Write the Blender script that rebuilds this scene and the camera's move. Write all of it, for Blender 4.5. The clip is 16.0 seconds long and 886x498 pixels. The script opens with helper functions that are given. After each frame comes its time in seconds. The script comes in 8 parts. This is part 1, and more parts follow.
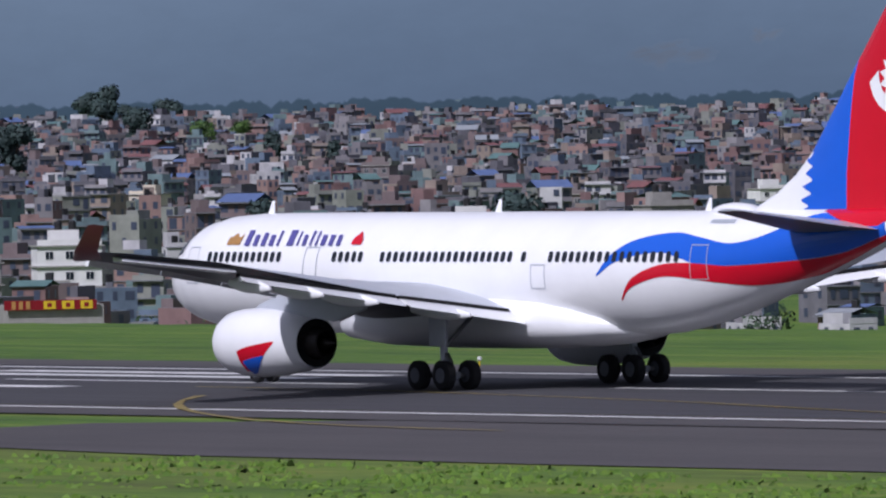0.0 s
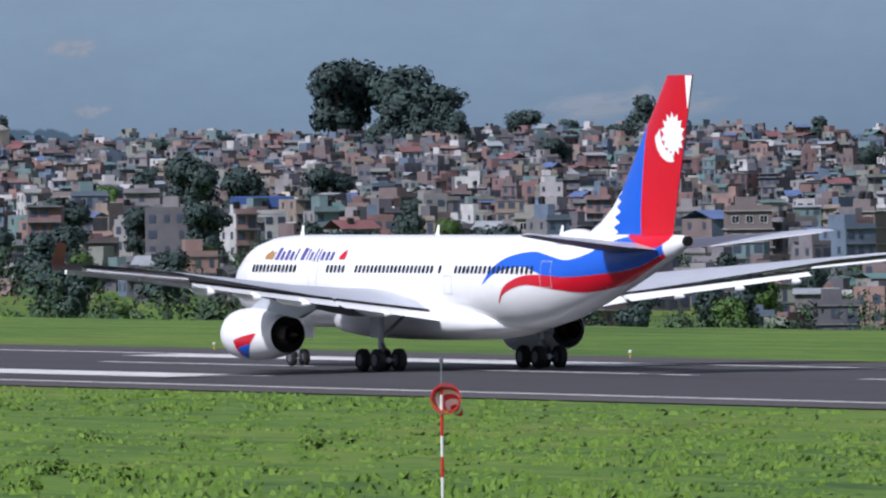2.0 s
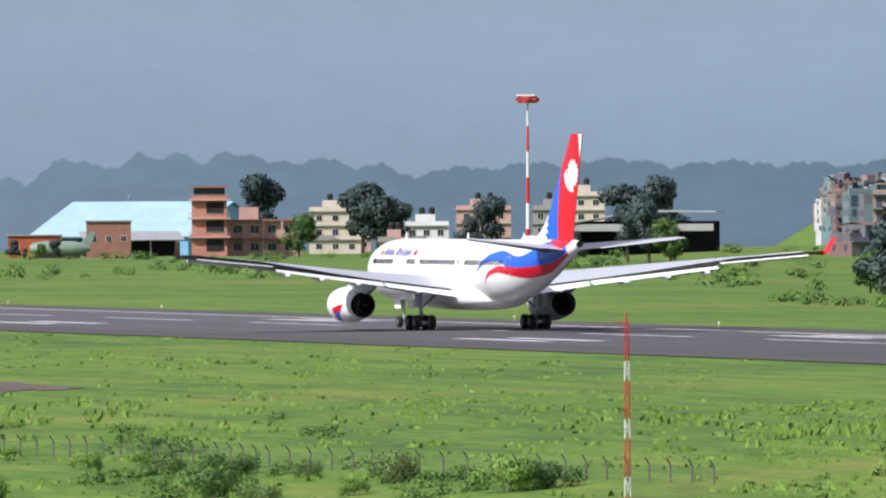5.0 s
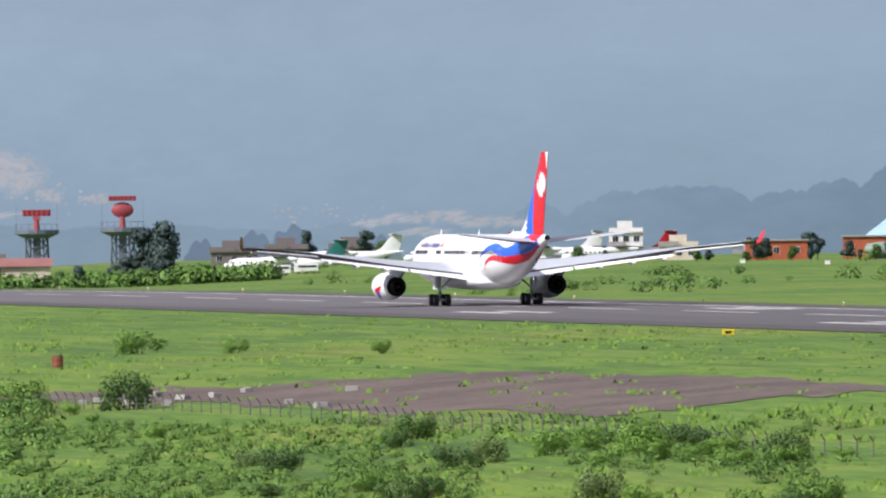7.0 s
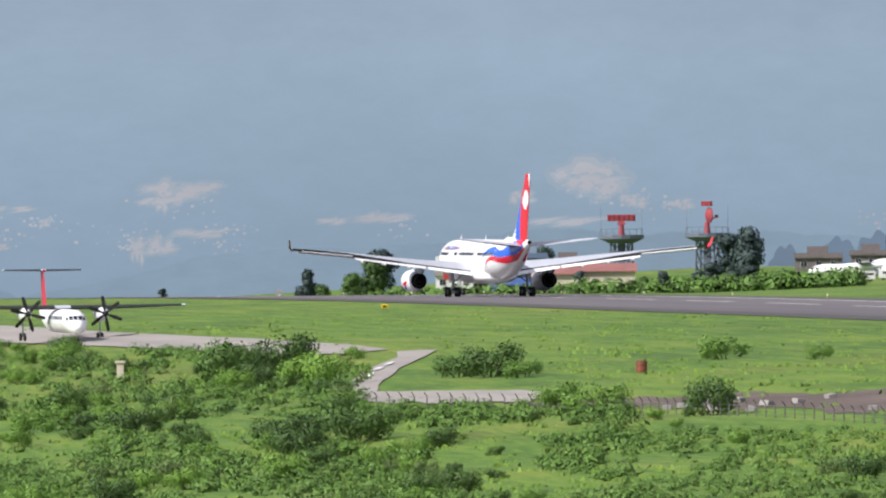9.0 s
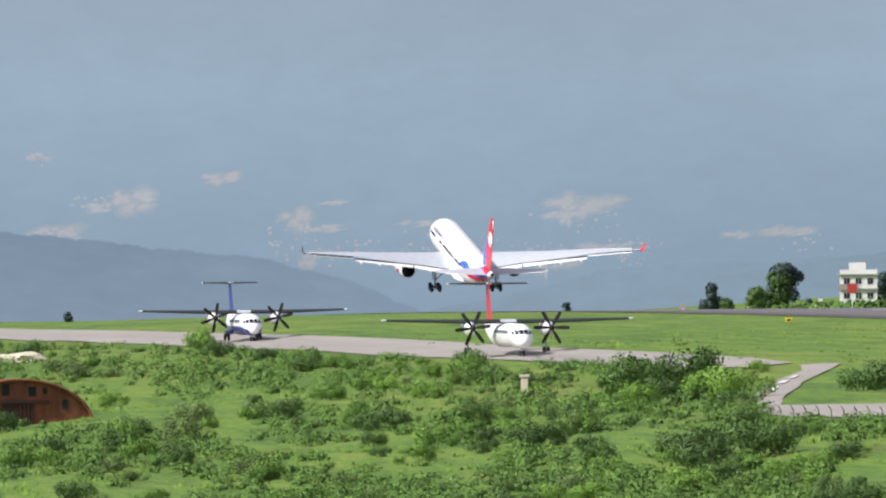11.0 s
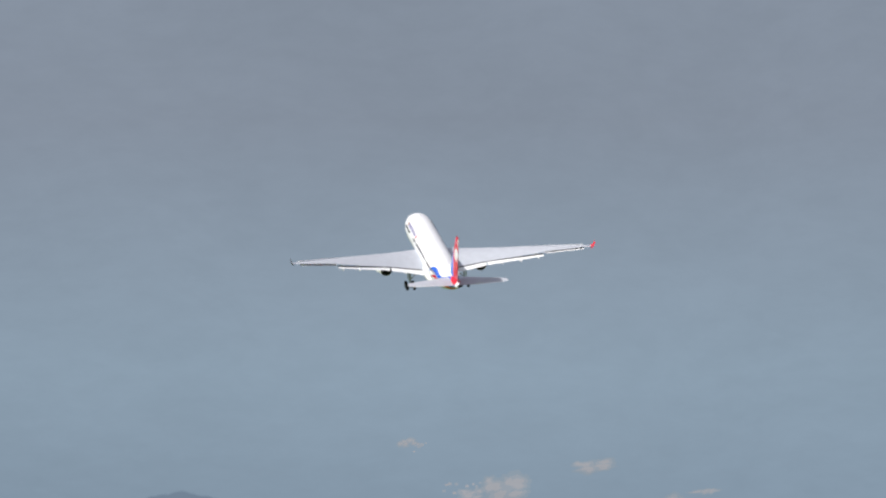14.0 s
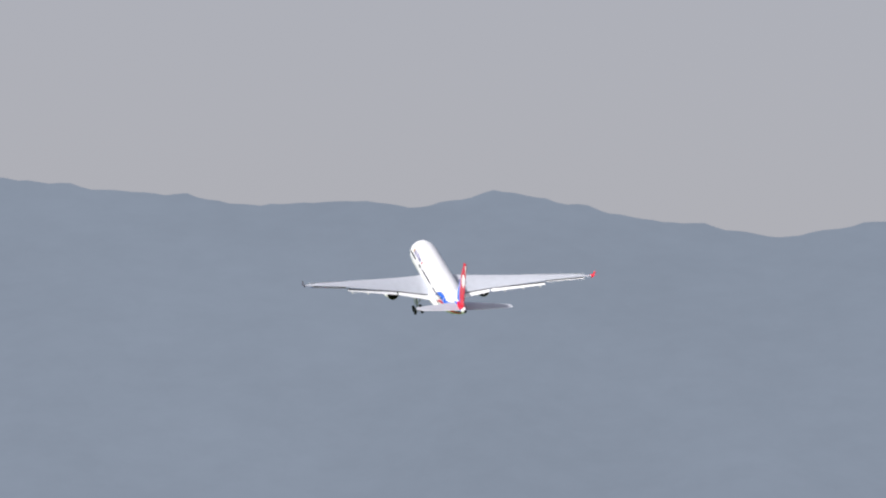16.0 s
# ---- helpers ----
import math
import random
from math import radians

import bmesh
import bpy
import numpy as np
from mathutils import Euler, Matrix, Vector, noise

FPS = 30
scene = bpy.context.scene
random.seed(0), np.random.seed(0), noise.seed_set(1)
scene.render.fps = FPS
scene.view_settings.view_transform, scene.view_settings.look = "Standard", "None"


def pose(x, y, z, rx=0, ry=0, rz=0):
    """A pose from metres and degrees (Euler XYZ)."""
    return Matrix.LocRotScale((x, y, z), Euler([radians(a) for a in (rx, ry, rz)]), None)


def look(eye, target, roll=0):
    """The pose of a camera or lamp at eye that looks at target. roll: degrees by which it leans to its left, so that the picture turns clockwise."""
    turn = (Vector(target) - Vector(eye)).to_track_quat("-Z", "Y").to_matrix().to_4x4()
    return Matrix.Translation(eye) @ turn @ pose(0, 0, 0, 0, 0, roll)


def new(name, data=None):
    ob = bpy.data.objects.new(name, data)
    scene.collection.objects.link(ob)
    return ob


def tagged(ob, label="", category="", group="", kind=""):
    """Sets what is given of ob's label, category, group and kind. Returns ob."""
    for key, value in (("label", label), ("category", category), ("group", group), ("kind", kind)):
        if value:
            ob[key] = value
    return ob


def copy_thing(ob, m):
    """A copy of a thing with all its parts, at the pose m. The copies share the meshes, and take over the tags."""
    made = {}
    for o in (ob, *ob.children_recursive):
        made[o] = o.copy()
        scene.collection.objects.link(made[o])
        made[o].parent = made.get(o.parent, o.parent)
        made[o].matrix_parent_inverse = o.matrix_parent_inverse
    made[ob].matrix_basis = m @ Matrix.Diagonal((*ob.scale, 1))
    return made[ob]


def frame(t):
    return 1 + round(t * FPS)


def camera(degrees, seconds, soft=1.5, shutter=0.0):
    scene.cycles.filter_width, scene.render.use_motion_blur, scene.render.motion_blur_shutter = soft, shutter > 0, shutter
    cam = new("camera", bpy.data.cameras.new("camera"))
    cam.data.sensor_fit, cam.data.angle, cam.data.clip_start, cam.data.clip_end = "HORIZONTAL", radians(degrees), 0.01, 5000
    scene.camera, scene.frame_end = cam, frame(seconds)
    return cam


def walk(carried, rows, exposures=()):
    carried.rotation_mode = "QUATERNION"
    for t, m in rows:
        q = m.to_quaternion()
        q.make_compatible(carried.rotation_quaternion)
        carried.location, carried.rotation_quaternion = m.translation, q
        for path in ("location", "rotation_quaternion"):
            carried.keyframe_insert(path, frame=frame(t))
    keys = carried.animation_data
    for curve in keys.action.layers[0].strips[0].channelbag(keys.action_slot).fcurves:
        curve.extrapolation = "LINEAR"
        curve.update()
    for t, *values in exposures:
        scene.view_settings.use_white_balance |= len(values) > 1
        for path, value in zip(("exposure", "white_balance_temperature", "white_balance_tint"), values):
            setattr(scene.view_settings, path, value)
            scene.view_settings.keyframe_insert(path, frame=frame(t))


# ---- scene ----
EYE = (0.0, 0.0, 13.11)
cam = camera(4.181, 16.0, soft=2.2)


def aim(pan, tilt, lean=0.0):
    """The camera's pose from its heading (degrees to the left of the runway's line), tilt and lean."""
    return pose(*EYE, 90 + tilt, 0, pan) @ pose(0, 0, 0, 0, 0, lean)


AIMS = [
    (0.0, -35.313, -0.686, -1.03), (0.5, -33.329, -0.693, -0.95), (1.0, -31.001, -0.711, -0.82),
    (1.5, -28.641, -0.560, -0.80), (2.0, -26.651, -0.464, -0.74), (2.5, -24.717, -0.431, -0.45),
    (3.0, -22.925, -0.404, -0.56), (3.7, -20.75, -0.38, -0.45), (4.6, -18.35, -0.335, -0.25), (5.5, -16.373, -0.308, -0.30),
    (6.0, -15.364, -0.329, -0.2), (6.5, -14.345, -0.295, -0.40), (7.0, -13.486, -0.276, -0.70),
    (7.5, -12.699, -0.262, -0.55), (8.0, -12.013, -0.245, -0.40), (8.5, -11.322, -0.213, -0.42), (9.0, -10.727, -0.223, -0.43),
    (9.5, -10.209, -0.247, -0.60), (10.0, -9.710, -0.270, -0.80), (10.8, -8.98, -0.18, -0.6), (11.6, -8.40, -0.02, -0.3),
    (12.5, -7.922, 0.184, 0.0), (13.0, -7.722, 0.475, 0.0), (13.5, -7.357, 0.781, 0.0),
    (14.0, -7.069, 1.224, 0.0), (14.5, -6.842, 1.768, 0.0), (15.0, -6.615, 2.345, 0.0),
    (15.5, -6.389, 2.927, 0.0), (16.0, -6.162, 3.385, 0.0)]
walk(cam, [(t, aim(p, q, r)) for t, p, q, r in AIMS],
     exposures=[(t, e, k, g) for t, e, k, g in ((0.0, -0.66, 5750, 21), (0.5, -0.64, 5750, 20), (1.0, -0.52, 5750, 19), (1.5, -0.36, 5800, 17), (2.5, -0.16, 5850, 15), (3.2, 0.05, 5950, 15), (5.5, 0.2, 6250, 14), (8.0, 0.25, 6350, 14), (10.0, 0.25, 6400, 12), (12.5, 0.22, 6450, 11), (13.3, 0.1, 6450, 11), (14.0, -0.06, 6450, 11), (14.7, 0.0, 6430, 12), (16.0, 0.0, 6400, 13))])

# ---------------------------------------------------------------- light
world = bpy.data.worlds.new("sky")
scene.world = world
world.use_nodes = True
wn = world.node_tree
sky_tex = wn.nodes.new("ShaderNodeTexSky")
sky_tex.sky_type = "NISHITA"
sky_tex.sun_disc = False
SUN_FROM = Vector((-1.1, -0.36, 1.0)).normalized()
sky_tex.sun_elevation = math.asin(SUN_FROM.z)
sky_tex.sun_rotation = math.atan2(SUN_FROM.x, SUN_FROM.y)
sky_tex.air_density, sky_tex.dust_density, sky_tex.altitude = 1.3, 4.0, 1300
cloud = wn.nodes.new("ShaderNodeMix")
cloud.data_type = "RGBA"
cloud.inputs[0].default_value = 0.72
cloud.inputs[7].default_value = (4.3, 4.2, 4.75, 1.0)
wn.links.new(sky_tex.outputs[0], cloud.inputs[6])
wn.links.new(cloud.outputs[2], wn.nodes["Background"].inputs[0])
wn.nodes["Background"].inputs[1].default_value = 0.10
sun = new("sun", bpy.data.lights.new("sun", "SUN"))
sun.data.energy, sun.data.angle, sun.data.color = 5.0, radians(0.6), (1.0, 0.96, 0.9)
sun.matrix_world = look(SUN_FROM * 50, (0, 0, 0))


# ---------------------------------------------------------------- materials
def srgb(r, g, b):
    return tuple((c / 255 / 12.92) if c <= 10 else ((c / 255 + 0.055) / 1.055) ** 2.4 for c in (r, g, b)) + (1.0,)


class Mat:
    """A small wrapper for node materials."""

    def __init__(self, name, rough=0.6, metal=0.0):
        self.m = bpy.data.materials.new(name)
        self.m.use_nodes = True
        self.t = self.m.node_tree
        self.b = self.t.nodes["Principled BSDF"]
        self.b.inputs["Roughness"].default_value = rough
        self.b.inputs["Metallic"].default_value = metal

    def node(self, kind, **kw):
        n = self.t.nodes.new(kind)
        for k, v in kw.items():
            if k in n.inputs:
                n.inputs[k].default_value = v
        return n

    def link(self, a, b):
        self.t.links.new(a, b)

    def coord(self, sx=1.0, sy=1.0, sz=1.0):
        c = self.node("ShaderNodeTexCoord")
        mp = self.node("ShaderNodeMapping")
        mp.inputs["Scale"].default_value = (sx, sy, sz)
        self.link(c.outputs["Object"], mp.inputs["Vector"])
        return mp.outputs[0]

    def noise(self, vec, scale, detail=4.0, rough=0.55):
        n = self.node("ShaderNodeTexNoise", Scale=scale, Detail=detail, Roughness=rough)
        self.link(vec, n.inputs["Vector"])
        return n.outputs["Fac"]

    def ramp(self, fac, stops):
        r = self.node("ShaderNodeValToRGB")
        e = r.color_ramp.elements
        while len(e) < len(stops):
            e.new(0.5)
        for el, (p, c) in zip(e, stops):
            el.position, el.color = p, c
        self.link(fac, r.inputs[0])
        return r.outputs[0]

    def mix(self, fac, a, b, mode="MIX"):
        n = self.node("ShaderNodeMix")
        n.data_type, n.blend_type = "RGBA", mode
        for sock, v in ((n.inputs[0], fac), (n.inputs[6], a), (n.inputs[7], b)):
            if isinstance(v, (float, int, tuple)):
                sock.default_value = v
            else:
                self.link(v, sock)
        return n.outputs[2]

    def bump(self, fac, strength=0.3, dist=0.05):
        n = self.node("ShaderNodeBump", Strength=strength, Distance=dist)
        self.link(fac, n.inputs["Height"])
        self.link(n.outputs[0], self.b.inputs["Normal"])

    def color(self, c):
        if isinstance(c, tuple):
            self.b.inputs["Base Color"].default_value = c
        else:
            self.link(c, self.b.inputs["Base Color"])
        return self


def painted(name, rgb, rough=0.4, metal=0.0, var=0.12, scale=1.5):
    """Paint or metal of one colour with broad soiling and fine grain."""
    m = Mat(name, rough, metal)
    v = m.coord()
    c = srgb(*rgb)
    dark = tuple(x * (1 - var) for x in c[:3]) + (1.0,)
    light = tuple(min(1, x * (1 + var * 0.5)) for x in c[:3]) + (1.0,)
    a = m.ramp(m.noise(v, scale), [(0.3, dark), (0.7, light)])
    b = m.noise(v, scale * 9, 3)
    m.color(m.mix(0.12, a, m.ramp(b, [(0.35, dark), (0.65, light)])))
    m.bump(b, 0.08, 0.01)
    return m.m


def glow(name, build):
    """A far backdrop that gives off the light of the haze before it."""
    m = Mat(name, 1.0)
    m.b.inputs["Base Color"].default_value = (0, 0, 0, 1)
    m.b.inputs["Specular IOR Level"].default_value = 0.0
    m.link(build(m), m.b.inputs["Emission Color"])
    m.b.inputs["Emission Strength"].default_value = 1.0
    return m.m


def grass_material():
    m = Mat("grass", 0.95)
    v = m.coord()
    big = m.noise(v, 0.012, 5, 0.6)
    swath = m.coord(0.55, 0.06, 1.0)
    swath.node.inputs["Rotation"].default_value = (0, 0, radians(18))
    mid = m.noise(swath, 0.55, 6, 0.7)
    fine = m.noise(swath, 3.5, 5, 0.7)
    tone = lambda r, g, b: srgb(r * 0.94, g * 0.93, b * 0.92)
    a = m.ramp(big, [(0.38, tone(52, 92, 20)), (0.47, tone(76, 118, 26)), (0.54, tone(100, 132, 34)), (0.64, tone(130, 128, 56))])
    b = m.ramp(mid, [(0.38, tone(32, 62, 14)), (0.46, tone(70, 110, 24)), (0.54, tone(100, 134, 34)), (0.64, tone(138, 146, 58))])
    c = m.ramp(fine, [(0.38, tone(32, 64, 14)), (0.5, tone(80, 120, 28)), (0.62, tone(136, 150, 60))])
    m.color(m.mix(0.3, m.mix(0.55, a, b), c))
    m.bump(fine, 0.6, 0.3)
    return m.m


def asphalt_material(name, lo, hi, paled=None):
    m = Mat(name, 0.9)
    v = m.coord()
    streak = m.noise(m.coord(1.0, 0.02, 1.0), 0.35, 5, 0.6)
    spot = m.noise(v, 0.06, 5, 0.6)
    fine = m.noise(v, 6.0, 4)
    a = m.ramp(streak, [(0.3, srgb(*lo)), (0.7, srgb(*hi))])
    # far asphalt is mixed paler, standing in for distance haze and grazing light
    if paled:
        sep, k = m.node("ShaderNodeSeparateXYZ"), m.node("ShaderNodeMapRange")
        m.link(v, sep.inputs[0])
        m.link(sep.outputs[1], k.inputs[0])
        k.inputs[1].default_value, k.inputs[2].default_value = 700.0, 1500.0
        a = m.mix(k.outputs[0], a, m.ramp(streak, [(0.3, srgb(*paled[0])), (0.7, srgb(*paled[1]))]))
    m.color(m.mix(0.25, m.mix(0.35 if not paled else 0.15, a, m.ramp(spot, [(0.35, srgb(*lo)), (0.65, srgb(*hi))])), m.ramp(fine, [(0.4, srgb(*lo)), (0.6, srgb(*hi))])))
    m.bump(fine, 0.4, 0.02)
    return m.m


def soil_material(name, lo, hi):
    m = Mat(name, 1.0)
    v = m.coord()
    n1, n2 = m.noise(v, 0.09, 6, 0.65), m.noise(v, 0.9, 6, 0.7)
    m.color(m.mix(0.45, m.ramp(n1, [(0.3, srgb(*lo)), (0.7, srgb(*hi))]), m.ramp(n2, [(0.3, srgb(*lo)), (0.7, srgb(*hi))])))
    m.bump(n2, 0.9, 0.3)
    return m.m


def leaf_material(name, lo, hi):
    m = Mat(name, 0.7)
    g = m.node("ShaderNodeNewGeometry")
    o = m.node("ShaderNodeObjectInfo")
    add = m.node("ShaderNodeMath")
    add.operation = "MULTIPLY_ADD"
    m.link(o.outputs["Random"], add.inputs[0])
    add.inputs[1].default_value = 0.35
    half = m.node("ShaderNodeMath")
    half.operation = "MULTIPLY"
    half.inputs[1].default_value = 0.65
    m.link(g.outputs["Random Per Island"], half.inputs[0])
    m.link(half.outputs[0], add.inputs[2])
    m.color(m.ramp(add.outputs[0], [(0.0, srgb(*lo)), (1.0, srgb(*hi))]))
    return m.m


WHITE = painted("white_paint", (243, 244, 246), 0.25, 0.0, 0.04, 0.4)
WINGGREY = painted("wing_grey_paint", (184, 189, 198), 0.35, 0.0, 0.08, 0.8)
# wing grey darkened for the shade on surfaces that look down
WINGSHADE = painted("wing_underside_shade", (82, 84, 90), 0.5, 0.0, 0.1, 0.8)
DARKGREY = painted("dark_grey_paint", (92, 96, 104), 0.45)
NAVY = painted("navy_paint", (40, 48, 128), 0.3, 0.0, 0.05, 0.5)
TITLE = painted("violet_title_paint", (88, 84, 152), 0.35, 0.0, 0.05, 0.5)
BLUE = painted("blue_paint", (36, 98, 214), 0.25, 0.0, 0.05, 0.5)
RED = painted("red_paint", (206, 14, 40), 0.25, 0.0, 0.05, 0.5)
TIP_SHADE = painted("shaded_red_paint", (62, 18, 28), 0.35)
DEEPRED = painted("deep_red_paint", (128, 16, 30), 0.35)
TYRE = painted("tyre_rubber", (26, 26, 28), 0.85)
STEEL = painted("bare_steel", (150, 152, 156), 0.35, 0.8)
NOZZLE = painted("burnt_nozzle_metal", (52, 48, 46), 0.45, 0.7)
BLACK = painted("black_recess", (10, 10, 12), 0.8)
PANE = painted("cabin_window_glass", (34, 38, 46), 0.12)
FAINT = painted("grey_line_paint", (170, 176, 186), 0.4)
GOLD = painted("dull_gold_paint", (176, 132, 76), 0.4)
GRASS = grass_material()
ASPHALT = asphalt_material("runway_asphalt", (46, 46, 49), (72, 71, 75), ((96, 92, 96), (124, 118, 120)))
SHOULDER = asphalt_material("shoulder_asphalt", (58, 56, 57), (86, 82, 82))
TAXI = asphalt_material("taxiway_asphalt", (128, 124, 120), (158, 152, 146))
MARKING = painted("runway_marking_paint", (214, 214, 212), 0.7, 0.0, 0.25, 0.5)
YELLOW = painted("yellow_marking_paint", (138, 122, 66), 0.7, 0.0, 0.3, 0.5)
SOIL = soil_material("bare_soil", (54, 47, 45), (118, 104, 97))
LEAF_DARK = leaf_material("dark_leaves", (36, 62, 26), (88, 122, 48))
LEAF_BRIGHT = leaf_material("bright_leaves", (66, 104, 32), (126, 164, 62))
BARK = painted("bark", (78, 64, 50), 0.9)


# ---------------------------------------------------------------- helpers
def part(name, bm, material, parent=None, label=""):
    """Link a bmesh as one mesh object under a thing."""
    me = bpy.data.meshes.new(name)
    bm.to_mesh(me)
    bm.free()
    for m in material if isinstance(material, (list, tuple)) else [material]:
        me.materials.append(m)
    ob = new(name, me)
    ob.parent = parent
    if label:
        ob["label"] = label
    return ob


def again(name, ob, parent, m):
    """One more part on the same mesh."""
    o = new(name, ob.data)
    o.parent = parent
    o.matrix_basis = m
    return o


def mesh(name, verts, faces, material, parent=None, smooth=False, slots=None, normals=None):
    me = bpy.data.meshes.new(name)
    me.from_pydata([tuple(v) for v in verts], [], faces)
    for m in material if isinstance(material, (list, tuple)) else [material]:
        me.materials.append(m)
    if slots is not None:
        me.polygons.foreach_set("material_index", slots)
    if smooth or normals:
        me.polygons.foreach_set("use_smooth", [True] * len(me.polygons))
    me.update()
    if normals:
        me.normals_split_custom_set_from_vertices(normals)
    ob = new(name, me)
    ob.parent = parent
    return ob


def thing(name, label, category, group="", kind="", at=None):
    ob = new(name)
    tagged(ob, label, category, group, kind)
    if at is not None:
        ob.matrix_basis = at
    return ob


def smooth(ob, angle=40):
    ob.data.polygons.foreach_set("use_smooth", [True] * len(ob.data.polygons))
    ob.data.set_sharp_from_angle(angle=radians(angle))
    return ob


def bm_box(bm, x0, x1, y0, y1, z0, z1, bevel=0.0, slot=0):
    vs = [bm.verts.new(p) for p in ((x0, y0, z0), (x1, y0, z0), (x1, y1, z0), (x0, y1, z0), (x0, y0, z1), (x1, y0, z1), (x1, y1, z1), (x0, y1, z1))]
    fs = [bm.faces.new([vs[i] for i in f]) for f in ((3, 2, 1, 0), (4, 5, 6, 7), (0, 1, 5, 4), (1, 2, 6, 5), (2, 3, 7, 6), (3, 0, 4, 7))]
    for f in fs:
        f.material_index = slot
    if bevel:
        es = {e for f in fs for e in f.edges}
        bmesh.ops.bevel(bm, geom=list(es), offset=bevel, segments=2, affect="EDGES", profile=0.5)
    return bm


def box(x0, x1, y0, y1, z0, z1, bevel=0.0):
    return bm_box(bmesh.new(), x0, x1, y0, y1, z0, z1, bevel)


def loft(sections, closed=True, caps=True, bm=None):
    """A skin through rings of points (each ring a list of 3D points)."""
    bm = bm or bmesh.new()
    rings = [[bm.verts.new(p) for p in ring] for ring in sections]
    n = len(rings[0])
    for a, b in zip(rings, rings[1:]):
        for i in range(n if closed else n - 1):
            j = (i + 1) % n
            bm.faces.new((a[i], a[j], b[j], b[i]))
    if caps and closed:
        bm.faces.new(rings[0][::-1])
        bm.faces.new(rings[-1])
    bmesh.ops.recalc_face_normals(bm, faces=bm.faces[:])
    return bm


def rod(p, q, r0, r1=None, n=10, bm=None):
    """A round bar from p to q."""
    p, q = Vector(p), Vector(q)
    r1 = r0 if r1 is None else r1
    d = (q - p).normalized()
    u = d.orthogonal().normalized()
    w = d.cross(u)
    ring = lambda c, r: [c + r * (math.cos(a) * u + math.sin(a) * w) for a in (2 * math.pi * i / n for i in range(n))]
    return loft([ring(p, r0), ring(q, r1)], bm=bm)


def lathe(profile, axis="x", n=32, caps=True, bm=None):
    """Turn a list of (along, radius) about an axis."""
    rings = []
    for a, r in profile:
        ring = []
        for i in range(n):
            c, s = r * math.cos(2 * math.pi * i / n), r * math.sin(2 * math.pi * i / n)
            ring.append({"x": (a, c, s), "y": (c, a, s), "z": (c, s, a)}[axis])
        rings.append(ring)
    return loft(rings, caps=caps, bm=bm)


def lerp(table, x):
    """Linear reading of a table of (x, value)."""
    return float(np.interp(x, [a for a, _ in table], [b for _, b in table]))


def bearing(deg, dist, z=0.0):
    """A place by its bearing to the right of the runway's line and its distance from the camera."""
    return Vector((dist * math.sin(radians(deg)), dist * math.cos(radians(deg)), z))


# ---------------------------------------------------------------- the ground
RUNWAY_X = 324.7
BANK = [(20, -12.0), (90, -12.0), (145, -8.3), (190, -4.3), (225, -1.4), (262, -0.35), (290, 0.0)]


VALLEY = [(18, 0.0), (20, -1.0), (22, -2.5), (24, -8.0), (27, -13.0), (30, -18.0), (38, -20.0)]
TOWN_TOP = [(18, 2.0), (20, 5.0), (22, 7.0), (24, 11.0), (28, 12.5), (31, 7.0), (34, 2.5), (38, 3.5)]


def runway_drop(y):
    return -1.1e-5 * min(max(0.0, y - 1500), 900) ** 2


def push(d):
    """The town's distance: beyond the first houses the ground dips into a hidden hollow before the far hillside."""
    return float(np.interp(d, [0, 2320, 2400, 4600, 9000], [0, 2320, 3000, 4600, 9000]))


def pull(d):
    return float(np.interp(d, [0, 2320, 3000, 4600, 9000], [0, 2320, 2400, 4600, 9000]))


def ground_z(x, y):
    """The height of the ground: the airfield's plateau, the bank below it, the valley and the town's slope behind it."""
    d, az = math.hypot(x, y), math.degrees(math.atan2(x, y))
    side = min(1.0, max(0.0, (560 - x) / 130))
    z = lerp(BANK, x) + runway_drop(y) * (0.2 + 0.8 * side)
    if d > 2700:
        z -= min(1.0, (d - 2700) / 500) * 40
    if x > 60 and az > 18.3:
        edge = 414 / math.sin(radians(az))
        k = min(1.0, max(0.0, (az - 18.3) / 1.0))
        if d > edge:
            fall = lerp(VALLEY, az) * min(1.0, (d - edge) / 260) ** 0.7
            e = pull(d)
            if e > 1500:
                fall += (lerp(TOWN_TOP, az) - lerp(VALLEY, az)) * (e - 1500) / 3100
            fall = EYE[2] + (fall - EYE[2]) * d / e
            z = z * (1 - k) + fall * k
    if d < 2400 and x < 215:
        z += min(1.0, (215 - x) / 30) * (0.8 * noise.noise((x * 0.03, y * 0.012, 0.0)) + 0.7 * noise.noise((x * 0.05 + y * 0.02, y * 0.008, 4.0)))
    if y < 250:
        z += (-12.0 - z) * min(1.0, (250 - y) / 150) if x < 290 else 0.0
    return z


def on_ground(az, el, far=4700):
    """Where the line of sight of that bearing and elevation meets the ground."""
    d, step = 380.0, 4.0
    while d < far:
        p = bearing(az, d)
        if EYE[2] + d * math.tan(radians(el)) <= ground_z(p.x, p.y):
            return Vector((p.x, p.y, ground_z(p.x, p.y)))
        d += step
    p = bearing(az, far)
    return Vector((p.x, p.y, ground_z(p.x, p.y)))


def base(az, dist):
    p = bearing(az, push(dist) if az > 19.3 else dist)
    return Vector((p.x, p.y, ground_z(p.x, p.y)))


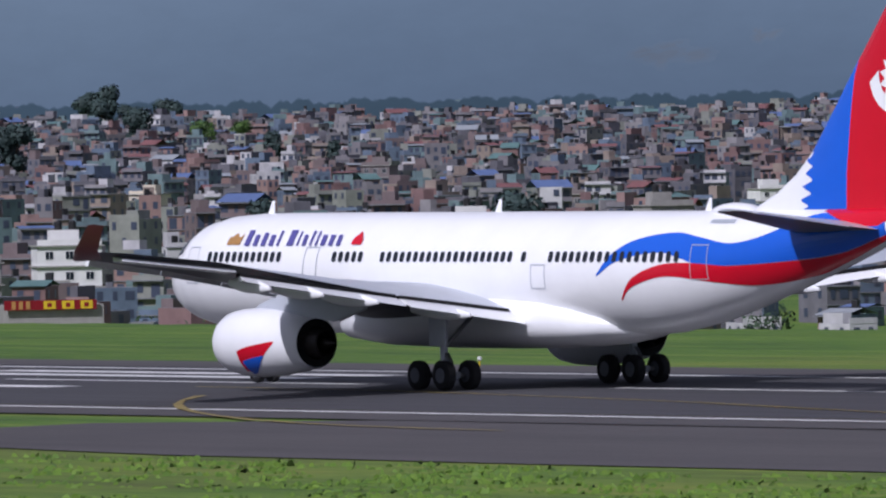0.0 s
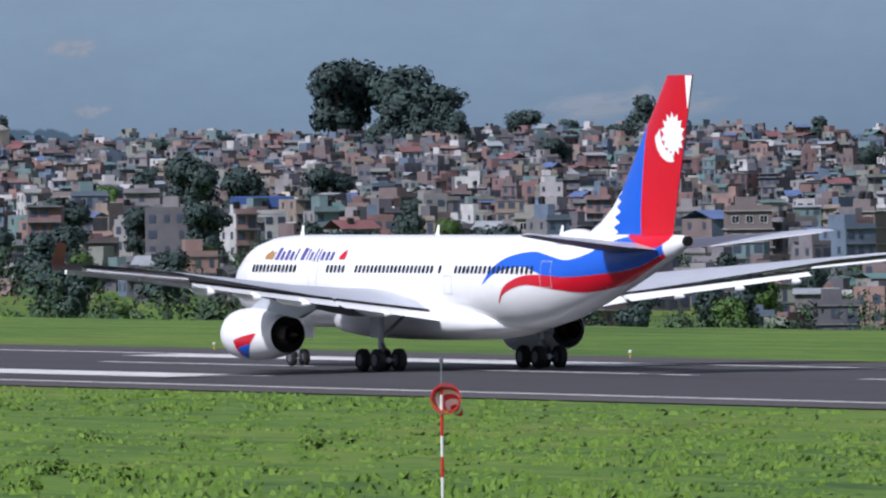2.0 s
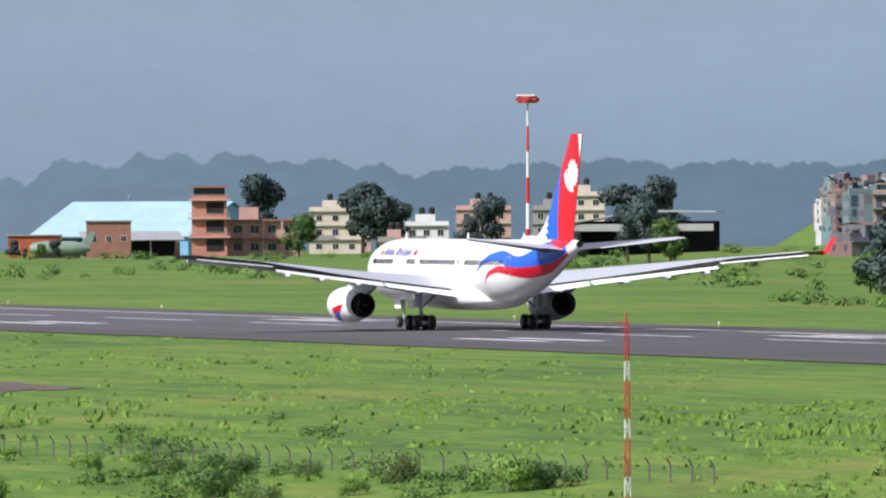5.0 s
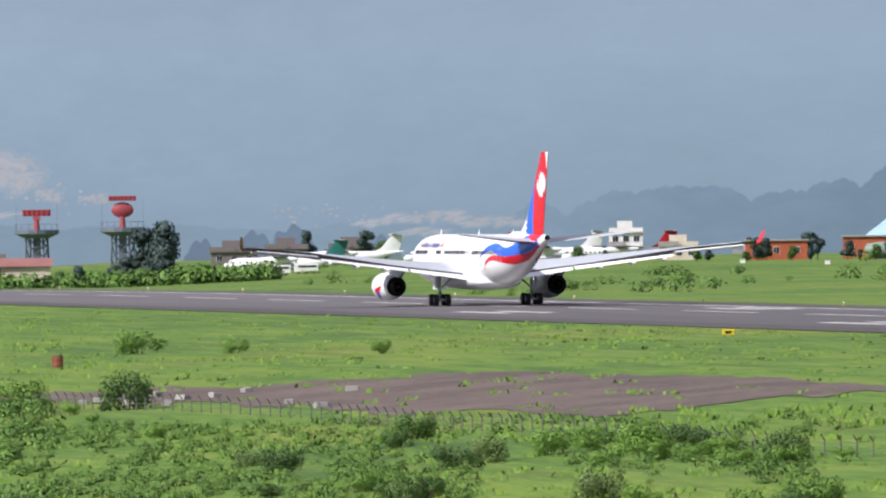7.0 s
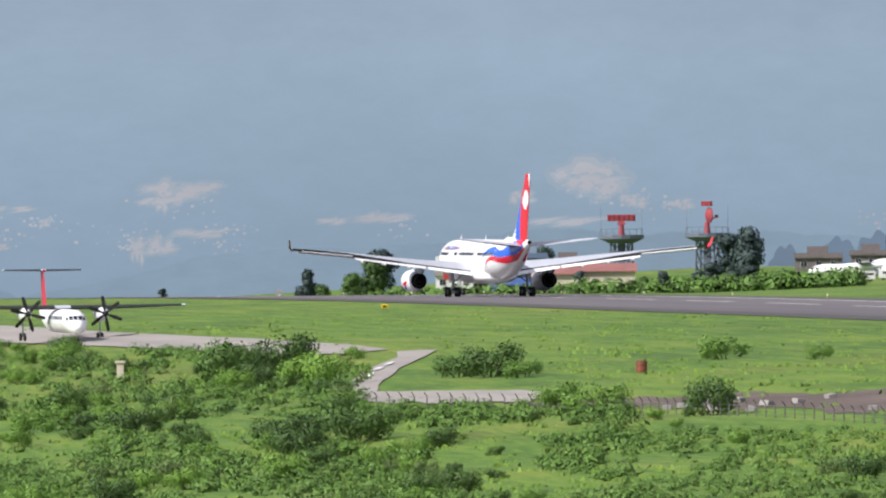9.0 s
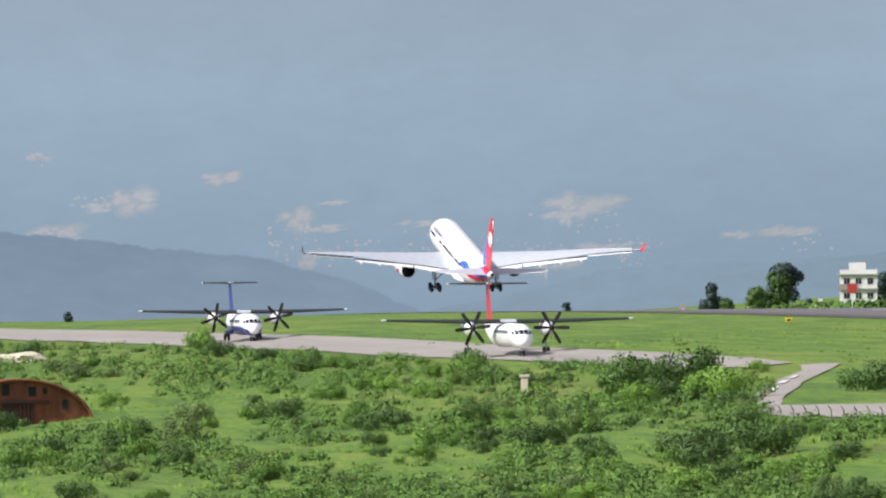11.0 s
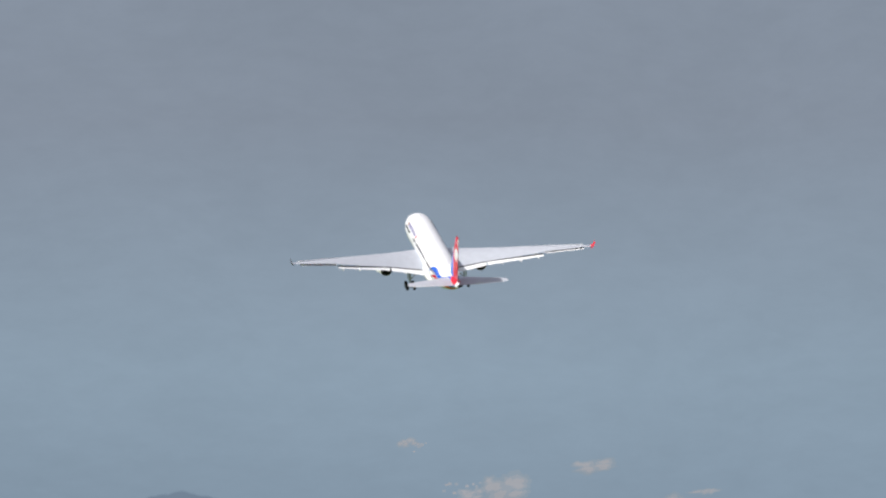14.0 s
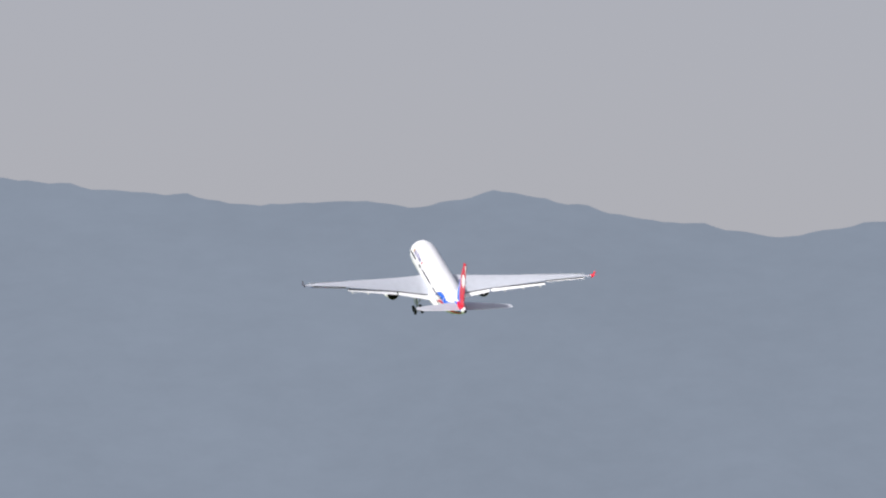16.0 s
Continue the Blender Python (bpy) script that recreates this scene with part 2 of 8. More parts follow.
def build_ground():
    azs = list(np.arange(-180, 2, 6.0)) + list(np.arange(2, 42, 0.16)) + list(np.arange(42, 180.1, 6.0))
    ds = [0.05, 60, 150, 250, 330]
    while ds[-1] < 4900:
        ds.append(ds[-1] * (1.0065 if ds[-1] < 1100 else 1.012))
    verts, faces = [], []
    n = len(azs)
    for d in ds:
        for a in azs:
            p = bearing(a, d)
            verts.append((p.x, p.y, ground_z(p.x, p.y)))
    for i in range(len(ds) - 1):
        for j in range(n - 1):
            a = i * n + j
            faces.append((a, a + 1, a + n + 1, a + n))
    tagged(mesh("ground", verts, [f[::-1] for f in faces], GRASS, smooth=True), "bright green rough grass airfield and banks", "ground", kind="structure")


def ribbon(name, points, widths, material, lift=0.05, parent=None, step=12.0):
    """A strip of pavement laid on the ground along a line of (x, y)."""
    pts, ws = [], []
    for (a, b), (wa, wb) in zip(zip(points, points[1:]), zip(widths, widths[1:])):
        a, b = Vector(a[:2]), Vector(b[:2])
        k = max(1, int((b - a).length / step))
        for i in range(k):
            pts.append(a.lerp(b, i / k))
            ws.append(wa + (wb - wa) * i / k)
    pts.append(Vector(points[-1][:2]))
    ws.append(widths[-1])
    verts, faces = [], []
    cols = 5
    for i, (p, w) in enumerate(zip(pts, ws)):
        t = (pts[min(i + 1, len(pts) - 1)] - pts[max(i - 1, 0)]).normalized()
        nrm = Vector((-t.y, t.x))
        for c in range(cols):
            wob = 0.0 if c not in (0, cols - 1) else 0.35 * noise.noise((p.x * 0.07, p.y * 0.07, c))
            q = p + nrm * (w * (c / (cols - 1) - 0.5) + wob)
            verts.append((q.x, q.y, ground_z(q.x, q.y) + lift))
    for i in range(len(pts) - 1):
        for c in range(cols - 1):
            a = i * cols + c
            faces.append((a, a + 1, a + cols + 1, a + cols))
    ob = mesh(name, verts, faces, material, parent, smooth=True)
    bm = bmesh.new()
    bm.from_mesh(ob.data)
    bmesh.ops.recalc_face_normals(bm, faces=bm.faces[:])
    if sum(f.normal.z for f in bm.faces) < 0:
        bmesh.ops.reverse_faces(bm, faces=bm.faces[:])
    bm.to_mesh(ob.data)
    bm.free()
    return ob


def runway_strip(name, lat0, lat1, y0, y1, material, lift, parent=None):
    """A flat strip along the runway, which follows its dip."""
    n = max(1, int((y1 - y0) / 20))
    verts, faces = [], []
    for i in range(n + 1):
        y = y0 + (y1 - y0) * i / n
        for l in (lat0, lat1):
            verts.append((RUNWAY_X + l, y, runway_drop(y) + lift))
    for i in range(n):
        a = 2 * i
        faces.append((a, a + 1, a + 3, a + 2))
    return mesh(name, verts, faces, material, parent)


def build_runway():
    runway = runway_strip("runway", -27, 19, 120, 2560, ASPHALT, 0.06)
    tagged(runway, "long dark grey asphalt runway, paled with distance, with scuffed white markings", "runway", kind="structure")
    tagged(runway_strip("runway_shoulder_near", -36.0, -27, 120, 2560, SHOULDER, 0.05), "lighter grey asphalt shoulder of the runway", "shoulder", kind="structure")
    tagged(runway_strip("runway_shoulder_far", 19, 27, 120, 2560, SHOULDER, 0.05), "lighter grey asphalt shoulder beyond the runway", "shoulder", kind="structure")
    lift = 0.075
    y = 265.0
    while y < 2400:
        runway_strip("centre_dash", -0.45, 0.45, y, y + 30, MARKING, lift, runway)
        y += 50
    runway_strip("edge_line", -30.2, -29.2, 120, 720, MARKING, lift, runway)
    runway_strip("edge_line", 15.4, 16.4, 120, 2400, MARKING, lift, runway)
    for lat in (-23.6, -18.6, -13.6, -8.2, 6.2, 10.6):
        runway_strip("touchdown_bar", lat - 1.1, lat + 1.1, 478, 512, MARKING, lift, runway)
    runway_strip("aiming_bar", -20.5, -14.5, 640, 692, MARKING, lift, runway)
    runway_strip("aiming_bar", 10.5, 15.0, 645, 715, MARKING, lift, runway)
    for y in (775, 945, 1095, 1245):
        for lat in (-19, -14.5, 9, 12.5):
            runway_strip("touchdown_bar", lat - 0.9, lat + 0.9, y, y + 24, MARKING, lift, runway)
    # the turn-off at the near side, with its yellow line
    turn = ribbon("taxiway_entry", [(RUNWAY_X - 47, 180), (RUNWAY_X - 47, 390), (RUNWAY_X - 47, 410), (RUNWAY_X - 46, 425)], [30, 30, 24, 8], SHOULDER, 0.045)
    tagged(turn, "grey asphalt taxiway mouth beside the runway", "taxiway", kind="structure")
    arc = [(RUNWAY_X - 6 - 34 * (i / 14) ** 1.6, 470 - 120 * (i / 14)) for i in range(15)]
    tagged(ribbon("lead_off_line", arc, [0.4] * 15, YELLOW, 0.09, step=4), "faded yellow curved guide line on the asphalt", "marking", kind="structure")
    arc = [(RUNWAY_X - 42 + 26 * (i / 10) ** 2, 395 + 60 * (i / 10)) for i in range(11)]
    tagged(ribbon("lead_in_line", arc, [0.4] * 11, YELLOW, 0.09, step=4), "faded yellow guide line at the taxiway mouth", "marking", kind="structure")


def sights(rows):
    return [on_ground(a, e) for a, e in rows]


def build_taxiways():
    rows = [(5.2, -0.50), (6.2, -0.512), (6.7, -0.525), (7.4, -0.55), (8.0, -0.578), (8.5, -0.605), (9.0, -0.635), (9.6, -0.668), (10.05, -0.695), (10.35, -0.71)]
    pts = sights(rows)
    tagged(ribbon("taxiway", pts, [13, 13, 13, 14, 15, 14, 12, 11, 10, 5], TAXI, 0.12), "pale grey asphalt taxiway along the grass edge", "taxiway", kind="structure")
    soil_patch("service_road", [(10.70, -0.703), (10.50, -0.712), (10.52, -0.735), (10.33, -0.80), (10.28, -0.86), (10.30, -0.915), (10.40, -0.915), (10.42, -0.87), (10.52, -0.79), (10.62, -0.745)], "broken pale asphalt service road in the grass", 0.1, TAXI, 0.25)
    for e0, e1, a0, a1 in ((-0.765, -0.778, 10.48, 10.455), (-0.79, -0.805, 10.435, 10.41), (-0.82, -0.838, 10.385, 10.365)):
        tagged(ribbon("road_dash", sights([(a0, e0), (a1, e1)]), [0.5, 0.5], MARKING, 0.2, step=4), "scuffed white dash on the service road", "marking", kind="structure")
    soil_patch("paved_yard", [(10.30, -0.905), (10.55, -0.905), (10.9, -0.898), (11.2, -0.905), (11.15, -0.955), (10.7, -0.965), (10.3, -0.955)], "cracked pale paved patch by the fence", 0.11, TAXI, 0.5)


def soil_patch(name, outline, label, lift=0.05, material=None, ragged=1.0):
    """Bare earth with a ragged rim, laid over the grass; outline by bearing and elevation."""
    pts = sights(outline)
    fine = []
    for i, p in enumerate(pts):
        q = pts[(i + 1) % len(pts)]
        for k in range(14):
            r = p.lerp(q, k / 14)
            w = ragged * 3.5 * noise.noise((r.x * 0.12, r.y * 0.05, 7.0)) + ragged * 2.0 * noise.noise((r.x * 0.5, r.y * 0.2, 2.0))
            fine.append(Vector((r.x + w, r.y + 3 * w, 0)))
    bm = bmesh.new()
    vs = [bm.verts.new((p.x, p.y, 0)) for p in fine]
    es = [bm.edges.new((a, b)) for a, b in zip(vs, vs[1:] + vs[:1])]
    bmesh.ops.triangle_fill(bm, edges=es, use_beauty=True)
    for limit in (24, 12, 6):
        bmesh.ops.subdivide_edges(bm, edges=[e for e in bm.edges if e.calc_length() > limit], cuts=1)
        bmesh.ops.triangulate(bm, faces=bm.faces[:])
    for v in bm.verts:
        v.co.z = ground_z(v.co.x, v.co.y) + lift
    bmesh.ops.recalc_face_normals(bm, faces=bm.faces[:])
    if sum(f.normal.z for f in bm.faces) < 0:
        bmesh.ops.reverse_faces(bm, faces=bm.faces[:])
    tagged(part(name, bm, material or SOIL), label, "bare soil" if material is None else "pavement", kind="structure")


# ---------------------------------------------------------------- hills and haze
RIDGE = [(-180, 3.3), (-60, 3.6), (0, 3.5), (4.0, 3.72), (4.6, 3.66), (5.1, 3.62), (5.5, 3.60), (6.0, 3.58), (6.4, 3.66), (6.7, 3.62), (7.2, 3.50), (7.8, 3.46), (8.3, 3.5), (9, 3.9), (20, 4.2), (60, 3.8), (180, 3.3)]
FAR_HILL = [(4.5, -10), (5.3, -2), (5.6, 12), (5.83, 26), (6.1, 8), (6.36, -10), (6.9, -25), (7.43, -50), (7.97, -72), (8.3, -104), (8.5, -130), (8.7, -165), (8.72, -170), (9.3, -128), (9.57, -98),
            (10.0, -82), (10.3, -85), (10.9, -70), (11.14, -50), (11.6, -62), (12.2, -60), (12.75, -74), (13.0, -60), (13.5, -64), (13.8, -56), (13.89, -35), (13.97, -33), (14.07, -47), (14.29, -16), (14.42, -9), (14.73, 3), (14.85, -12), (14.95, -32), (15.11, -13), (15.21, -12), (15.38, 3), (15.49, -1), (15.59, 31), (15.75, 34), (15.91, 17), (15.99, 46), (16.10, 34), (16.18, 45), (16.29, 26), (16.40, 54), (16.47, 46), (16.63, 26), (16.79, 36), (16.91, 38), (17.01, 10), (17.14, 29), (17.22, 7),
            (17.83, 24), (18.23, 30), (18.46, 26),
            (19.3, 22), (20.4, 20), (21.0, -14), (21.5, -10), (21.85, 30), (22.1, 46), (22.4, 46), (22.5, 26), (22.7, 60), (23.0, 52), (23.3, 66), (23.6, 56), (24.1, 66), (24.5, 40), (25.2, 20), (30, 0), (40, 0)]


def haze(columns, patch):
    """The glow of a far slope with its haze in the colour, by its bearing and height, with faint broad mottling;
    columns of (bearing, low, middle, high).
    """
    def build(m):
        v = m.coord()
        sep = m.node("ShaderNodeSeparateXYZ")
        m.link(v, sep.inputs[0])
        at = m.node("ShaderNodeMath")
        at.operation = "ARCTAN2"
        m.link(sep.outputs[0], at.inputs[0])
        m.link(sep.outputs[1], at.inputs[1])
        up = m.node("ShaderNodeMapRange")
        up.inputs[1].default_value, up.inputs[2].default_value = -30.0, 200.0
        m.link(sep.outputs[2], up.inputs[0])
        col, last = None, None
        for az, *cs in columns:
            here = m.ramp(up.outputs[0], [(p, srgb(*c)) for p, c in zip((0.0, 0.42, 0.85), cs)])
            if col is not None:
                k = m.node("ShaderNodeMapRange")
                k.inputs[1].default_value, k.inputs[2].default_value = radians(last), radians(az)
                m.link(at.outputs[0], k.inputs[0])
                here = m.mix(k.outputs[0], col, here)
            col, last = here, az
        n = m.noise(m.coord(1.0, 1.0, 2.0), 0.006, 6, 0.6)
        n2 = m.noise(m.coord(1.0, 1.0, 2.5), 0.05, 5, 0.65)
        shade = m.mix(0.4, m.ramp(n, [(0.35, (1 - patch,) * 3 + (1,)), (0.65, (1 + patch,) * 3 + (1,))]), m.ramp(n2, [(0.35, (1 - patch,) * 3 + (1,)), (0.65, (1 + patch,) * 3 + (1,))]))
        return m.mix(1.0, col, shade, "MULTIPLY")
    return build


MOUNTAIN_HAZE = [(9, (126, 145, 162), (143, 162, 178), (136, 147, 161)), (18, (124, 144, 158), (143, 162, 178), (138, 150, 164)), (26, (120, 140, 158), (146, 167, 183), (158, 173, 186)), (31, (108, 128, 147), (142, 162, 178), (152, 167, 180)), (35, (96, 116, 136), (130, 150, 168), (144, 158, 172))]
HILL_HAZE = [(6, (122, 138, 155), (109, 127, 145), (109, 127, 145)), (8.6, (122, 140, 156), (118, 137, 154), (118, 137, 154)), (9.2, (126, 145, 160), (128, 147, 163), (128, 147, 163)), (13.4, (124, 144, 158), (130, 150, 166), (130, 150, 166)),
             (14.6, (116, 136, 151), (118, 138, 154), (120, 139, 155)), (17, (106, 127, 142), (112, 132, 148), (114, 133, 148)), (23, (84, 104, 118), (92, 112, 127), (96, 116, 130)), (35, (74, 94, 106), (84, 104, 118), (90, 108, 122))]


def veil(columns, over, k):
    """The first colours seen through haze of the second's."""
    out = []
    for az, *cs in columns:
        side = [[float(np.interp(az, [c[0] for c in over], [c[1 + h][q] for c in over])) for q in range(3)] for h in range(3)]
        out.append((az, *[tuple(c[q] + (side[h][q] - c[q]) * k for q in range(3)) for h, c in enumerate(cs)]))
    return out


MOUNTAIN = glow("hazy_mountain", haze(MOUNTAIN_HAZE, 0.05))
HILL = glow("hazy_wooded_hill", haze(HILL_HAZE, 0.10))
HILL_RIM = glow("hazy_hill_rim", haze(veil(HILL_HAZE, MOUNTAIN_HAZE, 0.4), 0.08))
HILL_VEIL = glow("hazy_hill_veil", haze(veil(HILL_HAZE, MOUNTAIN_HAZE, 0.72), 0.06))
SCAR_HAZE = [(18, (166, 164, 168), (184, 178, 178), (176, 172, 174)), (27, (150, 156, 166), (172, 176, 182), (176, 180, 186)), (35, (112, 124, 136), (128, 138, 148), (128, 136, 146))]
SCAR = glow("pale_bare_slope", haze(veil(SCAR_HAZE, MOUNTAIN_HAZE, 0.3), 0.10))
SCAR_MID = glow("hazed_slope_margin", haze(veil(SCAR_HAZE, MOUNTAIN_HAZE, 0.58), 0.08))
SCAR_EDGE = glow("hazed_slope_edge", haze(veil(SCAR_HAZE, MOUNTAIN_HAZE, 0.82), 0.06))
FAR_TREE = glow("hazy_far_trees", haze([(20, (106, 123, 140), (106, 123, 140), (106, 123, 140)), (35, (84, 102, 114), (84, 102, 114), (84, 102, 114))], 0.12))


def build_backdrop():
    verts, faces = [], []
    azs = list(np.arange(-180, 3, 3.0)) + list(np.arange(3, 42, 0.05)) + list(np.arange(42, 180.1, 3.0))
    for a in azs:
        top = lerp(RIDGE, a) + 0.05 * noise.noise((a * 2.0, 0, 0)) + 0.02 * noise.noise((a * 9.0, 0, 5))
        for k in range(9):
            d = 4640 + 25 * k + 40 * noise.noise((a * 1.5, k * 0.8, 2))
            el = -0.9 + (top + 0.9) * k / 8
            verts.append(bearing(a, d, EYE[2] + d * math.tan(radians(el))))
    n = len(azs)
    for i in range(n - 1):
        for k in range(8):
            a = i * 9 + k
            faces.append((a, a + 9, a + 10, a + 1))
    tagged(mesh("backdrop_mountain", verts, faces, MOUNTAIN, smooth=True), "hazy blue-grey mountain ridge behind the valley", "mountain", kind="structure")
    # the crest softens into the haze: two raised copies take more haze colour
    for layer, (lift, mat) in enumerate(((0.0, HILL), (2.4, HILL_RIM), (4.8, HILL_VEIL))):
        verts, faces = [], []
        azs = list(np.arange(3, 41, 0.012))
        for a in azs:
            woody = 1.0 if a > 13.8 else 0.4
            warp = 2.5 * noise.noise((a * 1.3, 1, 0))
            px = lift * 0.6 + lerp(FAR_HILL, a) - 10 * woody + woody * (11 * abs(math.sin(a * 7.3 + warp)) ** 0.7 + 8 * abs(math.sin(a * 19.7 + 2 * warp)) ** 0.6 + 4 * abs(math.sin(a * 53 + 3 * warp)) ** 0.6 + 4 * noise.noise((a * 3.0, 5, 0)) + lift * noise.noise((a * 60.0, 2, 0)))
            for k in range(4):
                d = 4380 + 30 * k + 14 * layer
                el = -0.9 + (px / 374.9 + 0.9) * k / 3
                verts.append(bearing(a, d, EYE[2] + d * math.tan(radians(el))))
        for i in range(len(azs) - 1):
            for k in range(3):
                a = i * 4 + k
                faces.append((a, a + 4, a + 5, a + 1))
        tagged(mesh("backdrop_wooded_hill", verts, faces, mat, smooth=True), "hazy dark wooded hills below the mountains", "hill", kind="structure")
    verts, faces = [], []
    rnd = random.Random(8)
    for a, w, top in ((5.8, 0.22, -0.36), (6.12, 0.2, -0.33), (6.3, 0.2, -0.36), (6.5, 0.16, -0.42), (12.6, 0.12, -0.20), (12.78, 0.14, -0.18), (12.35, 0.11, -0.23), (13.2, 0.13, -0.23)):
        i0 = len(verts)
        n = 40
        for k in range(n + 1):
            t = math.pi * k / n
            r = 1 + 0.07 * noise.noise((a * 7 + 3 * math.cos(t), 3 * math.sin(t), 1)) + 0.06 * abs(math.sin(5.5 * t + a * 9))
            verts.append(bearing(a - w * r * math.cos(t), 4300, EYE[2] + 4300 * math.tan(radians(-0.62 + (top + 0.62) * r * math.sin(t) ** 0.6))))
        faces.append(tuple(range(i0, i0 + n + 1)))
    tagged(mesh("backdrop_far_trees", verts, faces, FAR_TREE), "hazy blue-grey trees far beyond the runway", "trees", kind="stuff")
    # bare earth and hamlets on the far slope: bearing, elevation, width, height in degrees
    scars = [(9.50, 0.045, 0.32, 0.10), (9.36, 0.0, 0.12, 0.06), (11.45, 0.10, 0.36, 0.13), (11.62, 0.0, 0.10, 0.05), (11.85, -0.02, 0.10, 0.04), (10.45, -0.07, 0.20, 0.04), (10.2, -0.09, 0.10, 0.03), (9.36, -0.20, 0.16, 0.08), (9.6, -0.14, 0.2, 0.035), (9.28, -0.23, 0.05, 0.09),
             (7.77, 0.20, 0.14, 0.05), (8.14, 0.0, 0.13, 0.09), (8.3, -0.04, 0.17, 0.03), (8.18, -0.19, 0.08, 0.07), (7.35, 0.105, 0.17, 0.10), (7.0, -0.06, 0.22, 0.07), (6.9, 0.31, 0.07, 0.03), (8.64, -0.20, 0.07, 0.03), (8.85, -0.09, 0.05, 0.03),
             (8.3, 0.08, 0.1, 0.02), (7.2, 0.07, 0.1, 0.04), (8.7, -0.02, 0.15, 0.02), (27.6, 0.21, 0.6, 0.11), (36.4, 0.22, 0.28, 0.08), (36.85, 0.30, 0.12, 0.05), (32.1, 0.22, 0.14, 0.12), (31.4, 0.2, 0.1, 0.05), (24.9, 0.51, 0.17, 0.07), (25.0, 0.2, 0.14, 0.05), (11.3, -0.1, 0.3, 0.03), (11.1, 0.02, 0.08, 0.05)]
    rnd = random.Random(4)
    hamlets = [(8.15, -0.02, 0.2, 0.08), (8.35, -0.13, 0.2, 0.08), (8.2, -0.18, 0.2, 0.06), (8.7, -0.15, 0.3, 0.12), (9.3, -0.16, 0.3, 0.12), (9.7, -0.12, 0.2, 0.05), (10.5, -0.1, 0.25, 0.1), (11.5, 0.04, 0.3, 0.1), (11.7, -0.02, 0.25, 0.08),
               (6.95, 0.3, 0.1, 0.05), (7.2, 0.1, 0.2, 0.06), (7.0, -0.06, 0.15, 0.06), (8.1, -0.1, 0.4, 0.15), (8.85, -0.07, 0.25, 0.06), (9.5, 0.0, 0.3, 0.1), (9.25, -0.18, 0.3, 0.12), (9.7, -0.2, 0.25, 0.08), (12.9, -0.1, 0.5, 0.1), (13.4, -0.13, 0.4, 0.08)]
    near = [(13.12, -0.15, 0.10, 0.03), (13.3, -0.13, 0.16, 0.04), (13.5, -0.12, 0.14, 0.05), (13.62, -0.15, 0.16, 0.04), (13.8, -0.15, 0.12, 0.04), (13.4, -0.19, 0.2, 0.03)]
    # nested layers, the outer ones blended further into the haze colour
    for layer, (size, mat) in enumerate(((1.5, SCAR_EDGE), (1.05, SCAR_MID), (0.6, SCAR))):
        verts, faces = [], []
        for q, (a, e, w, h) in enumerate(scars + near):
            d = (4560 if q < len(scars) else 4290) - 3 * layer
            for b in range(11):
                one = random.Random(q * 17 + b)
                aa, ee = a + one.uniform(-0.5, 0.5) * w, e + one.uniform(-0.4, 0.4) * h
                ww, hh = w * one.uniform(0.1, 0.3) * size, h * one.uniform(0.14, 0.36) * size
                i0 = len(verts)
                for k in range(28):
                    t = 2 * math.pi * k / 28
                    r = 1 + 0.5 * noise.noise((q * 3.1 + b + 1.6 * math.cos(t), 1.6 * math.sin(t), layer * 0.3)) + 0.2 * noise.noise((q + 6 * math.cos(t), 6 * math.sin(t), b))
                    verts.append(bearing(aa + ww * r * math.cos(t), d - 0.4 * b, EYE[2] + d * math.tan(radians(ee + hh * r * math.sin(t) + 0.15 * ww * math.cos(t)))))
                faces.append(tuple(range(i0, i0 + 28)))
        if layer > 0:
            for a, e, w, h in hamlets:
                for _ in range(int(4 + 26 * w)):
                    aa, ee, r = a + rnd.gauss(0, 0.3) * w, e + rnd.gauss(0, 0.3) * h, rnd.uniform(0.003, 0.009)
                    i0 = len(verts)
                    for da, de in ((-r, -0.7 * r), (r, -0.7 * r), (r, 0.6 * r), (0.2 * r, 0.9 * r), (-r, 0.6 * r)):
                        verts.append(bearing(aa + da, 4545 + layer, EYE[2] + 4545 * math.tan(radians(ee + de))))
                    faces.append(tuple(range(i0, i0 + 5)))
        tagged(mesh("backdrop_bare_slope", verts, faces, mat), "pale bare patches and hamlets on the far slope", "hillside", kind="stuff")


build_ground()
build_runway()
build_taxiways()
soil_patch("bare_soil_strip", [(11.55, -0.985), (12.0, -0.93), (12.9, -0.90), (13.9, -0.865), (14.9, -0.905), (15.75, -0.962), (15.3, -0.99), (14.3, -1.06), (13.3, -1.06), (12.4, -1.0)], "grey-brown strip of bare earth across the grass")
soil_patch("bare_soil_yard", [(10.95, -0.955), (11.45, -0.955), (11.75, -0.93), (11.9, -0.985), (11.3, -0.99)], "pale trampled earth beside the fence")
build_backdrop()


# ---------------------------------------------------------------- the airliner
# fuselage stations: forward of the main wheels, lowest and highest point
HULL = [(28.9, 4.75, 4.85), (28.75, 4.25, 5.3), (28.3, 3.72, 5.85), (27.6, 3.3, 6.45), (26.6, 2.95, 7.1), (25.4, 2.72, 7.6), (23.8, 2.52, 7.88), (21.8, 2.42, 7.99), (19.0, 2.38, 8.02),
        (10, 2.38, 8.02), (0, 2.38, 8.02), (-8.0, 2.38, 8.02), (-11, 2.52, 8.02), (-14, 2.98, 8.02), (-17, 3.7, 8.02), (-20, 4.5, 8.04), (-23, 5.38, 8.07), (-26, 6.32, 8.08), (-28, 6.98, 8.02), (-28.95, 7.36, 7.96)]


